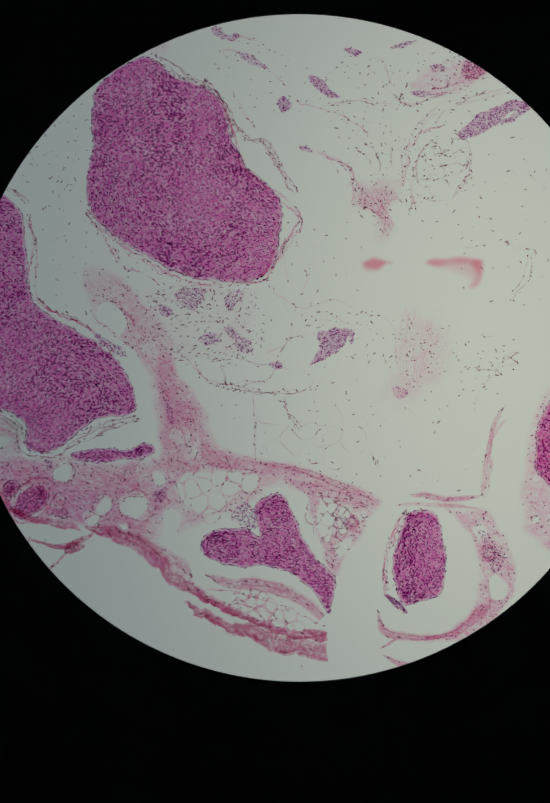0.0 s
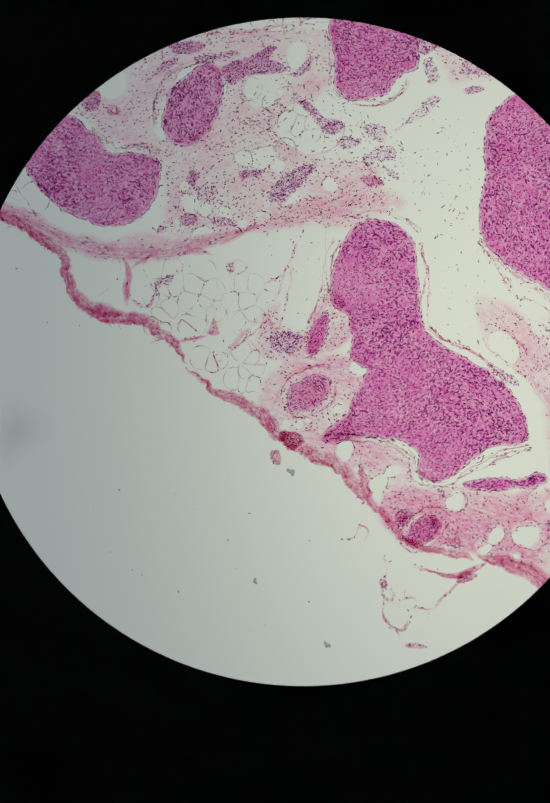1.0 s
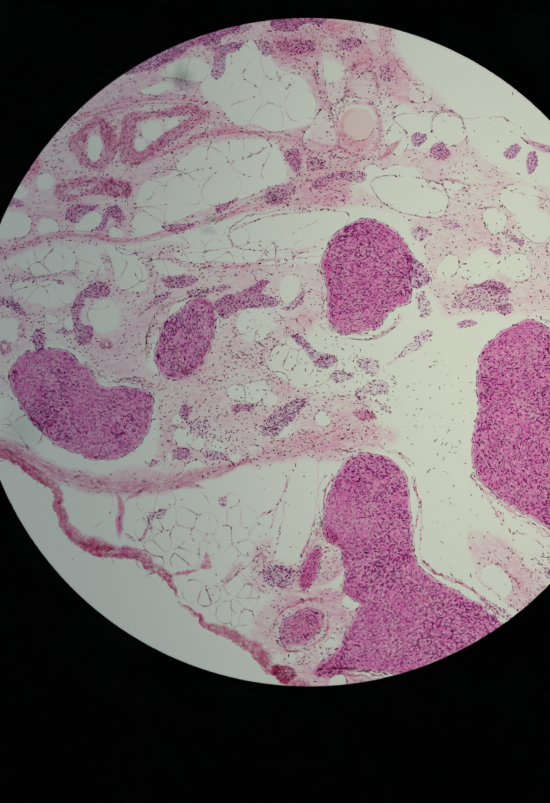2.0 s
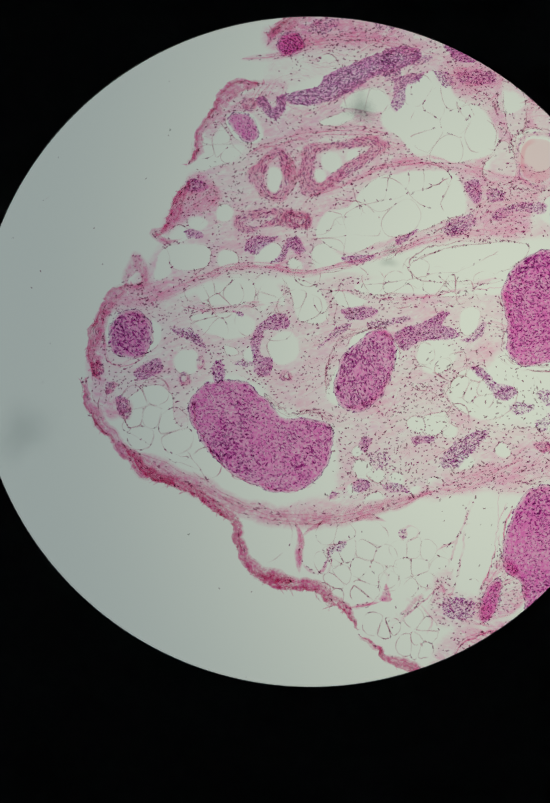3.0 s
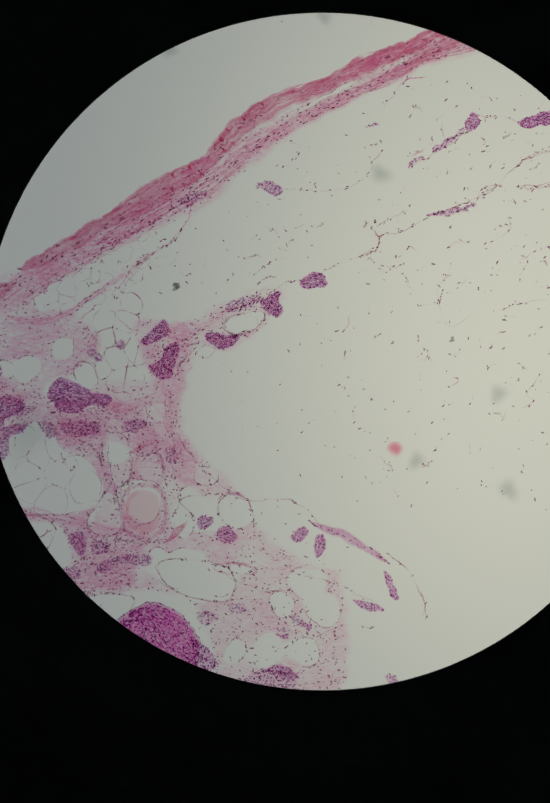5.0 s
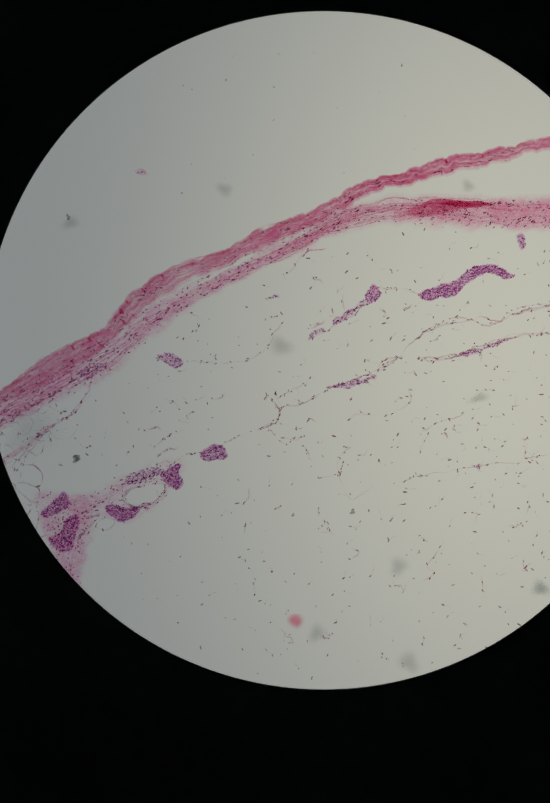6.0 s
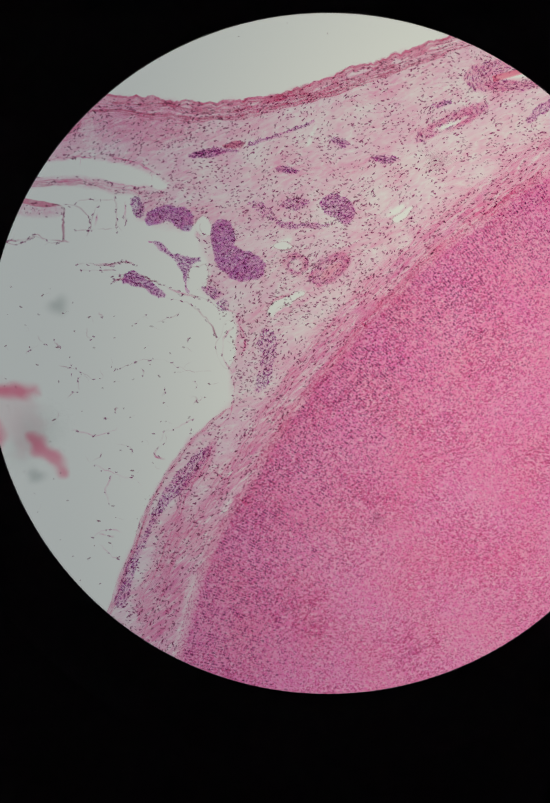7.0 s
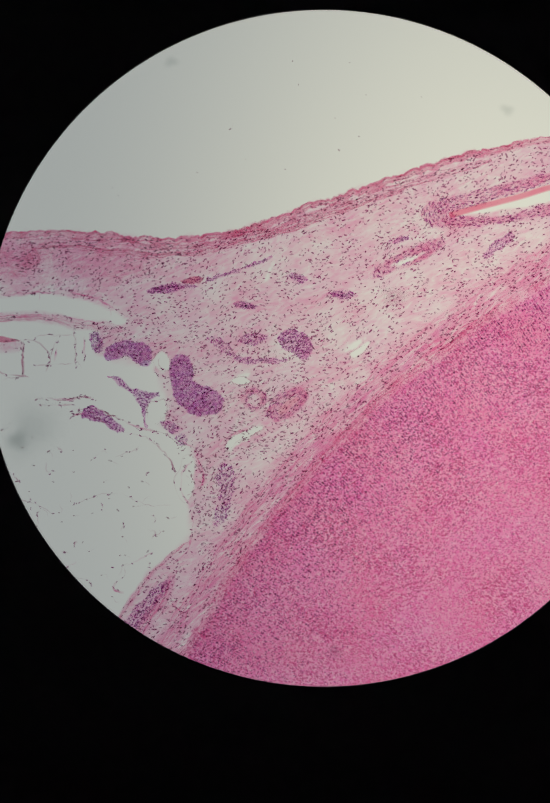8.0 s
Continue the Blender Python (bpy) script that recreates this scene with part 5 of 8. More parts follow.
    clump([(763, 219), (793, 219), (788, 209)], "thin dark cluster", 5.5, 118, -10, dens=0.3)
    clump([(618, 430), (638, 437), (653, 430), (638, 410), (620, 413)], "violet cell nest", 4.6, 119, 30, dens=0.85)
    clump([(661, 413), (683, 415), (698, 390), (673, 383), (655, 395)], "violet cell nest", 4.6, 120, 30, dens=0.85)
    clump([(798, 395), (823, 417), (833, 400), (813, 383)], "dark violet shred", 5, 121, 30, dens=1.0)
    clump([(845, 395), (863, 400), (868, 370), (848, 353)], "dark violet shred", 5, 122, 60, dens=1.0)
    clump([(978, 329), (993, 319), (1008, 274), (993, 279)], "dark violet shred", 5, 123, -70, dens=0.9)
    clump([(919, 274), (953, 270), (983, 253), (943, 253)], "dark violet shred", 5, 124, -15, dens=0.9)
    clump([(770, 210), (795, 210), (795, 197), (780, 197)], "dark cell knot", 5, 125, 0, dens=0.9)
    clump([(815, 230), (839, 225), (834, 210)], "dark cell knot", 5, 126, 0, dens=0.9)
    clump([(357, 617), (422, 617), (432, 595), (382, 590), (357, 597)], "block of violet cells", 5, 128, 0, dens=0.5)
    clump([(312, 617), (342, 615), (347, 590), (327, 587)], "block of violet cells", 5, 129, 0, dens=0.4)
    clump([(477, 617), (512, 623), (522, 610), (492, 595), (472, 597)], "violet cluster", 5, 130, 0, dens=0.5)
    clump([(557, 565), (578, 570), (581, 545), (563, 535)], "violet cluster", 5.5, 131, 80, dens=0.4)
    vessel([(-187, 22), (-177, 30), (-167, 22), (-167, 6), (-179, 2), (-187, 10)], [(-181, 20), (-174, 21), (-173, 11), (-180, 10)], "small round vessel by the nodule", 171, 5, 0.9)
    vessel([(-309, -24), (-297, -20), (-281, -28), (-279, -52), (-289, -64), (-303, -54)], [(-299, -30), (-291, -32), (-291, -42), (-297, -40)], "small round vessel under the rim", 172, 5, 0.9)
    vessel([(11, 26), (21, 32), (33, 26), (31, 16), (17, 12)], [(18, 24), (25, 25), (26, 20), (19, 19)], "small oval vessel beside a horseshoe of cells", 173, 5, 0.9)
    vessel([(-151, 54), (-144, 60), (-137, 52), (-139, 38), (-148, 36)], [(-146, 50), (-142, 50), (-143, 42), (-146, 42)], "small upright vessel in pale tissue", 174, 5, 0.85)
    clump([(-331, 4), (-322, 12), (-307, 8), (-313, -6), (-327, -12)], "rose clump of cells by the rim", 5, 175, 40, mat=ROSE, dens=0.8)
    clump([(-357, 44), (-341, 52), (-333, 32), (-343, 16), (-355, 20)], "rose clump of cells by the rim", 5, 176, 40, mat=ROSE, dens=0.7)
    clump([(-197, 116), (-175, 112), (-153, 100), (-133, 80), (-145, 78), (-171, 94), (-195, 106)], "slanting row of dark cells", 4.8, 177, -35, dens=0.5)
    clump([(-85, 49), (-59, 56), (-39, 46), (-47, 38), (-75, 40)], "loose crowd of violet cells", 5, 178, 0, dens=0.3)
    # round vessel filled with pale rose
    n = vessel([(502, 498), (537, 495), (557, 477), (562, 427), (543, 395), (511, 387), (486, 397), (473, 421), (470, 465), (481, 487)], [(504, 490), (533, 488), (549, 472), (554, 429), (538, 401), (511, 394), (490, 404), (479, 424), (478, 462), (488, 481)], "thin-walled vessel filled with pale rose", 141, 7, 0.6, None, "blood_vessel", "blood vessels", 4, "blood vessel")
    slab("filling", smooth_line([(502, 485), (531, 483), (545, 469), (549, 430), (534, 406), (511, 399), (494, 408), (483, 426), (482, 461), (491, 477)], 4, True), FILL, n, 2.4, 6.0, 0.0, 0.55, 0.7, "pale rose plug")
    ribbon("rose_margin", [(smooth_line([(510, 483), (490, 472), (483, 452), (483, 427), (493, 412)], 4), 6.0, False)], BLUR_RED, n, 3.2, 2.6, 0.35, 0.2, "darker rose margin", "", True)
    membrane([[(649, 337), (664, 345), (699, 343), (729, 333), (733, 326), (719, 322), (689, 323), (661, 329), (649, 336)]], "narrow red-walled vessel", 2.6, 142, 0.9, RED, name="blood_vessel", category="blood vessel", group="blood vessels", dots=5)
    membrane([[(431, 559), (438, 521), (444, 487), (431, 459), (408, 431), (414, 409), (443, 397), (474, 390)], [(444, 515), (458, 490), (466, 465), (471, 440)], [(496, 553), (494, 521), (486, 496), (500, 499)], [(356, 559), (361, 540), (375, 524), (383, 534)], [(375, 600), (399, 575), (427, 556), (434, 528)], [(505, 534), (524, 553), (543, 558), (554, 543), (554, 512), (562, 490)], [(562, 427), (577, 446), (587, 465), (583, 490)], [(474, 390), (511, 382), (549, 390)]], "brown-rose walls round a filled vessel", 2.0, 140, 0.8, None, dots=4)
    band("fibrous_band", [(552, 382), (571, 395), (590, 412), (604, 427)], [3, 7, 8, 5], "bright red strip beside a vessel", RED, 143, 8, 3, 0.8)
    band("fibrous_band", [(477, 555), (497, 560), (512, 570), (532, 575)], [3, 6, 5, 3], "red strip above a vessel", RED, 144, 8, 2, 0.7)
    band("fibrous_band", [(557, 695), (565, 635), (571, 585)], [14, 14, 10], "pale pink upright band", PINK, 145, 16, 6, 0.6)
    # membranes that bound the large gaps
    membrane([[(568, 615), (598, 565), (623, 535), (673, 490), (718, 465), (783, 470), (823, 455), (853, 425), (897, 400)], [(663, 435), (661, 460), (678, 477), (703, 477)], [(718, 470), (728, 435), (725, 395)]], "brown-rose membrane along a large clear gap", 1.6, 146)
    band("fibrous_band", [(673, 480), (698, 477), (718, 465)], [5, 6, 4], "dark thickening of a membrane", VIOLET, 147, 6, 2, 1.0)
    band("fibrous_band", [(834, 428), (884, 403), (943, 374), (993, 344)], [5, 9, 7, 5], "dark violet band on a membrane", VIOLET, 148, 6, 4, 0.9)
    membrane([[(983, 364), (1023, 334), (1052, 284), (1062, 235)], [(745, 374), (795, 334), (844, 314), (904, 299), (963, 265)], [(844, 200), (904, 225), (963, 215)], [(636, 364), (686, 314), (745, 294), (805, 289)]], "thin dark strands", 1.4, 149)
    # fibrous bands across the tip
    band("fibrous_band", [(-239, 173), (-159, 203), (-99, 230), (-19, 238), (62, 223), (142, 238), (242, 268), (332, 293), (422, 303), (502, 308)], [12, 9, 8, 8, 7, 7, 8, 9, 10, 12], "pale pink band across the tip", PINK, 151, 11, 14, 0.9)
    band("fibrous_band", [(-59, 448), (-19, 468), (62, 493), (162, 500), (222, 496)], [10, 10, 14, 12, 8], "pink fibrous band above the vessels", PINK, 152, 9, 10, 0.9)
    band("fibrous_band", [(72, 373), (142, 398), (222, 438), (292, 443), (362, 428), (422, 413), (502, 398)], [6, 6, 8, 9, 10, 10, 8], "pink fibrous band below the vessels", PINK, 153, 9, 10, 0.9)
    band("fibrous_band", [(-159, 160), (-89, 158), (-19, 163), (22, 168)], [2, 3, 3, 2], "thin red strand", PINK, 154, 9, 0)
    band("fibrous_band", [(202, 173), (262, 176), (332, 183), (402, 203), (447, 213)], [3, 4, 4, 4, 3], "thin strand dotted with cells", PINK, 155, 8, 0)
    band("fibrous_band", [(-69, 640), (11, 650), (91, 675), (190, 675), (270, 665), (329, 685)], [6, 8, 12, 16, 14, 10], "pink band above the violet cord", PINK, 156, 11, 8, 0.9)
    # fat
    fat([(128, 544), (153, 574), (193, 584), (223, 569), (223, 539), (163, 534)], "clear fat cells beside the violet cord", 56, 301, 0.8, 0.4, 0.7)
    fat([(218, 522), (263, 589), (323, 609), (393, 544), (433, 484), (403, 449), (303, 446), (253, 484)], "cluster of large clear fat cells", 66, 302, 0.8, 0.9, 0.85, dots=0.35)
    fat([(-142, 484), (-107, 516), (-92, 484), (-57, 466), (-137, 424)], "clear fat cells behind the rim", 50, 303, 0.8, 0.5, 0.6)
    fat([(-292, -26), (-237, -1), (-197, -26), (-187, -78), (-127, -146), (-147, -156), (-217, -131), (-292, -78)], "clear fat cells inside the rim", 58, 308, 1.3, 0.15, 0.85, dots=0.3)
    fat([(-157, 184), (-87, 214), (-37, 204), (23, 214), (98, 174), (103, 129), (23, 124), (-37, 94), (-117, 94), (-162, 134)], "flattened clear fat cells across the tip", 62, 313, 0.9, 0.45, 0.8, dots=0.3)
    fat([(88, 294), (143, 349), (223, 409), (353, 414), (371, 344), (243, 299), (153, 264)], "large clear fat cells below the vessels", 88, 314, 0.8, 0.7, 0.8, dots=0.35)
    fat([(63, 224), (153, 204), (253, 224), (443, 204), (443, 184), (313, 172), (183, 172), (103, 144)], "clear fat cells between pink bands", 54, 315, 0.9, 0.45, 0.85, dots=0.3)
    membrane([[(118, 206), (178, 200), (218, 205), (268, 210), (318, 223), (358, 225), (398, 245), (438, 265)], [(253, 244), (266, 226), (270, 210)], [(318, 223), (333, 205), (353, 190)], [(163, 235), (178, 224), (186, 202)], [(103, 164), (123, 184), (131, 204)]], "fine walls of flattened fat cells", 1.1, 305, 0.8, dots=13)
    membrane([[(107, 190), (158, 187), (218, 170), (268, 173), (318, 180), (378, 187), (418, 190), (458, 200)], [(-183, 160), (-143, 149), (-103, 157), (-53, 163), (-23, 167)]], "rose strand dotted with cells between fat cells", 1.8, 306, 0.7, ROSE, dots=5)
    fat([(282, 58), (362, 58), (412, 18), (412, -43), (332, -63), (292, -23)], "clear fat cells between dark cells", 48, 309, 1.0, 0.3)
    membrane([[(222, 418), (217, 378), (207, 358)], [(152, 388), (162, 363), (177, 338)], [(102, 373), (152, 363), (202, 363), (262, 378), (312, 393), (342, 413)], [(72, 298), (102, 303), (122, 328), (152, 333)], [(262, 418), (262, 393)], [(292, 428), (292, 383)], [(87, 518), (102, 503), (162, 508)]], "fine strands across a large clear gap", 1.1, 311)
    membrane([[(217, 244), (242, 264), (292, 294), (342, 314), (382, 329)], [(262, 234), (272, 254), (302, 274), (362, 284), (422, 289), (462, 284)]], "thin fibrous strands dotted with cells", 1.5, 312)
    loose([(-159, 428), (-59, 448), (-19, 478), (-39, 458), (-64, 413), (-49, 358), (-99, 338), (-179, 328)], "small dark cells in pink tissue", 12, 321, 15, tails=0.1)
    loose([(28, 458), (52, 458), (52, 378), (34, 368)], "small dark cells between two vessels", 9, 326, 80, tails=0.0)
    loose([(102, 68), (222, -43), (262, 78), (442, 68), (536, 38), (536, -143), (262, -203), (122, -193), (112, -93)], "small dark cells strewn over pale tissue", 14, 322, 20, keep=0.85)
    loose([(613, 254), (823, 264), (897, 214), (897, 94), (683, 84), (633, 134)], "small dark cells strewn over pale tissue", 15, 323, -20, keep=0.85)
    loose([(593, 34), (673, 44), (723, -67), (713, -217), (623, -167), (563, -147), (583, -47)], "few dark cells in a clear cleft", 22, 324, 60)
    loose([(613, 555), (723, 385), (897, 294), (897, 405), (703, 485)], "few dark cells along a membrane", 26, 325, -30)


tip()


# ---- lower edge of the section ----
def lower_edge():
    sheet("connective_tissue", [(279, -203), (360, -167), (450, -147), (561, -137), (601, -157), (561, -178), (490, -183), (400, -203), (319, -218)],
          "pale pink fibrous tissue over a nodule", dens=0.5, seed=401, cells=16, fibres=50, flow=12, group="sheets of connective tissue")
    sheet("connective_tissue", [(319, -509), (360, -474), (420, -464), (490, -454), (515, -479), (500, -544), (490, -609), (561, -635), (601, -665), (616, -710), (701, -715), (802, -730), (876, -720), (876, -876), (761, -851), (681, -836), (601, -841), (540, -765), (490, -695), (440, -655), (370, -615), (309, -554)],
          "pink fibrous tissue round small nodules", holes=[(360, -592, 8), (385, -594, 9), (402, -586, 7), (626, -801, 30), (475, -645, 20), (541, -711, 19), (569, -684, 14), (537, -742, 12), (691, -745, 20), (837, -815, 27), (772, -812, 16), (751, -844, 14), (812, -856, 10), (862, -755, 32), (500, -484, 16), (460, -564, 10)],
          dens=0.85, seed=402, cells=10, fibres=160, flow=-15, group="sheets of connective tissue")
    band("fibrous_band", [(-273, -127), (-203, -170), (-143, -198), (-82, -228), (-2, -250), (98, -255), (199, -237), (269, -219), (319, -203)], [14, 15, 18, 20, 19, 17, 15, 10, 4], "thick pink band along the lower edge", ROSE, 411, 10, 14, 0.8)
    band("fibrous_band", [(-302, -106), (-278, -134), (-245, -158), (-203, -180), (-153, -205), (-102, -238), (-72, -268), (-74, -303), (-52, -338), (-17, -368), (38, -378)], [5, 7, 8, 9, 9, 9, 9, 8, 10, 13, 13], "dark red ragged rim of the lower edge", RED, 412, 10, 8, 1.0, 3.5, fringe=-12)
    band("fibrous_band", [(-37, -363), (28, -378), (78, -388), (103, -419), (144, -432), (149, -454), (161, -479)], [10, 14, 11, 10, 9, 7, 5], "dark red ragged rim of the lower edge", RED, 413, 10, 8, 1.0, 3.5, fringe=-14)
    band("fibrous_band", [(144, -429), (184, -424), (209, -419)], [5, 5, 3], "rose strand into the fat", ROSE, 414, 9, 2)
    band("fibrous_band", [(164, -484), (199, -512), (229, -532), (279, -552), (314, -569), (345, -609), (375, -633), (420, -650), (460, -675), (495, -715), (512, -750)], [3, 4, 8, 11, 11, 11, 12, 11, 11, 11, 8], "dark red ragged rim", RED, 415, 10, 12, 0.95, 3, fringe=-10)
    band("fibrous_band", [(733, -848), (784, -861), (834, -881), (874, -913), (914, -951), (955, -979), (1000, -1004), (1050, -1027), (1100, -1050), (1156, -1062), (1209, -1070)], [8, 11, 13, 13, 12, 9, 7, 6, 6, 7, 8], "rose fibrous lower rim", ROSE, 416, 9, 22, 0.95, 2.5, fringe=-6, blunt=True)
    band("fibrous_band", [(932, -994), (970, -1019), (1020, -1046), (1070, -1064), (1121, -1080), (1171, -1092), (1209, -1098)], [6, 9, 9, 11, 14, 15, 15], "torn dark rose layer of the lower rim", RED, 520, 9, 26, 0.85, 3, fringe=-8, blunt=True)
    membrane([[(970, -974), (1020, -976), (1070, -989), (1121, -1009), (1171, -1029), (1207, -1049)], [(1010, -1004), (1050, -1006), (1111, -1029)], [(1030, -989), (1038, -1009), (1032, -1024)], [(1090, -1059), (1100, -1039), (1116, -1029)], [(1159, -1116), (1161, -1134)]], "thin dark strands between two layers of the rim", 1.8, 528, 0.8, ROSE, dots=8)
    band("fibrous_band", [(500, -673), (518, -713), (530, -747), (550, -772), (584, -806), (620, -828), (672, -842), (728, -858)], [9, 9, 7, 6, 5, 5, 7, 8], "frayed rose edge under a small nodule", ROSE, 429, 9, 8, 0.85, 2.5, fringe=-6)
    band("fibrous_band", [(759, -853), (829, -873), (899, -913), (950, -953)], [8, 12, 14, 10], "pink band inside the rim", ROSE, 417, 8, 10, 0.6)
    band("fibrous_band", [(970, -943), (1020, -961), (1080, -966), (1131, -979), (1171, -1004), (1201, -1029)], [5, 9, 12, 12, 10, 10], "pink band under the heart-shaped nodule", ROSE, 418, 8, 10, 0.8, blunt=True)
    band("fibrous_band", [(1161, -1052), (1181, -1059), (1206, -1069)], [6, 9, 9], "small brown-red band", RED, 419, 7, 4, 0.9, blunt=True)
    clump([(348, -609), (380, -609), (395, -627), (370, -647), (352, -633)], "dark clot on the rim", 5, 421, 20, dens=1.0, mat=RED, dark=True)
    clump([(330, -650), (345, -645), (352, -670), (338, -673)], "red crumb off the rim", 6, 422, 20, dens=0.8, mat=RED, dark=True)
    clump([(701, -886), (721, -881), (736, -888), (716, -901), (701, -899)], "red knot on a torn membrane", 7, 423, 20, dens=0.9, mat=RED, keep=0.5)
    clump([(540, -896), (553, -896), (559, -911), (545, -914)], "dark red knot", 6, 424, 20, dens=0.9, mat=RED, dark=True)
    clump([(596, -1024), (616, -1021), (639, -1028), (621, -1034), (601, -1031)], "red fragment off the section", 7, 425, 0, dens=0.8, mat=RED, keep=0.4)
    clump([(219, -384), (226, -404), (231, -418), (216, -420), (203, -416), (211, -402)], "rose knot in the fat", 7, 426, 60, dens=0.9, mat=ROSE, keep=0.6)
    membrane([[(203, -417), (186, -424), (161, -428), (135, -432)], [(219, -386), (221, -370), (216, -358)], [(231, -418), (241, -424)]], "rose strand from a knot to the rim", 3.6, 440, 0.9, ROSE, dots=9)
    clump([(103, -315), (124, -303), (144, -301), (134, -318), (114, -325), (98, -353)], "violet cells in the fat", 5, 427, 30, dens=0.4)
    clump([(330, -414), (360, -409), (390, -419), (390, -444), (360, -454), (335, -449)], "crowd of small dark cells", 5, 428, 20, dens=0.4, long=2.3, wide=1.5, cell_dens=1.0)
    clump([(656, -720), (669, -725), (666, -740), (657, -740)], "dark cells", 5, 431, 60, dens=0.2)
    clump([(676, -820), (696, -810), (706, -831), (686, -838)], "small violet vessel", 5, 432, 60, dens=0.3)
    clump([(244, -283), (254, -275), (261, -288), (251, -298)], "rose knot in a ring", 6, 433, 0, mat=ROSE, dens=0.5)
    band("fibrous_band", [(43, -261), (50, -293), (46, -323), (53, -363)], [7, 7, 8, 9], "rose wall between fat cells", ROSE, 434, 12, 6, 1.0)
    band("fibrous_band", [(53, -293), (73, -275), (108, -263)], [6, 5, 5], "rose wall between fat cells", ROSE, 435, 12, 4, 0.9)
    membrane([[(226, -459), (251, -444), (271, -424), (291, -404)], [(271, -424), (256, -414)], [(291, -404), (306, -384)]], "pale rose shred in the fat", 4.0, 436, 0.6, ROSE, dots=12)
    band("fibrous_band", [(144, -263), (189, -253), (219, -263)], [6, 7, 4], "rose thickening under the band", ROSE, 437, 8, 3, 0.7)
    sheet("connective_tissue", [(319, -373), (345, -363), (360, -404), (410, -414), (405, -454), (360, -474), (330, -464), (304, -444)], "pink tissue crowded with small dark cells", dens=0.7, seed=438, cells=6.5, group="sheets of connective tissue", feather=10)
    membrane([[(142, -302), (118, -307), (105, -316), (102, -334), (95, -354), (82, -366)], [(105, -316), (111, -339), (102, -364)], [(82, -366), (62, -354), (55, -339)]], "rose septum with violet cells", 3.4, 439, 0.95, ROSE, dots=4)
    fat([(224, -323), (299, -303), (340, -323), (319, -383), (279, -404), (239, -404)], "pale torn fat cells", 44, 448, 0.8, 0.45, 0.6)
    fat([(-40, -274), (45, -272), (55, -349), (0, -354), (-35, -324)], "large clear fat cells along the rim", 96, 441, 1.2, 0.5, 0.7)
    fat([(62, -284), (120, -269), (181, -284), (226, -324), (221, -389), (181, -416), (120, -414), (85, -369)], "lobule of clear fat cells", 50, 442, 1.0, 0.5, 0.95, dots=0.3)
    fat([(169, -454), (239, -444), (299, -454), (319, -504), (239, -519), (189, -494)], "torn fat cells along the rim", 44, 443, 1.1, 0.35)
    fat([(920, -752), (1000, -737), (1070, -742), (1070, -813), (1000, -823), (930, -823)], "clear fat cells in pink tissue", 44, 444, 1.6, 0.05, 0.6, mat=ROSE)
    fat([(1020, -989), (1090, -989), (1171, -1039), (1161, -1069), (1090, -1064), (1040, -1039)], "clear fat cells between two bands", 34, 445, 2.2, 0.05, 0.55, mat=ROSE)
    fat([(1181, -793), (1251, -787), (1292, -823), (1261, -873), (1221, -883), (1191, -853)], "fat cells by the crack", 38, 446, 1.2, 0.3)
    membrane([[(545, -906), (554, -931), (577, -946), (602, -957), (614, -951), (647, -956), (664, -931), (683, -916), (708, -896)], [(554, -931), (549, -961), (562, -986), (587, -995), (603, -976), (605, -958)], [(577, -946), (602, -930), (617, -938)], [(542, -851), (564, -862)], [(602, -866), (652, -882), (703, -894), (731, -870)], [(554, -931), (567, -936), (565, -921), (550, -916)]], "torn red-brown membranes off the edge", 3.0, 451, 1.0, RED, dots=7)
    membrane([[(470, -820), (495, -810), (505, -795), (520, -800), (515, -825)], [(551, -856), (561, -876), (551, -896)], [(561, -810), (591, -820), (631, -825)]], "torn threads off the edge", 2.0, 456, 0.9, RED, dots=8)
    membrane([[(229, -459), (259, -444), (279, -419), (309, -404), (319, -383)], [(319, -383), (330, -363), (340, -343), (375, -253), (390, -223)], [(375, -253), (360, -293), (340, -308), (319, -318)], [(284, -424), (309, -454), (299, -484)], [(249, -283), (264, -268), (279, -278), (274, -293), (254, -303)]], "pale strands between fat cells", 2.2, 452, 0.45, ROSE, dots=14)
    membrane([[(440, -203), (438, -263), (440, -313)], [(425, -363), (435, -323), (440, -283)]], "thin strand beside the nodule", 1.0, 453, 0.5, ROSE, dots=16)
    membrane([[(731, -243), (761, -273), (787, -308), (807, -343)], [(736, -233), (777, -283), (802, -323), (822, -363)], [(802, -338), (842, -353), (882, -373)], [(746, -424), (767, -454), (802, -479), (832, -499)], [(761, -414), (792, -409), (822, -444), (832, -464)]], "rose fibres below the large nodule", 1.7, 454, 0.9, ROSE, dots=6)
    membrane([[(-173, -122), (-153, -147), (-128, -183)], [(-203, -127), (-163, -137)]], "thin strand", 1.1, 455)
    loose([(621, -233), (721, -253), (761, -323), (792, -404), (876, -464), (862, -544), (761, -464), (651, -404)], "few dark cells in a clear cleft", 26, 461, -40)
    loose([(641, -92), (731, -92), (721, -233), (631, -213)], "few dark cells in a clear cleft", 24, 462, 60)
    loose([(319, -213), (440, -213), (440, -363), (360, -404), (299, -444), (319, -323)], "few dark cells in the fat", 26, 463, 50)
    # torn pale strands in the clear field beside the large nodules
    membrane([[(1583, 17), (1533, 2), (1473, -10), (1432, -23), (1407, -44), (1387, -64), (1372, -89), (1365, -129), (1360, -169), (1354, -191)], [(1573, 4), (1503, -13), (1442, -33), (1412, -51), (1394, -74)]], "long pale rose torn strand", 1.9, 901, 0.45, ROSE, dots=15)
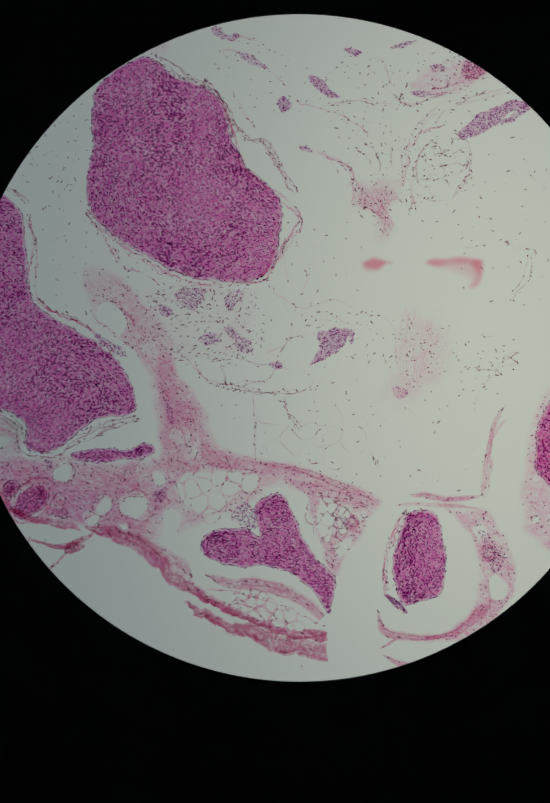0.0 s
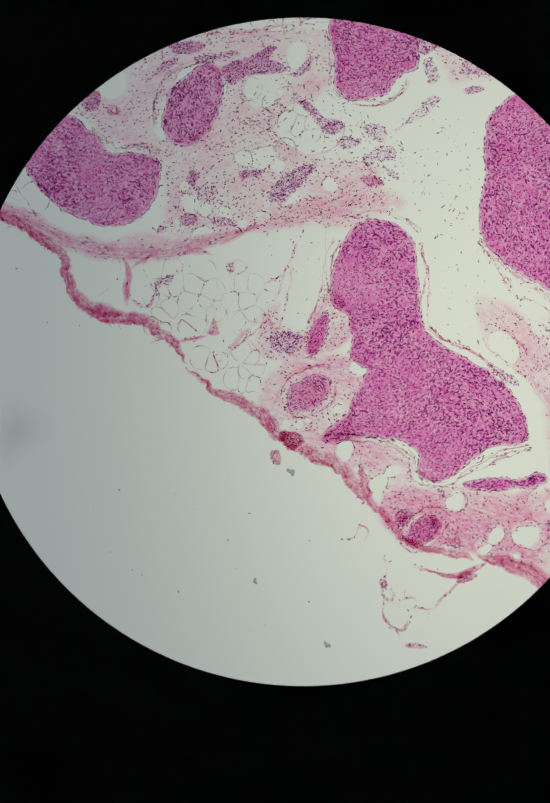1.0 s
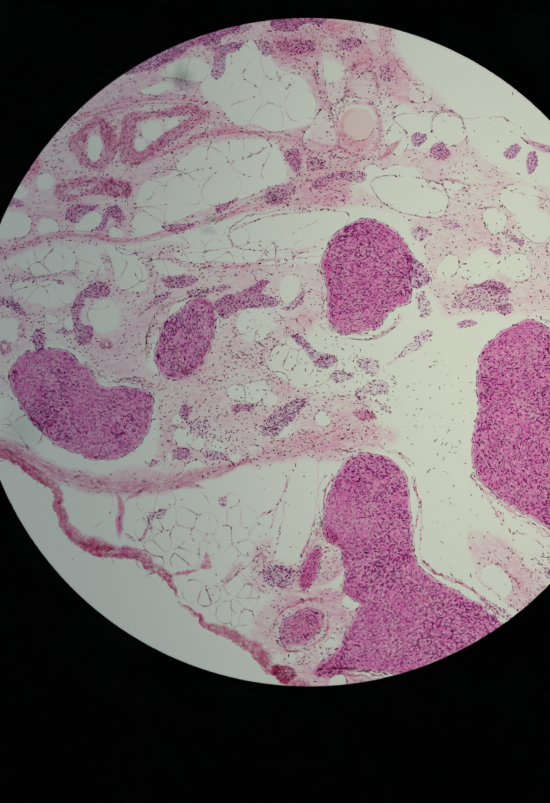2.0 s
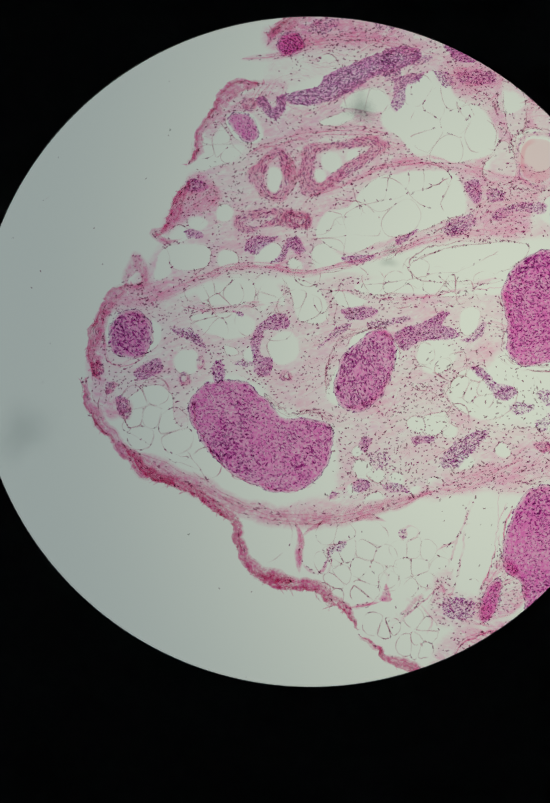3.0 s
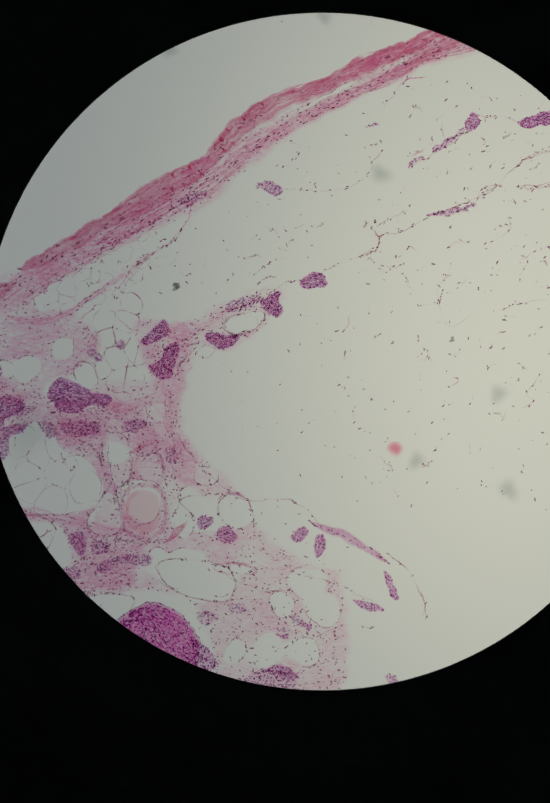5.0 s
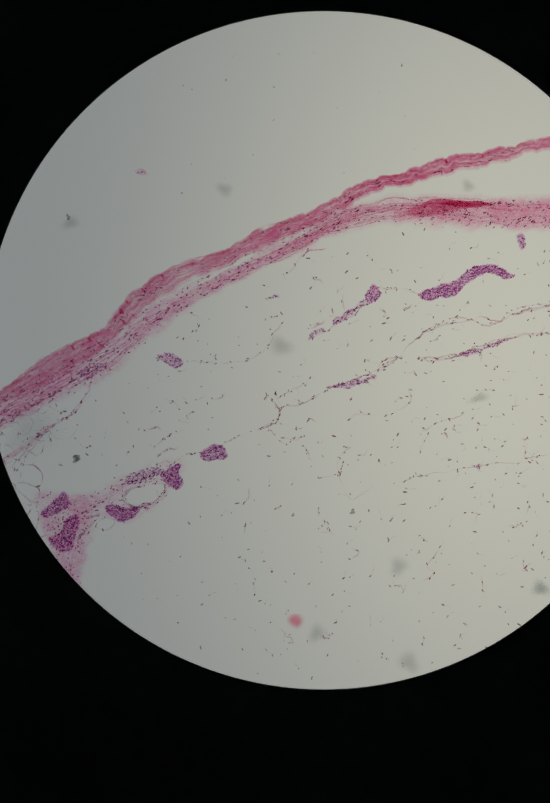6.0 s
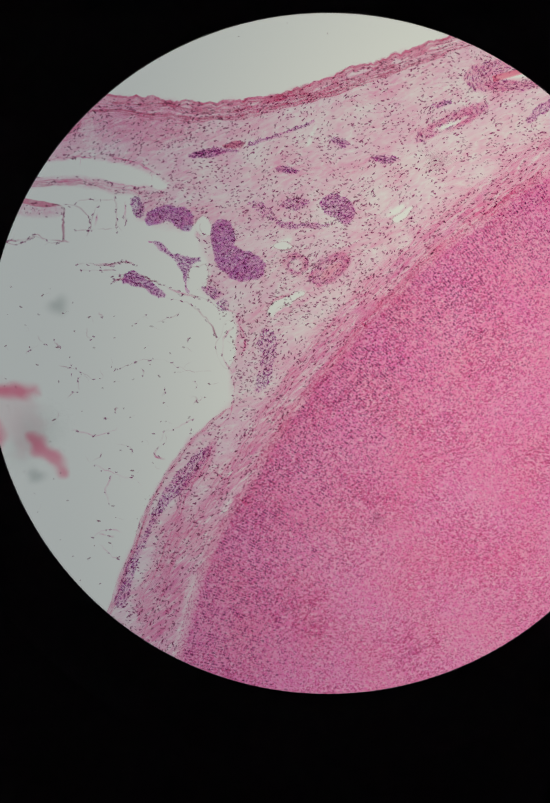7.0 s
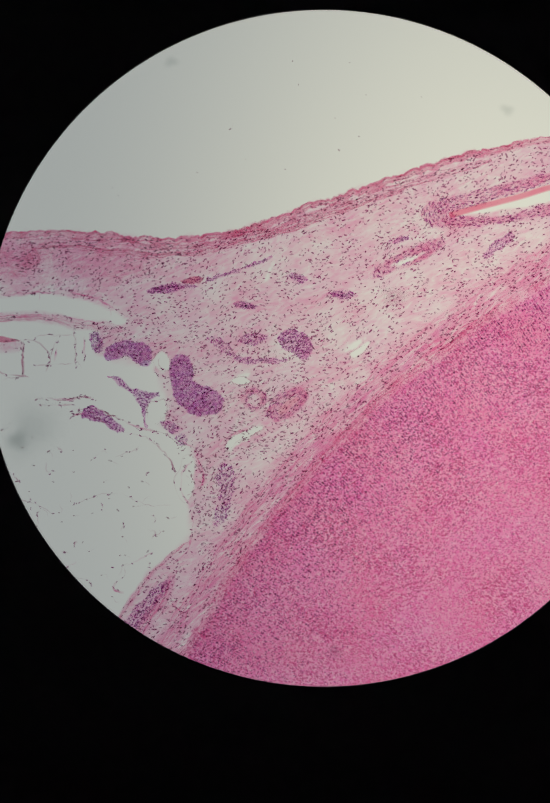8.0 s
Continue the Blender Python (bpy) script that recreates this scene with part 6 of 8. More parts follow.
    membrane([[(1271, -8), (1312, -20), (1362, -24), (1402, -14)], [(1312, 72), (1327, 42), (1337, 17), (1362, -8), (1387, -23)]], "pale strand joining violet cords", 1.8, 902, 0.4, ROSE, dots=13)
    membrane([[(1171, -109), (1211, -125), (1241, -137), (1256, -164), (1261, -199), (1269, -214)], [(1259, -169), (1263, -204)]], "curved rose torn strand", 3.0, 903, 0.45, ROSE, dots=22)
    membrane([[(1000, 87), (1050, 77), (1090, 52), (1131, 17)], [(1025, 112), (1070, 102), (1111, 77)], [(1015, 7), (1045, -33), (1070, -74), (1090, -109), (1111, -139), (1136, -169)]], "rose strand along a nodule", 2.0, 904, 0.45, ROSE, dots=9)
    membrane([[(1452, -89), (1483, -94), (1493, -129), (1485, -159), (1462, -194)], [(1372, -199), (1375, -219), (1367, -240)], [(1377, -149), (1387, -169), (1402, -189)]], "short grey torn strand", 1.5, 905, 0.5, None, dots=12)
    membrane([[(1618, -310), (1608, -350), (1601, -375), (1583, -390), (1573, -410)], [(1558, -290), (1583, -298), (1608, -308), (1618, -310)], [(1478, -305), (1523, -298)]], "hooked grey torn strand", 1.6, 906, 0.5, None, dots=11)
    membrane([[(1131, -481), (1161, -461), (1191, -446), (1231, -443), (1271, -431)], [(1090, -511), (1121, -496), (1141, -476)], [(1271, -431), (1322, -441), (1342, -466), (1347, -511), (1372, -526), (1412, -511)]], "faint torn fat cell wall", 1.4, 907, 0.38, ROSE, dots=14)
    membrane([[(970, -561), (1010, -573), (1070, -586), (1131, -589), (1181, -583), (1196, -566)], [(1010, -573), (1050, -566), (1090, -563)], [(1131, -589), (1131, -622), (1151, -642), (1161, -662)]], "faint torn strand under a nodule", 1.5, 908, 0.45, None, dots=11)
    membrane([[(1478, -536), (1523, -543), (1558, -536), (1583, -526)], [(1558, -511), (1573, -521), (1583, -526), (1573, -546)], [(1533, -536), (1558, -556)]], "dotted grey torn strand", 1.3, 909, 0.5, None, dots=9)
    membrane([[(1523, -782), (1528, -742), (1531, -702), (1538, -672), (1558, -647), (1583, -627)], [(1518, -798), (1528, -752), (1535, -712)]], "upright pale rose strand", 3.0, 910, 0.45, ROSE, dots=24)
    membrane([[(869, -421), (859, -461), (879, -491), (915, -511), (935, -491)], [(915, -511), (950, -541), (970, -561)], [(819, -380), (849, -421), (869, -421), (899, -405), (920, -421)]], "faint fat cell wall beside a nodule", 1.7, 911, 0.45, ROSE, dots=12)
    fat([(1422, -99), (1473, -89), (1493, -139), (1473, -189), (1422, -199), (1402, -149)], "torn thin-walled fat cells", 40, 912, 0.7, 0.4, 0.45)
    fat([(1070, -622), (1171, -612), (1251, -652), (1271, -702), (1171, -712), (1070, -692)], "faint torn fat cells", 62, 913, 0.7, 0.5, 0.4)
    loose([(802, -394), (876, -404), (876, -504), (842, -484)], "few dark cells", 20, 464)


lower_edge()


# ---- around the heart-shaped nodule and the crack ----
def crack_side():
    sheet("connective_tissue", [(878, -520), (905, -530), (922, -591), (970, -622), (990, -682), (1050, -717), (1131, -732), (1211, -757), (1302, -791), (1307, -808), (1261, -813), (1211, -793), (1131, -767), (1090, -772), (1050, -808), (970, -833), (910, -863), (849, -863), (759, -853), (678, -833), (608, -823), (548, -782), (568, -722), (698, -727), (869, -722), (879, -652), (868, -581)],
          "pink fibrous tissue with round clear gaps", holes=[(769, -808, 18), (829, -808, 27), (891, -845, 30), (809, -851, 11), (747, -833, 15), (965, -787, 44), (1010, -772, 30), (1050, -760, 24), (922, -672, 20), (693, -747, 20), (940, -707, 14), (879, -757, 14), (980, -747, 20)],
          dens=0.85, mat=WISPY, seed=501, cells=11, fibres=130, flow=-50, group="sheets of connective tissue")
    sheet("connective_tissue", [(731, -346), (792, -356), (852, -411), (902, -477), (912, -542), (957, -602), (972, -683), (1013, -708), (1113, -728), (1193, -743), (1193, -756), (1093, -750), (993, -740), (912, -750), (882, -718), (890, -647), (884, -602), (867, -562), (827, -502), (792, -467), (751, -426)], "pale pink stalk of connective tissue", mat=WISPY, dens=0.62, seed=537, cells=11, fibres=120, flow=-55, swirl=0.4, feather=6, group="sheets of connective tissue", gaps=[[(756, -431), (770, -411), (802, -421), (818, -454), (804, -477), (772, -465)], [(948, -683), (958, -677), (964, -713), (954, -728)]])
    membrane([[(974, -526), (1020, -521), (1070, -529), (1131, -541)], [(968, -566), (1010, -571), (1090, -586), (1171, -581)], [(1000, -533), (1012, -566), (1008, -581)], [(954, -533), (962, -566)], [(1127, -597), (1131, -622), (1156, -664)]], "thin wall of a great clear gap", 1.4, 538, 0.7, None, dots=8)
    clump([(878, -418), (892, -414), (907, -426), (902, -438), (884, -436)], "crowd of violet cells under the nodule", 4.8, 539, 10, dens=0.6, keep=0.75)
    clump([(908, -392), (927, -381), (970, -384), (970, -401), (950, -430), (932, -422), (912, -408)], "crowd of violet cells under the nodule", 4.8, 541, -30, dens=0.35, keep=0.75)
    clump([(1006, -406), (1028, -386), (1050, -390), (1038, -411), (1018, -431)], "crowd of violet cells under the nodule", 4.8, 542, 50, dens=0.25, keep=0.75)
    clump([(955, -485), (970, -471), (1001, -473), (993, -493), (970, -497)], "crowd of violet cells under the nodule", 4.8, 543, 10, dens=0.4, keep=0.75)
    clump([(1006, -463), (1025, -458), (1038, -477), (1063, -485), (1058, -509), (1038, -509), (1025, -487)], "crowd of violet cells under the nodule", 4.8, 540, -40, dens=0.3, keep=0.7)
    clump([(754, -469), (784, -486), (819, -511), (813, -519), (779, -503), (751, -481)], "row of dark cells along the stalk", 5, 553, -35, dens=0.3)
    sheet("connective_tissue", [(869, -380), (1050, -380), (1060, -461), (1040, -511), (910, -521), (859, -461)], "pale tissue strewn with dark cells", dens=0.16, seed=502, cells=15, flow=-10, group="sheets of connective tissue")
    sheet("connective_tissue", [(1131, -756), (1211, -772), (1308, -797), (1304, -815), (1273, -873), (1255, -891), (1227, -945), (1213, -939), (1201, -885), (1183, -845), (1171, -793)], "pale torn tissue by the crack", dens=0.85, seed=503, cells=8, fibres=40, flow=-40, feather=5, group="sheets of connective tissue", gaps=[[(1189, -828), (1201, -795), (1226, -805), (1221, -863), (1211, -883), (1197, -867)], [(1231, -835), (1237, -813), (1259, -809), (1249, -835), (1253, -859), (1235, -865)], [(1193, -785), (1221, -783), (1261, -795), (1231, -795), (1201, -791)], [(1226, -888), (1261, -873), (1239, -913)]])
    vessel([(1249, -835), (1259, -827), (1271, -835), (1271, -851), (1259, -859), (1249, -849)], [(1256, -839), (1263, -837), (1265, -847), (1258, -849)], "small round violet vessel by the crack", 534, 4.6, 0.8)
    sheet("connective_tissue", [(1444, -815), (1477, -821), (1518, -819), (1558, -873), (1578, -923), (1576, -974), (1548, -1024), (1508, -1064), (1452, -1076), (1372, -1074), (1362, -1064), (1432, -1062), (1481, -1034), (1505, -984), (1509, -923), (1493, -873), (1470, -841)], "pink tissue round a clear cleft", dens=0.85, seed=504, cells=9, fibres=60, flow=-60, feather=6, group="sheets of connective tissue", gaps=[[(1528, -955), (1545, -945), (1563, -974), (1551, -996), (1531, -990)], [(1493, -853), (1518, -848), (1523, -868), (1508, -878)]])
    vessel([(1511, -895), (1523, -885), (1541, -893), (1541, -913), (1525, -921), (1513, -911)], [(1521, -897), (1531, -895), (1533, -907), (1523, -909)], "small violet vessel in pink tissue", 535, 4.6, 0.6)
    sheet("connective_tissue", [(1647, -581), (1618, -632), (1603, -702), (1593, -782), (1598, -853), (1647, -893), (1714, -863), (1754, -782), (1694, -722), (1674, -642)], "pink tissue round a folded nodule", dens=0.7, seed=505, cells=12, fibres=40, flow=70, group="sheets of connective tissue", holes=[(1618, -838, 8)])
    band("fibrous_band", [(1310, -1016), (1316, -1046), (1337, -1062), (1372, -1067), (1422, -1067), (1467, -1056), (1503, -1029), (1533, -994)], [6, 8, 8, 5, 5, 8, 12, 11], "rose band round a clear cleft", ROSE, 511, 8, 10, 0.8)
    band("fibrous_band", [(1314, -1092), (1334, -1076), (1357, -1067)], [4, 6, 5], "rose torn shred at the crack", ROSE, 512, 8, 3, 0.8)
    band("fibrous_band", [(1316, -1102), (1340, -1114), (1367, -1121), (1392, -1120)], [4, 7, 7, 5], "rose torn shred at the crack", ROSE, 536, 8, 3, 0.8)
    band("fibrous_band", [(1342, -808), (1422, -808), (1503, -813)], [3, 4, 6], "thin pink band over a nodule", ROSE, 513, 14, 3, 0.5)
    band("fibrous_band", [(1370, -788), (1402, -789), (1442, -797), (1488, -795), (1516, -788)], [8, 6, 5, 6, 7], "thin rose strand by the crack", ROSE, 514, 9, 5, 0.85)
    band("fibrous_band", [(1513, -795), (1517, -752), (1523, -712), (1535, -662), (1558, -612)], [9, 6, 5, 5, 4], "pale rising strand", ROSE, 515, 14, 4, 0.5)
    band("fibrous_band", [(1070, -727), (1151, -740), (1231, -767), (1302, -793)], [6, 6, 7, 8], "pink band running to the crack", ROSE, 516, 12, 10, 0.38, blunt=True)
    band("fibrous_band", [(628, -873), (678, -891), (719, -883), (759, -858)], [2, 4, 6, 4], "red strand off the edge", RED, 517, 9, 2)
    band("fibrous_band", [(673, -928), (693, -908), (708, -895)], [2, 4, 3], "red strand off the edge", RED, 518, 9, 1)
    clump([(693, -893), (713, -878), (727, -888), (713, -903), (696, -903)], "red knot off the edge", 7, 519, 20, dens=0.9, mat=RED, keep=0.5)
    clump([(1191, -471), (1221, -461), (1251, -463), (1249, -486), (1226, -511), (1201, -526), (1176, -536), (1193, -501)], "pear-shaped violet cluster", 5, 521, 40, dens=0.7)
    membrane([[(1211, -131), (1246, -141), (1263, -164), (1276, -191), (1273, -222)], [(1369, -104), (1370, -137), (1361, -167), (1356, -189)], [(1412, 0), (1442, 12), (1483, 24), (1525, 34)], [(1372, -111), (1392, -81), (1428, -67)]], "rose strands under a torn cord", 2.2, 581, 0.65, ROSE, dots=9)
    membrane([[(1426, -71), (1432, -41), (1472, -20), (1525, 6)], [(1330, 2), (1350, -14), (1374, -24), (1410, -14), (1452, 6)], [(1387, -181), (1384, -149), (1398, -111), (1424, -91), (1422, -117), (1452, -121), (1477, -115), (1491, -149), (1487, -171), (1462, -194), (1457, -209)], [(1386, -169), (1422, -165)], [(1334, -109), (1338, -149)], [(1277, -94), (1307, -119), (1312, -161)], [(1261, -109), (1287, -121), (1302, -151)], [(1372, -189), (1412, -211), (1442, -209)], [(1211, -23), (1261, -18), (1307, -26)]], "thin grey walls beside a torn cord", 1.4, 582, 0.7, None, dots=8)
    clump([(1548, -59), (1563, -47), (1583, -31), (1608, -18), (1615, -26), (1593, -44), (1573, -56)], "dark violet prong of a forked cord", 4.6, 583, 35, dens=0.55)
    clump([(1253, -463), (1266, -471), (1261, -493), (1249, -486)], "dark rim of a cluster", 4.5, 522, 60, dens=0.5)
    clump([(1096, -529), (1116, -524), (1126, -536), (1111, -543)], "small violet cluster", 5, 523, 0)
    clump([(889, -601), (899, -607), (912, -647), (899, -647)], "upright row of cells", 5, 526, -70, dens=0.3)
    clump([(1020, -828), (1050, -803), (1070, -823), (1068, -858), (1040, -853)], "bluish crowd of small cells beside the nodule", 5, 527, 20, dens=0.2, long=2.1, wide=1.5)
    clump([(1322, -984), (1347, -994), (1362, -1014), (1342, -1009)], "blue-violet shred", 5, 529, -30, dens=0.7)
    clump([(1503, -858), (1523, -863), (1558, -903), (1548, -943), (1528, -933), (1518, -893)], "crowd of small violet cells", 6, 530, -60, dens=0.15)
    clump([(1231, -838), (1243, -831), (1251, -845), (1239, -853)], "ring of violet cells", 4.5, 531, 0, dens=0.3)
    clump([(869, -787), (889, -777), (894, -798), (877, -805)], "ring of violet cells", 4.5, 532, 0, dens=0.4)
    clump([(889, -767), (915, -757), (910, -767)], "dark cells", 4.5, 533, 0, dens=0.4)
    clump([(1462, -87), (1478, -64), (1523, -33), (1583, -13), (1608, -26), (1563, -44), (1533, -69), (1493, -89)], "long violet cord of cells", 5, 541, 28, "cell_cluster", 0.7, "cell cords")
    clump([(1473, 57), (1503, 64), (1528, 47), (1503, 24), (1478, 32)], "rose-violet cluster", 5, 542, 20, mat=ROSE)
    clump([(1372, 2), (1402, 4), (1432, -3), (1392, -10)], "dark cell row", 5, 543, 0, dens=0.5)
    clump([(1412, 52), (1432, 57), (1442, 47), (1422, 40)], "dark cell row", 5, 544, 0, dens=0.4)
    sheet("connective_tissue", [(1372, 12), (1422, 52), (1473, 67), (1523, 52), (1503, 22), (1442, -3)], "pale rose tissue among violet cells", dens=0.6, seed=545, cells=11, group="sheets of connective tissue")
    clump([(1171, 32), (1196, 32), (1216, 7), (1236, -8), (1211, -8), (1186, 10)], "bent violet cluster", 5, 546, -40)
    clump([(1111, -18), (1131, -6), (1139, -28), (1121, -40)], "small violet cluster", 5, 547, 60)
    clump([(1035, 82), (1060, 74), (1096, 47), (1075, 50), (1045, 64)], "row of violet cells", 5.5, 548, -35, dens=0.5)
    clump([(980, 124), (1000, 130), (1015, 112), (1032, 120), (1040, 107), (1010, 102)], "violet cluster", 5.5, 549, 0, dens=0.6)
    clump([(1241, 87), (1261, 90), (1280, 79), (1261, 70)], "small violet cluster", 5, 550, -15)
    clump([(1332, 87), (1357, 100), (1387, 102), (1362, 90)], "violet cell row", 5, 551, 15, dens=0.5)
    clump([(1156, -104), (1176, -107), (1183, -119), (1166, -115)], "small dark cluster", 5, 552, -25)
    membrane([[(1211, -129), (1251, -144), (1266, -179), (1261, -219), (1312, -219)], [(1261, -169), (1292, -204), (1317, -214), (1307, -250), (1327, -280)], [(1352, -199), (1357, -149), (1362, -109), (1402, -74), (1442, -64)], [(1342, -8), (1372, -23), (1432, -3), (1493, 17), (1533, 32)], [(1387, -240), (1377, -179), (1387, -129)], [(1478, -109), (1488, -149), (1473, -179)], [(1271, -219), (1312, -240), (1302, -260)], [(1131, -3), (1151, -18), (1191, -28), (1251, -49), (1292, -79)]], "fine rose strands in clear ground", 1.3, 561, 0.7, ROSE)
    membrane([[(1020, -320), (970, -325), (950, -320)], [(1131, -521), (1111, -541), (1090, -561), (1010, -579), (970, -561), (960, -536)], [(1010, -581), (1090, -589), (1161, -586), (1186, -566)], [(1116, -516), (1131, -491), (1161, -476), (1191, -471)], [(1127, -596), (1131, -622), (1146, -652), (1151, -662)], [(1065, -591), (1067, -662), (1070, -722)], [(1000, -521), (1010, -561), (1000, -576)], [(1171, -712), (1181, -727), (1196, -727)], [(1317, -757), (1297, -707), (1317, -742)], [(1161, -541), (1186, -556)]], "thin torn walls round large clear gaps", 1.1, 562)
    membrane([[(1513, -581), (1558, -521), (1583, -511), (1533, -536)], [(1558, -290), (1583, -305), (1618, -310)], [(1603, -320), (1593, -360), (1573, -390)], [(1473, -159), (1493, -119), (1488, -109)], [(1503, -240), (1533, -250)], [(1603, -159), (1623, -174)]], "thin dark strands", 1.1, 563)
    sheet("connective_tissue", [(1266, -194), (1297, -179), (1342, -184), (1347, -204), (1327, -219), (1334, -250), (1330, -280), (1314, -282), (1310, -250), (1290, -224), (1266, -217)], "frayed rose shred in clear ground", ROSE, (), 16, 0.32, seed=565, cells=9, fibres=40, flow=-60, group="sheets of connective tissue", fibre_dens=0.5)
    sheet("connective_tissue", [(1347, -461), (1372, -431), (1412, -461), (1452, -511), (1422, -551), (1372, -591), (1347, -581), (1342, -521)], "faint brown-rose veil in clear ground", dens=0.2, seed=566, feather=34, cells=15, group="sheets of connective tissue", fibres=30, flow=70)
    clump([(1334, -581), (1347, -573), (1367, -586), (1362, -601), (1344, -599)], "rose crumb in clear ground", 7, 567, 10, mat=ROSE, dens=0.5, keep=0.5)
    membrane([[(1251, -144), (1271, -164), (1284, -204), (1276, -230)], [(1271, -230), (1307, -219), (1324, -245), (1320, -275)], [(1352, -149), (1360, -179), (1367, -219)], [(1131, -300), (1129, -340), (1137, -380)], [(1153, -320), (1171, -365), (1156, -395)], [(1096, -380), (1131, -410), (1171, -421), (1221, -405), (1261, -421)], [(1211, -431), (1231, -446), (1261, -461)], [(1392, -119), (1422, -159), (1452, -189)], [(1422, -99), (1442, -119), (1437, -149)], [(1452, -209), (1478, -179), (1493, -149)]], "pale strands in clear ground", 1.2, 568, 0.45, ROSE, dots=14)
    sheet("connective_tissue", [(1372, -471), (1422, -451), (1442, -501), (1402, -561), (1342, -601), (1332, -586), (1372, -541)], "faint brown-rose tissue", dens=0.28, seed=564, feather=30, cells=18, group="sheets of connective tissue")
    loose([(1171, 52), (1473, 82), (1473, -99), (1392, -240), (1271, -240), (1191, -79)], "dark cells strewn over clear ground", 17, 571, -30, keep=0.7)
    loose([(1292, -421), (1583, -481), (1583, -541), (1452, -601), (1292, -541), (1131, -461), (1211, -421)], "dark cells strewn over clear ground", 17, 572, 10, keep=0.75)
    loose([(1442, -99), (1633, -119), (1633, -441), (1473, -380), (1392, -240)], "few dark cells over clear ground", 30, 573, 30)
    loose([(1010, -561), (1271, -541), (1332, -782), (1050, -702)], "few dark cells over clear ground", 34, 574, 60)
    loose([(1332, -601), (1573, -601), (1503, -772), (1352, -772)], "few dark cells over clear ground", 36, 575)
    loose([(1111, -260), (1271, -260), (1292, -461), (1070, -441)], "few dark cells over clear ground", 32, 576, 40)
    loose([(869, -380), (1060, -380), (1070, -521), (899, -521)], "dark slender cells", 11, 577, -10, keep=0.8, long=2.6, tails=0.1)
    loose([(628, -49), (739, -18), (719, -240), (628, -219)], "few dark cells", 30, 578)
    loose([(970, 102), (1131, 92), (1191, 2), (1111, -59), (1010, 32)], "few dark cells", 20, 579, -35)
    soft_shred([(1280, -334), (1300, -322), (1324, -332), (1310, -347), (1292, -346)], "soft red fleck out of focus", 6, seed=581)
    soft_shred([(1317, -332), (1328, -329), (1340, -333), (1328, -336)], "thin tail of a red fleck", 5, dens=0.7, seed=584)
    soft_shred([(1406, -334), (1422, -325), (1472, -323), (1511, -326), (1513, -336), (1472, -333), (1432, -336)], "soft red shred out of focus", 6, dens=0.8, seed=582)
    soft_shred([(1412, -335), (1472, -328), (1508, -335), (1498, -360), (1462, -350)], "pale red veil of a shred", 10, dens=0.4, seed=585)
    soft_shred([(1491, -332), (1513, -332), (1516, -355), (1508, -376), (1491, -380), (1501, -365), (1501, -350)], "soft red fold out of focus", 7, dens=0.8, seed=583)


crack_side()


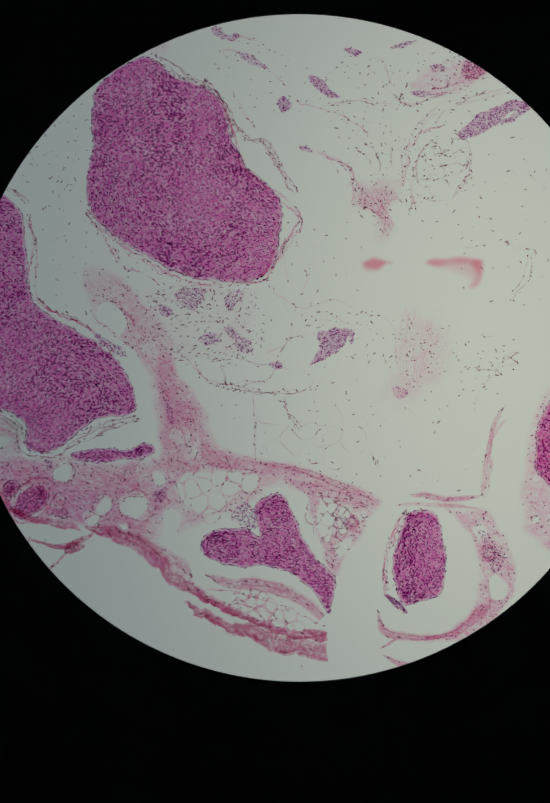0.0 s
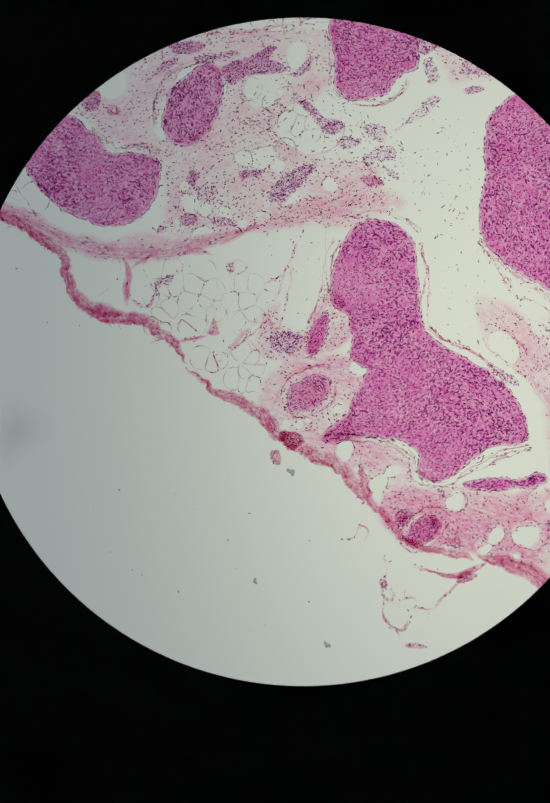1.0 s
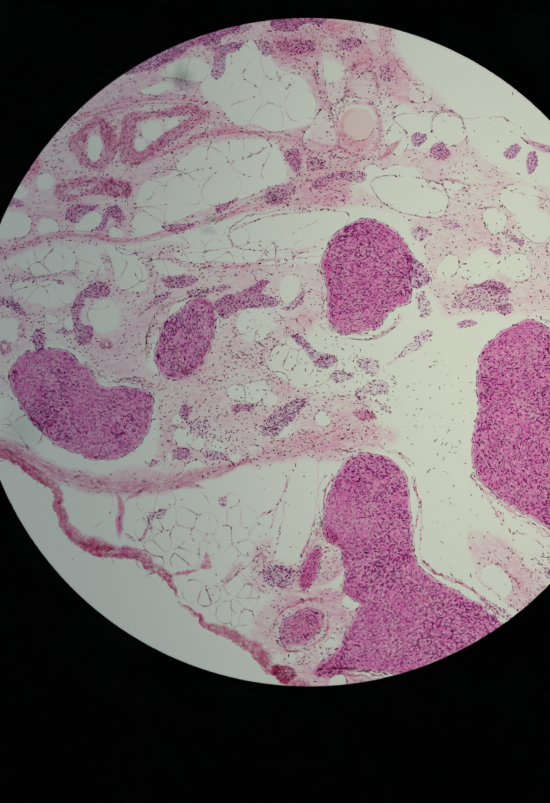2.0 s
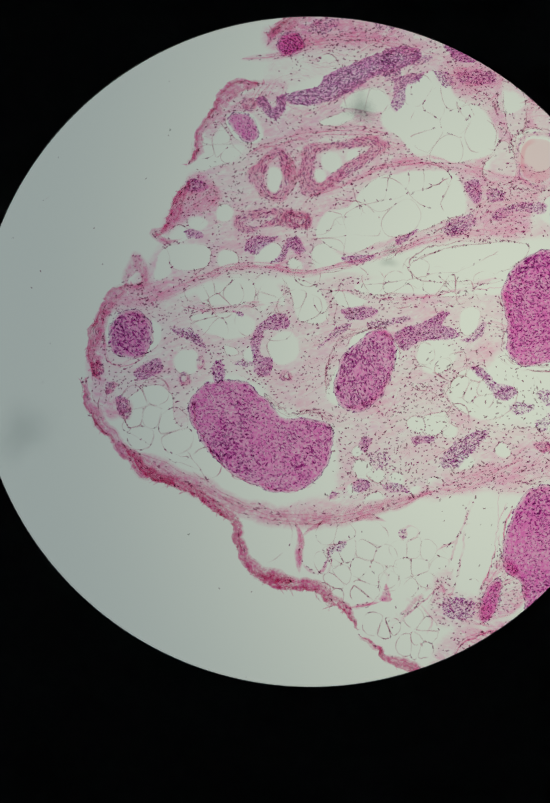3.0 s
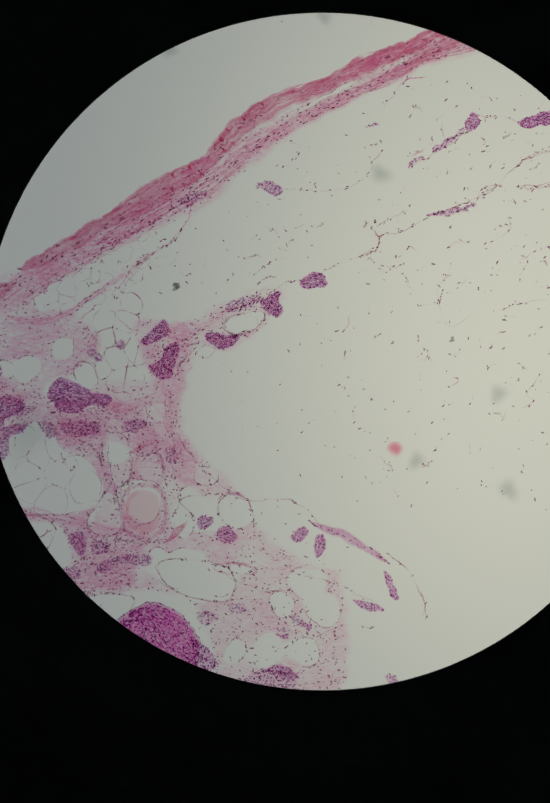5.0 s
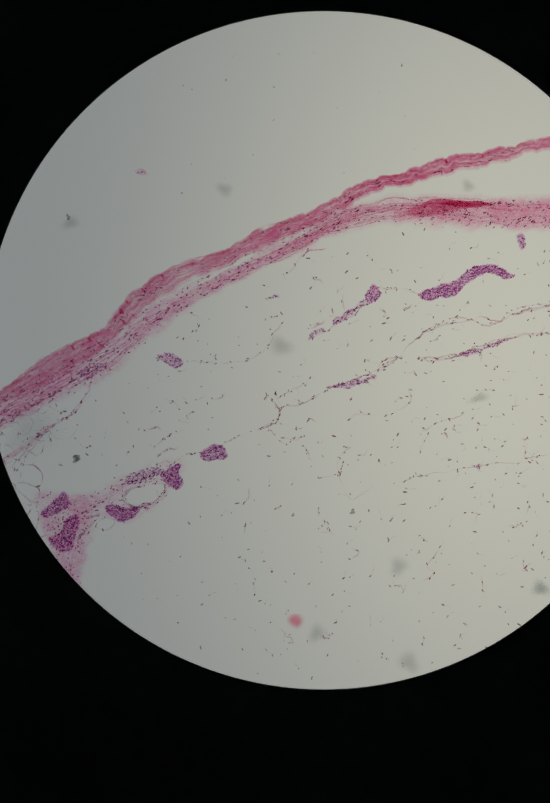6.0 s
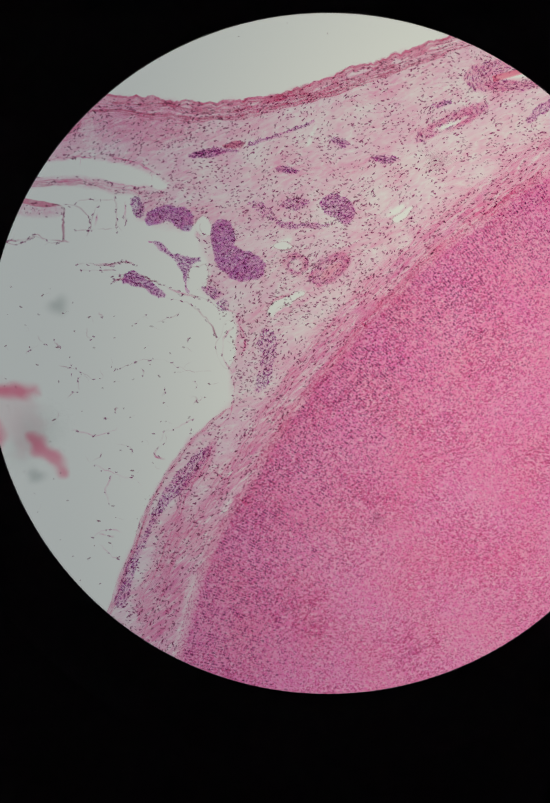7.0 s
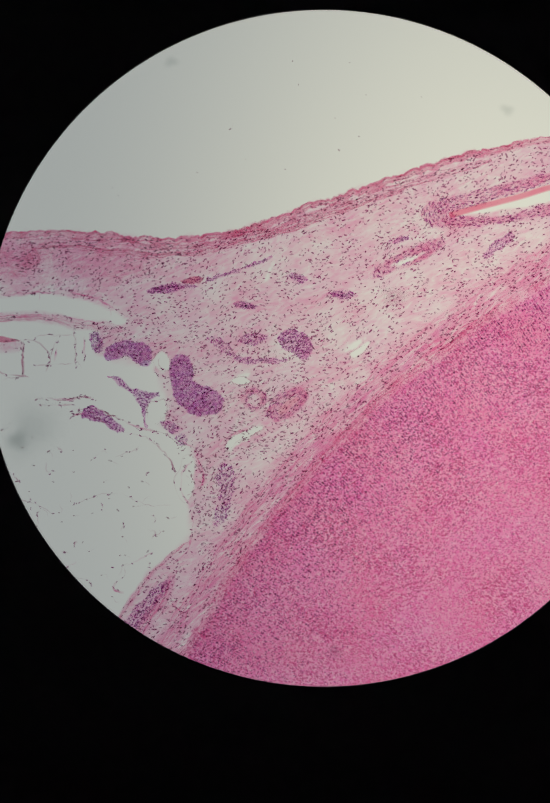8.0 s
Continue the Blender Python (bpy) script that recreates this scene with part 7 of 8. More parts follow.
# ---- upper edge ----
def upper_edge():
    sheet("connective_tissue", [(-4, 690), (51, 735), (130, 789), (190, 829), (210, 869), (280, 914), (349, 944), (429, 988), (489, 1033), (529, 1058)] + [(578, 1076), (726, 1175), (875, 1255), (1023, 1324), (1122, 1344), (1023, 1294), (845, 1200), (726, 1116), (627, 1032), (509, 977), (410, 928)] + [(389, 909), (310, 849), (389, 819), (429, 769), (389, 720), (329, 690), (190, 670), (51, 660)],
          "pink connective tissue under the upper edge", dens=0.66, seed=601, cells=11, fibres=170, flow=28, swirl=0.25, group="sheets of connective tissue", holes=[(319, 849, 16), (349, 869, 18), (379, 879, 16), (290, 720, 26), (250, 720, 18), (359, 759, 22), (180, 759, 10)],
          gaps=[[(817, 1215), (876, 1241), (965, 1281), (1064, 1328), (1127, 1367), (1114, 1375), (1054, 1342), (965, 1297), (876, 1255), (827, 1226)]])
    band("fibrous_band", [(275, 909), (339, 941), (394, 974), (434, 998)] + [(489, 1029), (538, 1062), (627, 1108), (677, 1163), (726, 1203), (786, 1240), (855, 1261), (905, 1287), (974, 1319), (1063, 1358), (1102, 1381), (1162, 1409)] + [(1253, 1432), (1307, 1450), (1366, 1458), (1415, 1471), (1455, 1483), (1494, 1489), (1539, 1490), (1578, 1486), (1608, 1476), (1642, 1463), (1682, 1452), (1741, 1449), (1790, 1454), (1830, 1465), (1864, 1473)],
         [10, 12, 12, 13, 14, 15, 16, 16, 16, 16, 16, 15, 14, 13, 13, 12] + [12] * 13 + [9, 6], "dark rose rim of the upper edge", RIM, 611, 11, 40, 0.95, 1.2, fringe=3)
    band("fibrous_band", [(205, 854), (235, 869), (270, 884)], [15, 14, 8], "frayed rose rim", RED, 612, 9, 8, 0.6, 3.5, fringe=14)
    band("fibrous_band", [(-9, 682), (16, 705), (61, 730), (110, 764), (160, 799), (190, 821)], [11, 13, 13, 12, 9, 6], "ragged red rim", RED, 613, 9, 8, 0.65, 3.5, fringe=12)
    band("fibrous_band", [(726, 1141), (825, 1205), (924, 1255), (1023, 1307), (1122, 1347), (1221, 1361), (1320, 1361), (1419, 1355), (1498, 1358)] + [(1541, 1359), (1640, 1384)], [10, 12, 16, 17, 20, 22, 24, 24, 26, 26, 20], "pink wavy band under the rim", ROSE, 614, 11, 20, 0.55)
    band("fibrous_band", [(429, 963), (489, 992), (558, 1030), (627, 1068), (700, 1125), (760, 1168)], [20, 22, 24, 24, 18, 6], "pale rose layer between rim and band", PINK, 619, 10, 34, 0.55)
    band("fibrous_band", [(944, 1255), (1023, 1304), (1112, 1352), (1201, 1368)], [9, 11, 12, 8], "rose wavy layer", ROSE, 616, 10, 12, 0.5)
    band("fibrous_band", [(1236, 1368), (1281, 1373), (1340, 1371), (1385, 1373)], [2, 5, 6, 2], "dark red streak in the band", CRIMSON, 615, 0, 6, 1.0)
    membrane([[(449, 948), (489, 977), (548, 1017), (608, 1047)], [(608, 1037), (598, 1002), (568, 967), (518, 928), (469, 878), (459, 849)], [(984, 1235), (1023, 1274), (1063, 1284)]], "strands under the rim", 1.4, 617, 0.8, ROSE)
    membrane([[(431, 1009), (475, 1036), (520, 1075), (579, 1105), (629, 1125), (673, 1174), (728, 1224), (787, 1259), (881, 1285), (935, 1324), (1005, 1341)], [(1005, 1341), (1064, 1364), (1094, 1384), (1163, 1418), (1242, 1430), (1302, 1453)]], "dark red skin of the rim", 3.0, 618, 0.7, RIM, dots=0, rough=0.8)
    # cell nests strung along strands in the clear ground
    clump([(736, 1078), (766, 1081), (788, 1064), (771, 1052), (748, 1064)], "small violet nest on a strand", 4.8, 621, -15, dens=0.8)
    clump([(815, 884), (825, 899), (846, 907), (866, 902), (870, 884), (858, 876), (837, 872), (821, 876)], "round violet nest", 4.3, 622, 0, dens=1.0, long=3.0)
    clump([(740, 849), (762, 862), (781, 870), (777, 850), (785, 830), (772, 819), (754, 827), (744, 839)], "angular violet nest", 4.3, 623, 60, dens=1.0, long=3.0)
    clump([(632, 785), (654, 791), (673, 785), (702, 785), (694, 770), (668, 756), (649, 765)], "flat violet nest", 4.3, 624, -20, dens=1.0, long=3.0)
    clump([(510, 775), (530, 795), (555, 817), (567, 800), (560, 783), (540, 769), (518, 765)], "violet nest", 4.4, 625, 40, dens=0.95, long=2.8)
    clump([(525, 724), (545, 736), (560, 764), (579, 772), (585, 756), (575, 726), (569, 700), (543, 702)], "loose violet nest", 4.4, 626, 60, dens=0.9, long=2.8)
    clump([(578, 1042), (608, 1059), (642, 1064), (632, 1049), (603, 1035)], "dark cells along the band", 5, 627, 20, dens=0.3)
    clump([(1234, 1195), (1258, 1208), (1287, 1218), (1312, 1223), (1331, 1243), (1356, 1253), (1381, 1255), (1403, 1245), (1425, 1230), (1407, 1222), (1389, 1233), (1361, 1234), (1341, 1221), (1317, 1197), (1277, 1187), (1259, 1183)], "worm-shaped violet nest", 4.2, 628, 25, "cell_cluster", 1.0, "cell cords", None, 3.0, 1.3, 0.5)
    clump([(1140, 1181), (1136, 1196), (1151, 1214), (1163, 1204), (1163, 1191), (1151, 1179)], "small violet nest", 4.2, 629, 50, dens=1.0)
    clump([(1025, 1110), (1031, 1122), (1052, 1132), (1058, 1128), (1039, 1116), (1028, 1104)], "dark tail of a strand", 4.4, 634, 30, dens=0.5)
    clump([(1112, 1166), (1123, 1181), (1139, 1189), (1142, 1181), (1125, 1169), (1116, 1159)], "thin row of cells on a strand", 4.4, 635, 40, dens=0.4)
    clump([(1074, 1139), (1079, 1153), (1099, 1163), (1116, 1169), (1114, 1159), (1096, 1146), (1082, 1139)], "thin violet nest", 4.4, 630, 25, dens=0.7)
    clump([(1429, 1309), (1441, 1312), (1447, 1289), (1437, 1282)], "small upright violet nest", 4.6, 631, 80, dens=0.9)
    clump([(1064, 1016), (1089, 1025), (1123, 1035), (1153, 1041), (1158, 1035), (1128, 1023), (1094, 1013)], "row of violet cells", 4.4, 632, 18, dens=0.6)
    clump([(1316, 1082), (1351, 1090), (1410, 1112), (1420, 1109), (1361, 1084), (1326, 1074)], "slim violet strand of cells", 4.4, 636, 18, dens=0.6)
    clump([(944, 1185), (964, 1200), (972, 1190)], "dark cells", 4.6, 633, 30, dens=0.4)
    sheet("connective_tissue", [(505, 765), (530, 790), (579, 805), (629, 820), (678, 848), (728, 869), (782, 881), (784, 859), (767, 825), (728, 790), (698, 765), (649, 754), (619, 765), (594, 746), (594, 706), (584, 647), (540, 691), (520, 731)], "pink tissue among violet nests", dens=0.55, seed=641, cells=10, flow=30, fibres=40, feather=8, group="sheets of connective tissue", gaps=[[(668, 800), (683, 788), (720, 793), (745, 809), (749, 825), (738, 831), (698, 824), (678, 815)], [(614, 746), (629, 764), (654, 758), (639, 741)]])
    membrane([[(726, 844), (786, 883), (845, 898), (905, 928), (964, 948), (972, 977), (994, 980), (1023, 987), (1063, 1012), (1122, 1032), (1192, 1066), (1221, 1096), (1271, 1136), (1320, 1151), (1380, 1136), (1429, 1170), (1492, 1175)], [(1241, 1071), (1291, 1076), (1350, 1091), (1409, 1114), (1492, 1121)], [(1023, 1106), (1064, 1130), (1114, 1159), (1143, 1183)], [(1162, 1210), (1211, 1205), (1241, 1197)], [(726, 898), (746, 918), (766, 928)], [(667, 779), (726, 789), (756, 819)], [(974, 977), (964, 1007), (954, 1017)], [(1162, 1047), (1172, 1071), (1211, 1076)]], "long thin strands dotted with cells", 1.3, 642, 0.75, None, dots=5)
    band("fibrous_band", [(594, 775), (634, 800), (678, 830), (740, 857)], [5, 6, 6, 4], "pink strand among violet nests", PINK, 648, 7, 4, 0.6)
    membrane([[(671, 797), (686, 787), (703, 790), (726, 794)], [(749, 827), (757, 823), (769, 827)], [(668, 800), (683, 818), (713, 825)], [(560, 761), (589, 765), (624, 770)], [(579, 721), (604, 746), (624, 767)]], "dark wall of a clear bubble among nests", 2.4, 649, 1.0, DARK, dots=5)
    clump([(676, 845), (703, 857), (740, 862), (746, 850), (718, 837), (690, 827), (676, 830)], "row of dark cells above a bubble", 4.6, 650, 25, dens=0.25)
    membrane([[(791, 1066), (865, 1064), (924, 1076), (964, 1116)], [(1043, 844), (1078, 849), (1083, 878), (1112, 908)], [(1201, 834), (1281, 854), (1380, 868), (1459, 873)], [(1291, 720), (1266, 685), (1256, 671), (1271, 656), (1246, 641)], [(1172, 958), (1221, 987), (1216, 1017)], [(1241, 928), (1281, 948), (1330, 967)], [(1340, 987), (1365, 1012), (1390, 1012)], [(1093, 878), (1088, 839), (1112, 799), (1152, 829)], [(1449, 908), (1444, 878), (1492, 888)], [(1454, 809), (1449, 770)], [(984, 918), (1003, 913), (1023, 928)]], "fine torn strands in clear ground", 1.0, 643, 0.65)
    loose([(746, 1136), (1122, 1304), (1492, 1304), (1492, 878), (1122, 878), (786, 918)], "small dark cells over clear ground", 36, 644, 10, keep=0.7, tails=0.6)
    loose([(984, 928), (1492, 898), (1492, 581), (1320, 473), (984, 463), (825, 680)], "small dark cells over clear ground", 42, 645, 50, keep=0.7, tails=0.6)
    loose([(509, 997), (845, 1136), (855, 918), (588, 839)], "few dark cells over clear ground", 38, 646, 20)
    loose([(608, 680), (905, 859), (984, 680), (944, 463), (687, 562)], "few dark cells over clear ground", 46, 647)
    shreds([(760, 1110), (1122, 1280), (1492, 1290), (1492, 880), (1122, 880), (786, 930)], "short dark shreds with cells over clear ground", 38, 691)
    shreds([(984, 920), (1492, 890), (1492, 581), (1320, 473), (984, 463), (825, 680)], "short dark shreds with cells over clear ground", 42, 692)
    shreds([(600, 900), (840, 1060), (850, 930), (700, 870)], "short dark shreds beside a strand", 9, 693)
    membrane([[(666, 790), (690, 783), (728, 793), (750, 820), (740, 837), (713, 840)], [(609, 1003), (579, 973), (530, 939), (490, 894), (461, 854)], [(797, 1161), (822, 1146), (807, 1122)], [(945, 1003), (965, 983), (970, 958), (926, 934)], [(965, 993), (1025, 1028)]], "thin walls and shreds below the band", 1.5, 662, 0.7, None, dots=7)
    # torn loose fat above the violet nests
    sheet("connective_tissue", [(212, 861), (280, 904), (349, 939), (429, 980), (562, 1053), (562, 1023), (449, 952), (349, 892), (290, 847), (225, 837)], "pale pink fibrous layer under the rim", dens=0.6, seed=659, cells=14, fibres=80, flow=28, swirl=0.15, feather=9, group="sheets of connective tissue", fibre_dens=0.45)
    membrane([[(280, 842), (349, 891), (449, 951), (562, 1023)], [(389, 809), (419, 839), (464, 874), (499, 917), (562, 964)]], "dark rose strand under the fibrous layer", 1.7, 660, 0.7, ROSE, dots=7)
    fat([(449, 988), (509, 1003), (562, 1008), (562, 959), (499, 909), (439, 869), (389, 849), (394, 909)], "thin-walled clear fat cells", 52, 661, 0.6, 0.75, 0.45)
    fat([(300, 869), (369, 889), (449, 939), (489, 969), (529, 988), (489, 889), (389, 839), (319, 834)], "slender fat cells under the band", 40, 651, 0.7, 0.6, 0.6)
    fat([(389, 809), (449, 849), (509, 839), (529, 769), (489, 690), (419, 690), (389, 750)], "clear fat cells", 52, 652, 1.0, 0.35)
    band("fibrous_band", [(250, 819), (319, 809), (389, 839), (429, 869), (469, 899), (538, 949)], [8, 9, 7, 6, 5, 5], "pink strand between fat cells", PINK, 653, 10, 6, 1.0)
    clump([(459, 769), (474, 777), (481, 764), (469, 752)], "small violet nest", 4.8, 655, 30, dens=0.8)
    clump([(404, 755), (424, 759), (439, 740), (424, 730)], "small violet nest", 4.8, 656, -30, dens=0.5)
    sheet("connective_tissue", [(498, 810), (597, 800), (607, 730), (587, 651), (607, 572), (686, 492), (646, 473), (567, 512), (488, 572), (349, 611), (448, 651), (537, 671), (527, 730)], "pale pink tissue beside the great clear gap", dens=0.6, seed=658, cells=12, fibres=50, flow=70, group="sheets of connective tissue", holes=[(488, 710, 30), (468, 552, 20), (428, 522, 24), (636, 512, 20)])


upper_edge()


# ---- the great clear gap and the wedge beside the mass ----
def wedge():
    sheet("connective_tissue", [(1208, 1371), (1346, 1376), (1484, 1376), (1593, 1391), (1701, 1415), (1780, 1435), (1830, 1465), (1899, 1484)] + [(1862, 1486), (1971, 1489), (2070, 1486), (2140, 1478), (2199, 1474), (2269, 1483), (2328, 1491), (2398, 1509), (2467, 1541), (2517, 1553), (2566, 1571), (2616, 1589), (2665, 1605), (2715, 1622), (2765, 1637), (2824, 1650), (2874, 1662), (2937, 1672), (3022, 1690), (3093, 1506), (3023, 1457), (2918, 1392), (2795, 1313), (2706, 1244), (2627, 1189), (2548, 1110), (2478, 1036), (2409, 956), (2349, 877), (2300, 798)] + [(2232, 698), (2192, 619), (2158, 540), (2133, 452), (2113, 353), (2054, 264), (1887, 264), (1946, 383), (1990, 462), (2015, 521), (2039, 600), (2079, 688), (2113, 757), (2158, 821), (2202, 866), (2232, 893)] + [(2244, 922), (2242, 951), (2236, 1001), (2250, 1050), (2231, 1090), (2181, 1120), (2196, 1159), (2181, 1209), (2131, 1237), (2062, 1258), (2052, 1308), (1913, 1333), (1814, 1328)] + [(1839, 1317), (1662, 1317), (1504, 1322), (1346, 1326), (1208, 1336)],
          "broad pink fibrous wedge between edge and mass", holes=slit([(1824, 1346), (1874, 1348), (1933, 1350), (1993, 1348), (2052, 1337), (2114, 1316)], [12, 20, 24, 24, 19, 9]) + [(2158, 1231, 14), (2163, 1211, 12), (2148, 1142, 14), (2227, 1024, 14), (2230, 999, 15), (2222, 969, 12)] + slit([(2536, 1256), (2560, 1274), (2585, 1288)], [7, 10, 7]) + slit([(2387, 1399), (2395, 1419), (2405, 1439)], [7, 9.5, 7]) + slit([(2318, 1199), (2340, 1211), (2354, 1217)], [7, 10, 7]) + slit([(2751, 1526), (2805, 1538), (2885, 1556), (2964, 1578), (3018, 1583)], [9, 15, 20, 23, 20]) + slit([(2632, 1427), (2667, 1439), (2696, 1453)], [7, 11, 7]) + [(2231, 1031, 14), (2236, 1001, 13), (2330, 1088, 9), (2346, 1098, 8), (2320, 1074, 7), (2191, 1237, 12), (2181, 1169, 10), (2186, 1149, 11)],
          gaps=[[(2168, 1244), (2176, 1227), (2189, 1221), (2200, 1227), (2197, 1254), (2183, 1264)], [(2159, 1159), (2174, 1165), (2189, 1169), (2195, 1149), (2190, 1122), (2167, 1120), (2158, 1134)], [(2225, 1056), (2238, 1061), (2253, 1045), (2248, 1021), (2247, 996), (2234, 969), (2219, 981), (2210, 1011), (2220, 1031)], [(2308, 1078), (2323, 1098), (2348, 1106), (2373, 1116), (2381, 1111), (2358, 1098), (2333, 1086), (2315, 1068)], [(2320, 1205), (2338, 1212), (2360, 1203), (2348, 1195), (2328, 1195)], [(2551, 1256), (2571, 1274), (2588, 1278), (2576, 1261), (2558, 1249)]],
          dens=1.0, res=4.0, mat=WEDGE, seed=701, cells=7.4, fibres=650, fibre_dens=0.22, flow=22, swirl=0.5, group="sheets of connective tissue", long=2.4, wide=1.2)
    band("fibrous_band", [(1830, 1478), (1850, 1486)] + [(1862, 1484), (1971, 1487), (2070, 1484), (2140, 1476), (2199, 1472), (2269, 1481), (2328, 1489), (2398, 1507), (2467, 1539), (2517, 1551), (2566, 1569), (2616, 1587), (2665, 1603), (2715, 1620), (2765, 1635), (2824, 1648), (2874, 1660), (2937, 1670), (3022, 1688)], [5, 6] + [6] * 19, "rose rim of the wedge", RIM, 711, 10, 12, 0.75, 0.8, fringe=3)
    band("fibrous_band", [(1839, 1450), (1938, 1435)] + [(1932, 1467), (2021, 1467), (2130, 1459), (2209, 1455), (2289, 1467), (2368, 1482), (2437, 1504), (2507, 1529), (2586, 1556), (2665, 1584), (2745, 1608), (2824, 1628)], [18, 18, 16, 15, 14, 12, 12, 12, 12, 11, 10, 9, 8, 7], "rose fibrous layer under the rim", ROSE, 712, 10, 40, 0.3)
    sheet("connective_tissue", [(1701, 1405), (1830, 1458), (1938, 1470), (2076, 1471)] + [(2052, 1467), (2151, 1447), (2181, 1417), (2102, 1405), (1973, 1407), (1854, 1399)] + [(1780, 1369), (1701, 1346), (1593, 1341)], "dense rose tissue under the rim", ROSE, (), 22, 0.42, 5.0, 717, 0.3, cells=0, fibres=120, flow=8, swirl=0.3, group="sheets of connective tissue")
    band("fibrous_band", [(1208, 1356), (1277, 1363), (1326, 1369), (1386, 1369)], [8, 10, 8, 4], "dark red streak in the band", CRIMSON, 713, 9, 6, 0.8)
    band("fibrous_band", [(3073, 1536), (2918, 1427), (2795, 1343), (2696, 1268), (2607, 1204), (2538, 1135), (2468, 1060), (2409, 986), (2349, 912), (2300, 837)] + [(2247, 748), (2192, 669), (2148, 590), (2118, 501), (2094, 412), (2079, 323)], [28, 30, 32, 32, 32, 34, 36, 36, 38, 40, 40, 40], "mauve capsule of the mass in wavy layers", MAUVE, 714, 12, 26, 0.8, 2)
    band("fibrous_band", [(2213, 839), (2187, 785), (2139, 691), (2102, 592), (2058, 479)], [8, 16, 18, 18, 14], "pale lilac layer beside the capsule", MAUVE, 716, 10, 16, 0.6, 2)
    band("fibrous_band", [(2237, 891), (2202, 864), (2158, 821), (2113, 757), (2076, 683), (2039, 595), (2015, 521), (1987, 457), (1946, 378)], [3, 4, 5, 5, 5, 5, 5, 5], "rose margin of the clear gap", ROSE, 715, 8, 6, 0.6)
    band("fibrous_band", [(1795, 1316), (1894, 1326), (1983, 1320), (2052, 1308), (2122, 1298)], [9, 10, 10, 9, 6], "pale pink lip under a slit", ROSE, 718, 10, 10, 0.45)
    membrane([[(1874, 1365), (1943, 1375), (2013, 1373), (2072, 1356), (2127, 1323)], [(1834, 1343), (1894, 1330), (1973, 1328), (2052, 1318), (2112, 1308)]], "rose lining of a slit", 2.0, 719, 0.9, ROSE)
    # vessels of the wedge
    v = vessel([(2686, 1531), (2711, 1551), (2746, 1561), (2845, 1583), (2924, 1603), (3023, 1620), (3043, 1546), (2924, 1521), (2845, 1509), (2766, 1499), (2706, 1504)], [(2746, 1528), (2805, 1544), (2885, 1568), (2964, 1593), (3013, 1595), (3018, 1561), (2924, 1544), (2855, 1524), (2785, 1520)], "large slit-shaped vessel lined with red", 721, 5.5, 0.8)
    ribbon("blood_film", [(smooth_line([(2741, 1522), (2805, 1540), (2875, 1558), (2934, 1576), (3003, 1592)], 5), 6.5, False)], BLUR_RED, v, 5.0, 4.4, 1.0, 0.4, "bright red film")
    vessel([(2595, 1417), (2637, 1445), (2686, 1469), (2726, 1478), (2734, 1465), (2696, 1439), (2637, 1417), (2605, 1402)], [(2627, 1427), (2667, 1441), (2696, 1453), (2676, 1439), (2647, 1425)], "slim folded vessel", 722, 5.5, 0.85)
    clump([(2805, 1447), (2830, 1476), (2860, 1491), (2870, 1481), (2840, 1457), (2815, 1439)], "rose-violet row of cells", 5, 723, 40, dens=0.6)
    vessel([(2340, 1174), (2359, 1189), (2384, 1181), (2389, 1159), (2369, 1146), (2347, 1154)], [(2352, 1169), (2364, 1177), (2376, 1169), (2371, 1157), (2357, 1157)], "small round vessel", 724, 5.5, 0.8)
    vessel([(2389, 1141), (2395, 1163), (2416, 1181), (2446, 1191), (2466, 1184), (2468, 1167), (2451, 1147), (2426, 1129), (2405, 1124)], [(2409, 1141), (2423, 1162), (2443, 1172), (2452, 1167), (2434, 1149), (2420, 1137)], "small slanted oval red vessel", 725, 5.5, 0.8, lumen=BLUR_RED)
    band("fibrous_band", [(2312, 1092), (2330, 1104), (2355, 1112)], [3, 5, 3], "red streak beside a slit", RED, 726, 8, 2, 0.8)
    loose([(2211, 1080), (2250, 1100), (2310, 1070), (2330, 1021), (2300, 951), (2260, 922), (2240, 991)], "crowd of dark cells beside the gap", 9, 727, 70, keep=0.75, tails=0.05)
    loose([(2270, 1298), (2488, 1308), (2488, 1244), (2409, 1234), (2290, 1249)], "crowd of dark cells in pink tissue", 9, 728, 0, keep=0.8, tails=0.05)
    loose([(2310, 1189), (2488, 1199), (2488, 1110), (2389, 1050), (2300, 1070)], "dark cells round small vessels", 9, 729, 30, keep=0.75, tails=0.05)
    # dark nests
    clump([(2073, 1256), (2085, 1274), (2110, 1282), (2135, 1280), (2155, 1274), (2168, 1256), (2165, 1235), (2152, 1228), (2135, 1236), (2120, 1248), (2095, 1244), (2078, 1245)], "lobed dark violet nest", 4.6, 731, 10, dens=0.9, mat=NEST, cell_dens=0.6)
    clump([(2203, 1244), (2214, 1256), (2234, 1251), (2247, 1232), (2250, 1202), (2269, 1195), (2294, 1182), (2307, 1161), (2294, 1141), (2264, 1134), (2234, 1145), (2214, 1162), (2204, 1187), (2200, 1217)], "tall boot-shaped dark violet nest", 4.6, 732, 0, dens=0.9, mat=NEST, cell_dens=0.6)
    # faint torn strands in the clear field beside the great mass
    shreds([(1690, 1060), (1960, 1080), (2180, 1040), (2200, 900), (2100, 780), (1960, 740), (1900, 960)], "short torn shreds in the clear gap", 22, 921)
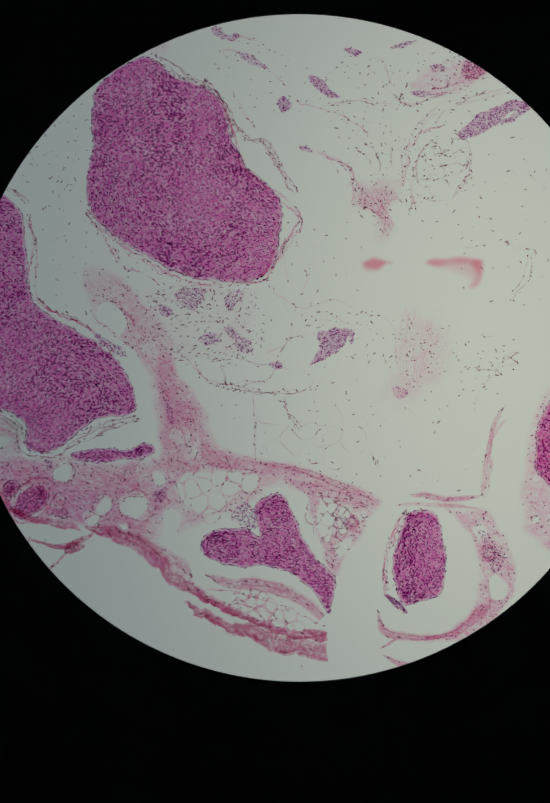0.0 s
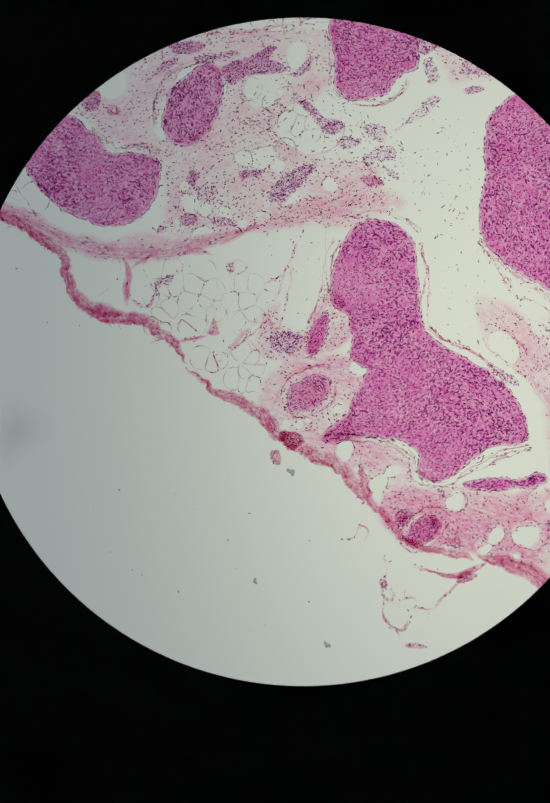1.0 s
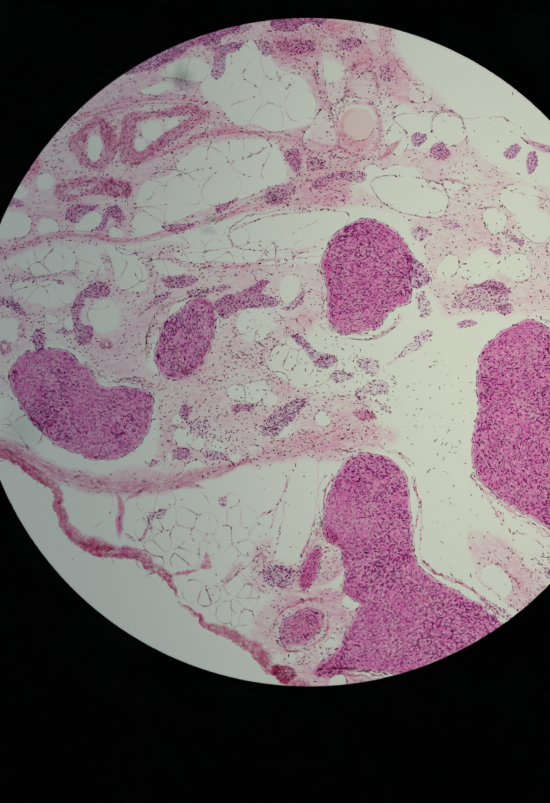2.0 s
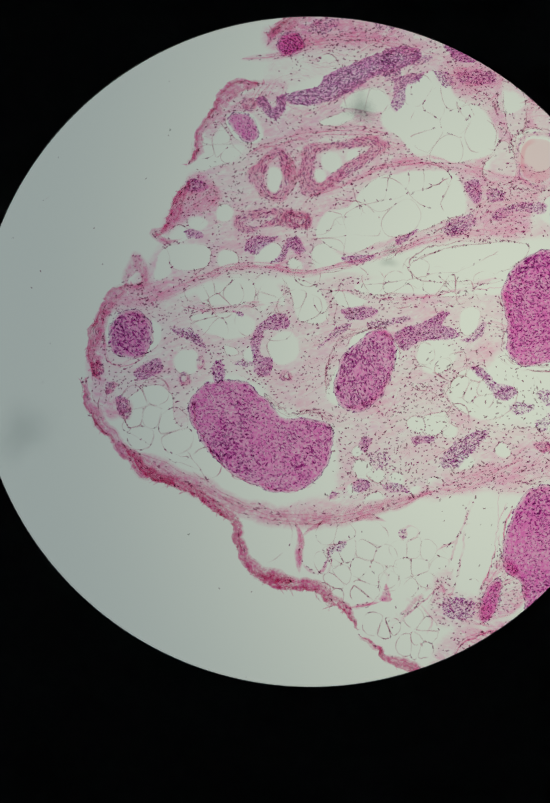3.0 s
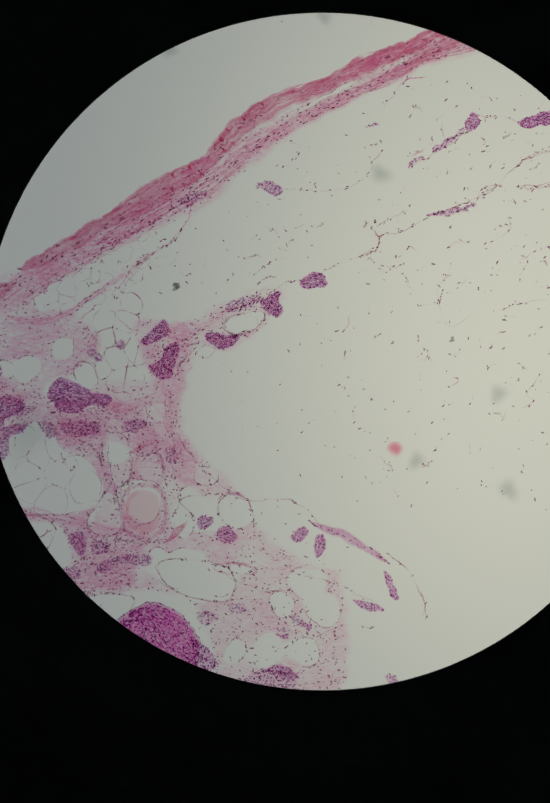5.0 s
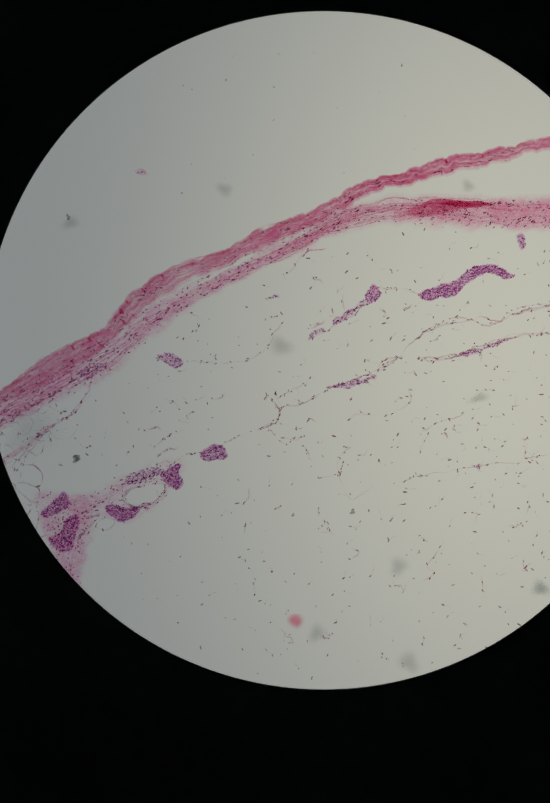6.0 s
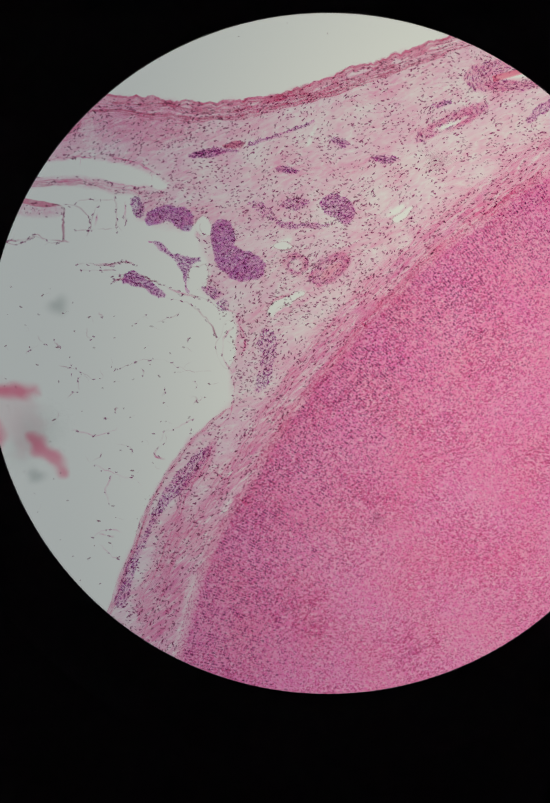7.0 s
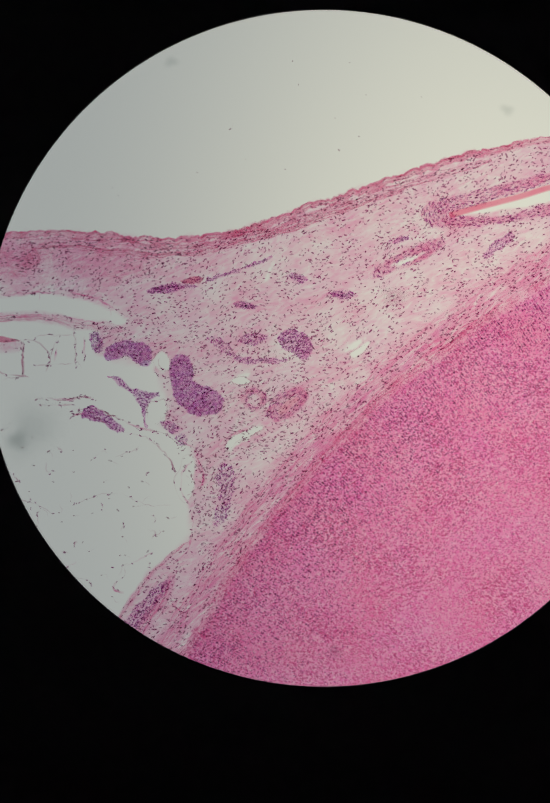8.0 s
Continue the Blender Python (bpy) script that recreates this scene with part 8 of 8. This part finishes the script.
    membrane([[(1972, 785), (2011, 765), (2055, 755), (2070, 730)], [(2011, 765), (1996, 735), (2006, 706)], [(1932, 849), (1982, 839), (2021, 854)]], "rose shred with dark cells", 1.6, 923, 0.45, ROSE, dots=10)
    membrane([[(1972, 642), (2001, 656), (2031, 652)], [(1986, 632), (2006, 607), (2031, 602)], [(2090, 839), (2129, 849), (2169, 873)]], "small rose torn strand", 1.4, 924, 0.45, ROSE, dots=10)
    clump([(2052, 1288), (2072, 1293), (2077, 1263), (2060, 1258)], "loose violet cells", 5.5, 734, 60, dens=0.2)
    clump([(2270, 1288), (2300, 1288), (2320, 1268), (2330, 1249), (2300, 1258)], "loose violet cells", 5.5, 735, -30, dens=0.25)
    clump([(2331, 1279), (2358, 1295), (2390, 1292), (2384, 1280), (2350, 1272)], "violet crowd of cells", 4.8, 736, 10, dens=0.5)
    clump([(2406, 1284), (2427, 1303), (2459, 1296), (2479, 1270), (2464, 1244), (2437, 1256), (2417, 1270)], "dark violet crowd of cells", 4.6, 737, 10, dens=0.8)
    clump([(2326, 1250), (2368, 1247), (2427, 1247), (2423, 1237), (2368, 1235), (2331, 1239)], "row of violet cells", 4.8, 738, 5, dens=0.6)
    clump([(2155, 1379), (2179, 1386), (2224, 1388), (2229, 1379), (2189, 1371), (2160, 1372)], "dark row of cells", 4.4, 739, 5, dens=0.9)
    clump([(2221, 1397), (2244, 1406), (2266, 1404), (2259, 1393), (2234, 1389)], "red fleck with dark cells", 5, 740, 10, mat=CRIMSON, dens=0.8)
    clump([(2170, 1385), (2209, 1393), (2254, 1389), (2251, 1382), (2209, 1383), (2175, 1378)], "dark row of violet cells in pink tissue", 4.4, 791, 0, dens=0.6)
    clump([(2274, 1403), (2318, 1417), (2373, 1435), (2398, 1445), (2396, 1437), (2348, 1419), (2298, 1400), (2277, 1395)], "dark row of violet cells in pink tissue", 4.4, 741, 18, dens=0.6)
    clump([(2323, 1354), (2348, 1355), (2368, 1348), (2356, 1340), (2330, 1344)], "dark row of violet cells in pink tissue", 4.4, 792, -10, dens=0.6)
    clump([(2427, 1407), (2442, 1413), (2467, 1400), (2459, 1393), (2439, 1399)], "dark row of violet cells in pink tissue", 4.4, 793, -30, dens=0.6)
    clump([(2507, 1373), (2532, 1379), (2556, 1370), (2546, 1363), (2522, 1365)], "dark row of violet cells in pink tissue", 4.4, 794, 0, dens=0.6)
    clump([(2631, 1474), (2651, 1484), (2665, 1479), (2656, 1471), (2636, 1467)], "dark row of violet cells in pink tissue", 4.4, 795, 20, dens=0.6)
    clump([(2043, 1291), (2060, 1296), (2070, 1276), (2065, 1256), (2049, 1266)], "dark row of violet cells in pink tissue", 4.4, 796, 60, dens=0.6)
    clump([(2325, 1353), (2349, 1358), (2374, 1348), (2354, 1340)], "loose violet cells", 5, 742, 0, dens=0.3)
    clump([(2503, 1372), (2538, 1379), (2567, 1369), (2538, 1360)], "loose violet cells", 5, 743, 5, dens=0.35)
    clump([(2617, 1469), (2642, 1481), (2662, 1484), (2642, 1469)], "loose violet cells", 5, 744, 20, dens=0.35)
    clump([(2434, 1407), (2458, 1402), (2460, 1387), (2439, 1392)], "loose violet cells", 5, 745, 0, dens=0.3)
    clump([(2298, 1042), (2322, 1037), (2328, 1001), (2318, 969), (2308, 930), (2290, 920), (2283, 940), (2296, 981), (2288, 1013)], "upright crowd of violet cells", 4.6, 746, 70, dens=0.3, keep=0.7)
    clump([(2211, 1095), (2231, 1100), (2236, 1080), (2216, 1078)], "violet cells at the gap", 5, 747, 20, dens=0.3)
    clump([(2173, 807), (2202, 817), (2192, 787), (2143, 728), (2113, 698), (2084, 649), (2064, 600), (2035, 511), (2015, 521), (2039, 590), (2074, 659), (2113, 738)], "long crowd of violet cells in the margin", 5.2, 748, 60, dens=0.45)
    clump([(2080, 1212), (2105, 1209), (2130, 1191), (2159, 1182), (2179, 1177), (2164, 1163), (2155, 1139), (2158, 1112), (2149, 1124), (2144, 1154), (2128, 1177), (2102, 1194)], "thin violet shred beside the gap", 4.4, 752, -35, dens=0.75)
    membrane([[(2003, 1144), (2052, 1149), (2102, 1130), (2141, 1112), (2191, 1100), (2223, 1078)], [(2171, 1118), (2201, 1135), (2223, 1112)], [(1943, 1174), (1983, 1167), (2032, 1171), (2057, 1164)]], "beaded strand across the clear gap", 1.6, 753, 0.7, None, dots=6)
    clump([(2031, 1147), (2055, 1155), (2080, 1139), (2100, 1124), (2114, 1109), (2100, 1104), (2078, 1115), (2052, 1124), (2031, 1129)], "violet shred in the gap", 4.4, 750, -35, dens=1.0)
    membrane([[(1971, 1167), (2011, 1167), (2053, 1173)], [(2009, 1138), (2051, 1141)], [(2115, 1121), (2150, 1110), (2181, 1100)], [(2035, 1291), (2034, 1256), (2037, 1241)], [(1981, 1281), (1979, 1256), (1975, 1241)]], "rose strand across the clear gap", 2.0, 754, 0.8, ROSE, dots=7)
    clump([(2181, 1122), (2201, 1128), (2221, 1115), (2206, 1100)], "violet shred", 4.8, 751, -30, dens=0.6)
    # strands of the clear gap
    membrane([[(1696, 1245), (1731, 1235), (1756, 1231), (1772, 1218), (1820, 1213), (1854, 1220), (1867, 1226), (1881, 1215), (1913, 1213), (1928, 1210)], [(1907, 1281), (1917, 1272), (1916, 1243), (1917, 1211)], [(1642, 1185), (1687, 1183), (1731, 1178), (1746, 1188), (1761, 1203), (1780, 1208)], [(1746, 1233), (1766, 1218), (1780, 1203), (1759, 1193)]], "dark rose wall under a clear cell", 2.3, 755, 1.0, None, dots=7, rough=0.9)
    membrane([[(1514, 1152), (1544, 1157), (1583, 1169), (1622, 1178), (1642, 1185)], [(1489, 1164), (1504, 1169), (1516, 1154)]], "beaded violet strand over the clear gap", 2.6, 756, 0.9, VIOLET, dots=4)
    membrane([[(1149, 1035), (1174, 1053), (1193, 1065)], [(1248, 1067), (1297, 1070), (1346, 1090), (1396, 1106), (1435, 1116), (1504, 1122)], [(1236, 1112), (1277, 1134), (1327, 1143), (1361, 1151), (1396, 1144), (1435, 1164), (1494, 1175), (1563, 1190), (1613, 1198)]], "long broken strand over the clear gap", 1.9, 757, 0.8, None, dots=8)
    membrane([[(2017, 1292), (2018, 1262), (2016, 1233)], [(1989, 1292), (1974, 1270), (1968, 1236)], [(1938, 1233), (1978, 1235), (2017, 1238)], [(1938, 1290), (1968, 1292), (2017, 1290)]], "faint square walls of clear cells", 1.1, 758, 0.5, None, dots=10)
    band("fibrous_band", [(1658, 1268), (1660, 1288), (1672, 1302), (1711, 1310), (1751, 1311), (1790, 1303), (1830, 1291), (1869, 1284), (1914, 1281)], [5, 6, 6, 6, 6, 6, 5, 5, 4], "dark rose strip above a clear cell", CRIMSON, 761, 9, 6, 0.9, 0.8)
    sheet("connective_tissue", [(1660, 1267), (1670, 1296), (1711, 1306), (1761, 1305), (1820, 1288), (1911, 1276), (1907, 1260), (1861, 1258), (1820, 1264), (1741, 1269), (1701, 1266), (1677, 1258)], "pale rose fringe under a strip", ROSE, (), 5, 0.5, 3.0, 762, cells=9, long=1.4, wide=0.9, group="sheets of connective tissue")
    membrane([[(1916, 1270), (1914, 1241), (1916, 1211)], [(1916, 1211), (1887, 1211), (1862, 1221), (1837, 1206), (1798, 1209), (1768, 1221), (1729, 1241), (1689, 1250)], [(1502, 1152), (1551, 1157), (1620, 1186), (1679, 1186), (1739, 1177), (1778, 1186)], [(1768, 1221), (1778, 1201), (1758, 1181)], [(1423, 1157), (1482, 1172), (1541, 1177), (1601, 1191), (1679, 1201)], [(2015, 1305), (2020, 1270), (2015, 1231)], [(1946, 1157), (1995, 1157), (2015, 1157)], [(2015, 1142), (2054, 1132), (2113, 1103), (2153, 1093), (2192, 1063), (2212, 1024)], [(1916, 1285), (1956, 1270), (1970, 1241), (1961, 1221)]], "brown-rose walls of clear cells", 1.5, 763, 0.8, None, dots=7)
    membrane([[(2216, 1090), (2250, 1070), (2245, 1050), (2226, 1021), (2226, 991), (2240, 961)], [(2250, 1060), (2265, 1021), (2258, 991)], [(2242, 951), (2246, 912), (2236, 877), (2206, 844)]], "thin wall of the great gap", 1.8, 764, 0.85, ROSE)
    membrane([[(1981, 1167), (2022, 1169), (2057, 1169)], [(2018, 1142), (2057, 1142), (2102, 1135)], [(2092, 1055), (2122, 1065), (2141, 1078)], [(2015, 964), (2054, 979), (2104, 984), (2153, 964), (2202, 964)], [(1906, 974), (1946, 964), (1975, 945)], [(2015, 826), (2044, 817)], [(1541, 945), (1591, 960)]], "fine strands in the clear gap", 1.0, 765, 0.7)
    clump([(1609, 1259), (1632, 1268), (1657, 1261), (1682, 1255), (1697, 1243), (1689, 1220), (1667, 1217), (1652, 1233), (1632, 1247), (1613, 1250)], "dark violet nest under a strip", 4.4, 766, -30, dens=0.95)
    clump([(1512, 1300), (1537, 1298), (1541, 1288), (1517, 1288)], "small violet nest", 5, 767, 0, dens=0.7)
    clump([(1798, 1349), (1813, 1344), (1827, 1324), (1813, 1331)], "violet knot", 5, 768, -50, dens=0.6)
    loose([(1177, 1181), (1324, 1103), (1522, 1142), (1818, 1142), (1975, 1122), (2113, 1083), (2192, 984), (2212, 905), (2113, 748), (2015, 560), (1916, 383), (1620, 373), (1275, 462), (1177, 807)], "small dark cells over the great clear gap", 40, 771, 5, swirl=0.5, keep=0.75, tails=0.4)
    loose([(1482, 1310), (1660, 1290), (1660, 1201), (1502, 1181)], "few dark cells", 22, 772)
    membrane([[(1896, 570), (1887, 550), (1882, 521)], [(2104, 817), (2094, 802), (2113, 792)], [(1985, 649), (2015, 644)]], "small red-brown shreds", 2.2, 773, 0.9, RED)
    soft_shred([(1726, 878), (1731, 907), (1761, 927), (1810, 937), (1864, 932), (1854, 912), (1800, 917), (1761, 897), (1790, 868), (1800, 828), (1780, 809), (1770, 823), (1780, 848), (1751, 873)], "soft red curl out of focus", 12, dens=1.0, seed=781)
    soft_shred([(1741, 917), (1839, 927), (1874, 848), (1839, 809), (1800, 848), (1780, 868)], "pale red haze of the curl", 26, dens=0.22, seed=782)
    soft_shred([(1849, 838), (1874, 833), (1904, 809), (1923, 769), (1913, 764), (1884, 789), (1854, 814)], "soft red curl end out of focus", 10, dens=1.0, seed=783)
    soft_shred([(1690, 828), (1701, 833), (1703, 820), (1693, 818)], "small soft red fleck", 8, dens=0.7, seed=784)
    soft_shred([(992, 567), (1003, 575), (1015, 566), (1005, 555)], "round soft red fleck", 8, dens=1.0, seed=785)
    soft_shred([(1812, 700), (1825, 695), (1832, 675), (1825, 675)], "small rose shred", 5, dens=0.7, seed=786)


wedge()


# ---- dust and crumbs ----
def dust():
    for x, y, a, b in [(974, 1096, 22, 20), (1201, 671, 20, 18), (1221, 486, 20, 22), (1043, 542, 16, 20), (865, 1398, 16, 14), (1335, 1405, 14, 12), (568, 1334, 16, 14), (1474, 626, 18, 14)]:
        speck(x, y, a * 1.4, b * 1.4, 0, "soft grey dust spot out of focus", GREY, dens=0.45, group="soft dust spots")
    for x, y, a, b in [(1741, 1524, 24, 20), (1907, 1088, 20, 22), (1854, 1534, 14, 12), (1864, 761, 20, 16), (1716, 653, 18, 20), (1476, 631, 15, 14), (1356, 996, 18, 10)]:
        speck(x, y, a * 1.4, b * 1.4, 20, "soft grey dust spot out of focus", GREY, dens=0.5, group="soft dust spots")
    for x, y, a, b in [(151, 1015, 30, 22), (300, 1112, 14, 10), (171, 546, 22, 40), (231, 268, 20, 14)] + [(168, 539, 34, 22), (223, 244, 18, 12)]:
        speck(x, y, a * 1.3, b * 1.3, 0, "soft grey dust spot out of focus", GREY, dens=0.4, group="soft dust spots")
    for x, y, a, b in [(2204, 1820, 14, 12), (2854, 1727, 14, 12), (2636, 1365, 30, 18), (2522, 679, 16, 14)]:
        speck(x, y, a * 1.4, b * 1.4, 0, "soft grey dust spot out of focus", GREY, dens=0.3, group="soft dust spots")
    for x, y, a, b in [(440, -1026, 5, 7), (246, -820, 2, 2), (405, -941, 2, 2), (370, -687, 6, 8), (299, -901, 5, 5), (149, -921, 2, 2), (-168, -288, 2, 2), (33, -722, 2, 2)] + [(-163, 1209, 5, 3)] + [(-51, 1192, 6, 4), (-131, 886, 4, 3), (-148, 854, 4, 3), (-165, 1021, 3, 2), (-157, 1013, 3, 2), (-151, 1003, 2, 3), (-161, 1008, 2, 2), (-149, 1015, 2, 2), (-168, 1027, 2, 3), (-194, 1076, 3, 2), (256, 1035, 4, 2), (226, 1022, 5, 2), (346, 1207, 5, 2), (181, 972, 6, 2), (187, 969, 3, 2), (578, 878, 9, 6), (37, 1287, 3, 2), (-204, 503, 2, 2)] + [(580, 881, 7, 5), (563, 1345, 4, 5), (1112, 776, 6, 4), (997, 770, 3, 3), (1439, 631, 3, 2)]:
        speck(x, y, a, b, 25, "dark grain of dust on the glass", SPECK, soft=0.0, dens=0.7, lobes=0.55)
    clump([(102, 864), (109, 866), (112, 844), (100, 832), (97, 846)], "slim rose flake off the edge", 7, 901, 70, mat=ROSE, dens=0.6, keep=0.4)
    for seed, line in ((911, [(-497, 584), (-237, 724), (-57, 724), (-157, 534), (-287, 264), (-387, 144), (-397, -16), (-477, -116), (-517, 284)]), (912, [(-143, -323), (-2, -424), (219, -564), (400, -715), (440, -846), (299, -1016), (48, -916), (-143, -615)]), (913, [(-325, 695), (-236, 1092), (112, 1291), (409, 1301), (409, 1092), (112, 913), (-137, 695)]), (914, [(548, 1274), (677, 1522), (924, 1670), (1221, 1670), (1320, 1522), (924, 1373), (677, 1255)]), (915, [(1971, 1564), (2170, 1792), (2566, 1861), (2814, 1762), (2566, 1613), (2269, 1544)])):
        loose(line, "fine dust strewn on bare glass", 62, seed, 0, long=1.6, wide=1.1, keep=0.35, name="fine_dust", tails=0.04)


    clump([(690, 1433), (699, 1441), (710, 1437), (714, 1428), (702, 1427)], "small rose flake on bare glass", 6, 902, 20, mat=ROSE, dens=0.6, keep=0.4)
    # soft grey patch added just above the lamp, darkens the left of the field
    dim_patch = speck(-600, -70, 105, 85, 80, "soft grey smudge of dust on the lamp glass", GREY, name="dimming_patch", dens=0.3, group="")
    dim_patch.location.z = -0.0495
    RIDERS.remove(dim_patch)


dust()


def motions():
    for ob in RIDERS:
        x, y, z = ob.location
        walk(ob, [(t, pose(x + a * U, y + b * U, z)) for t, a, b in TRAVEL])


motions()
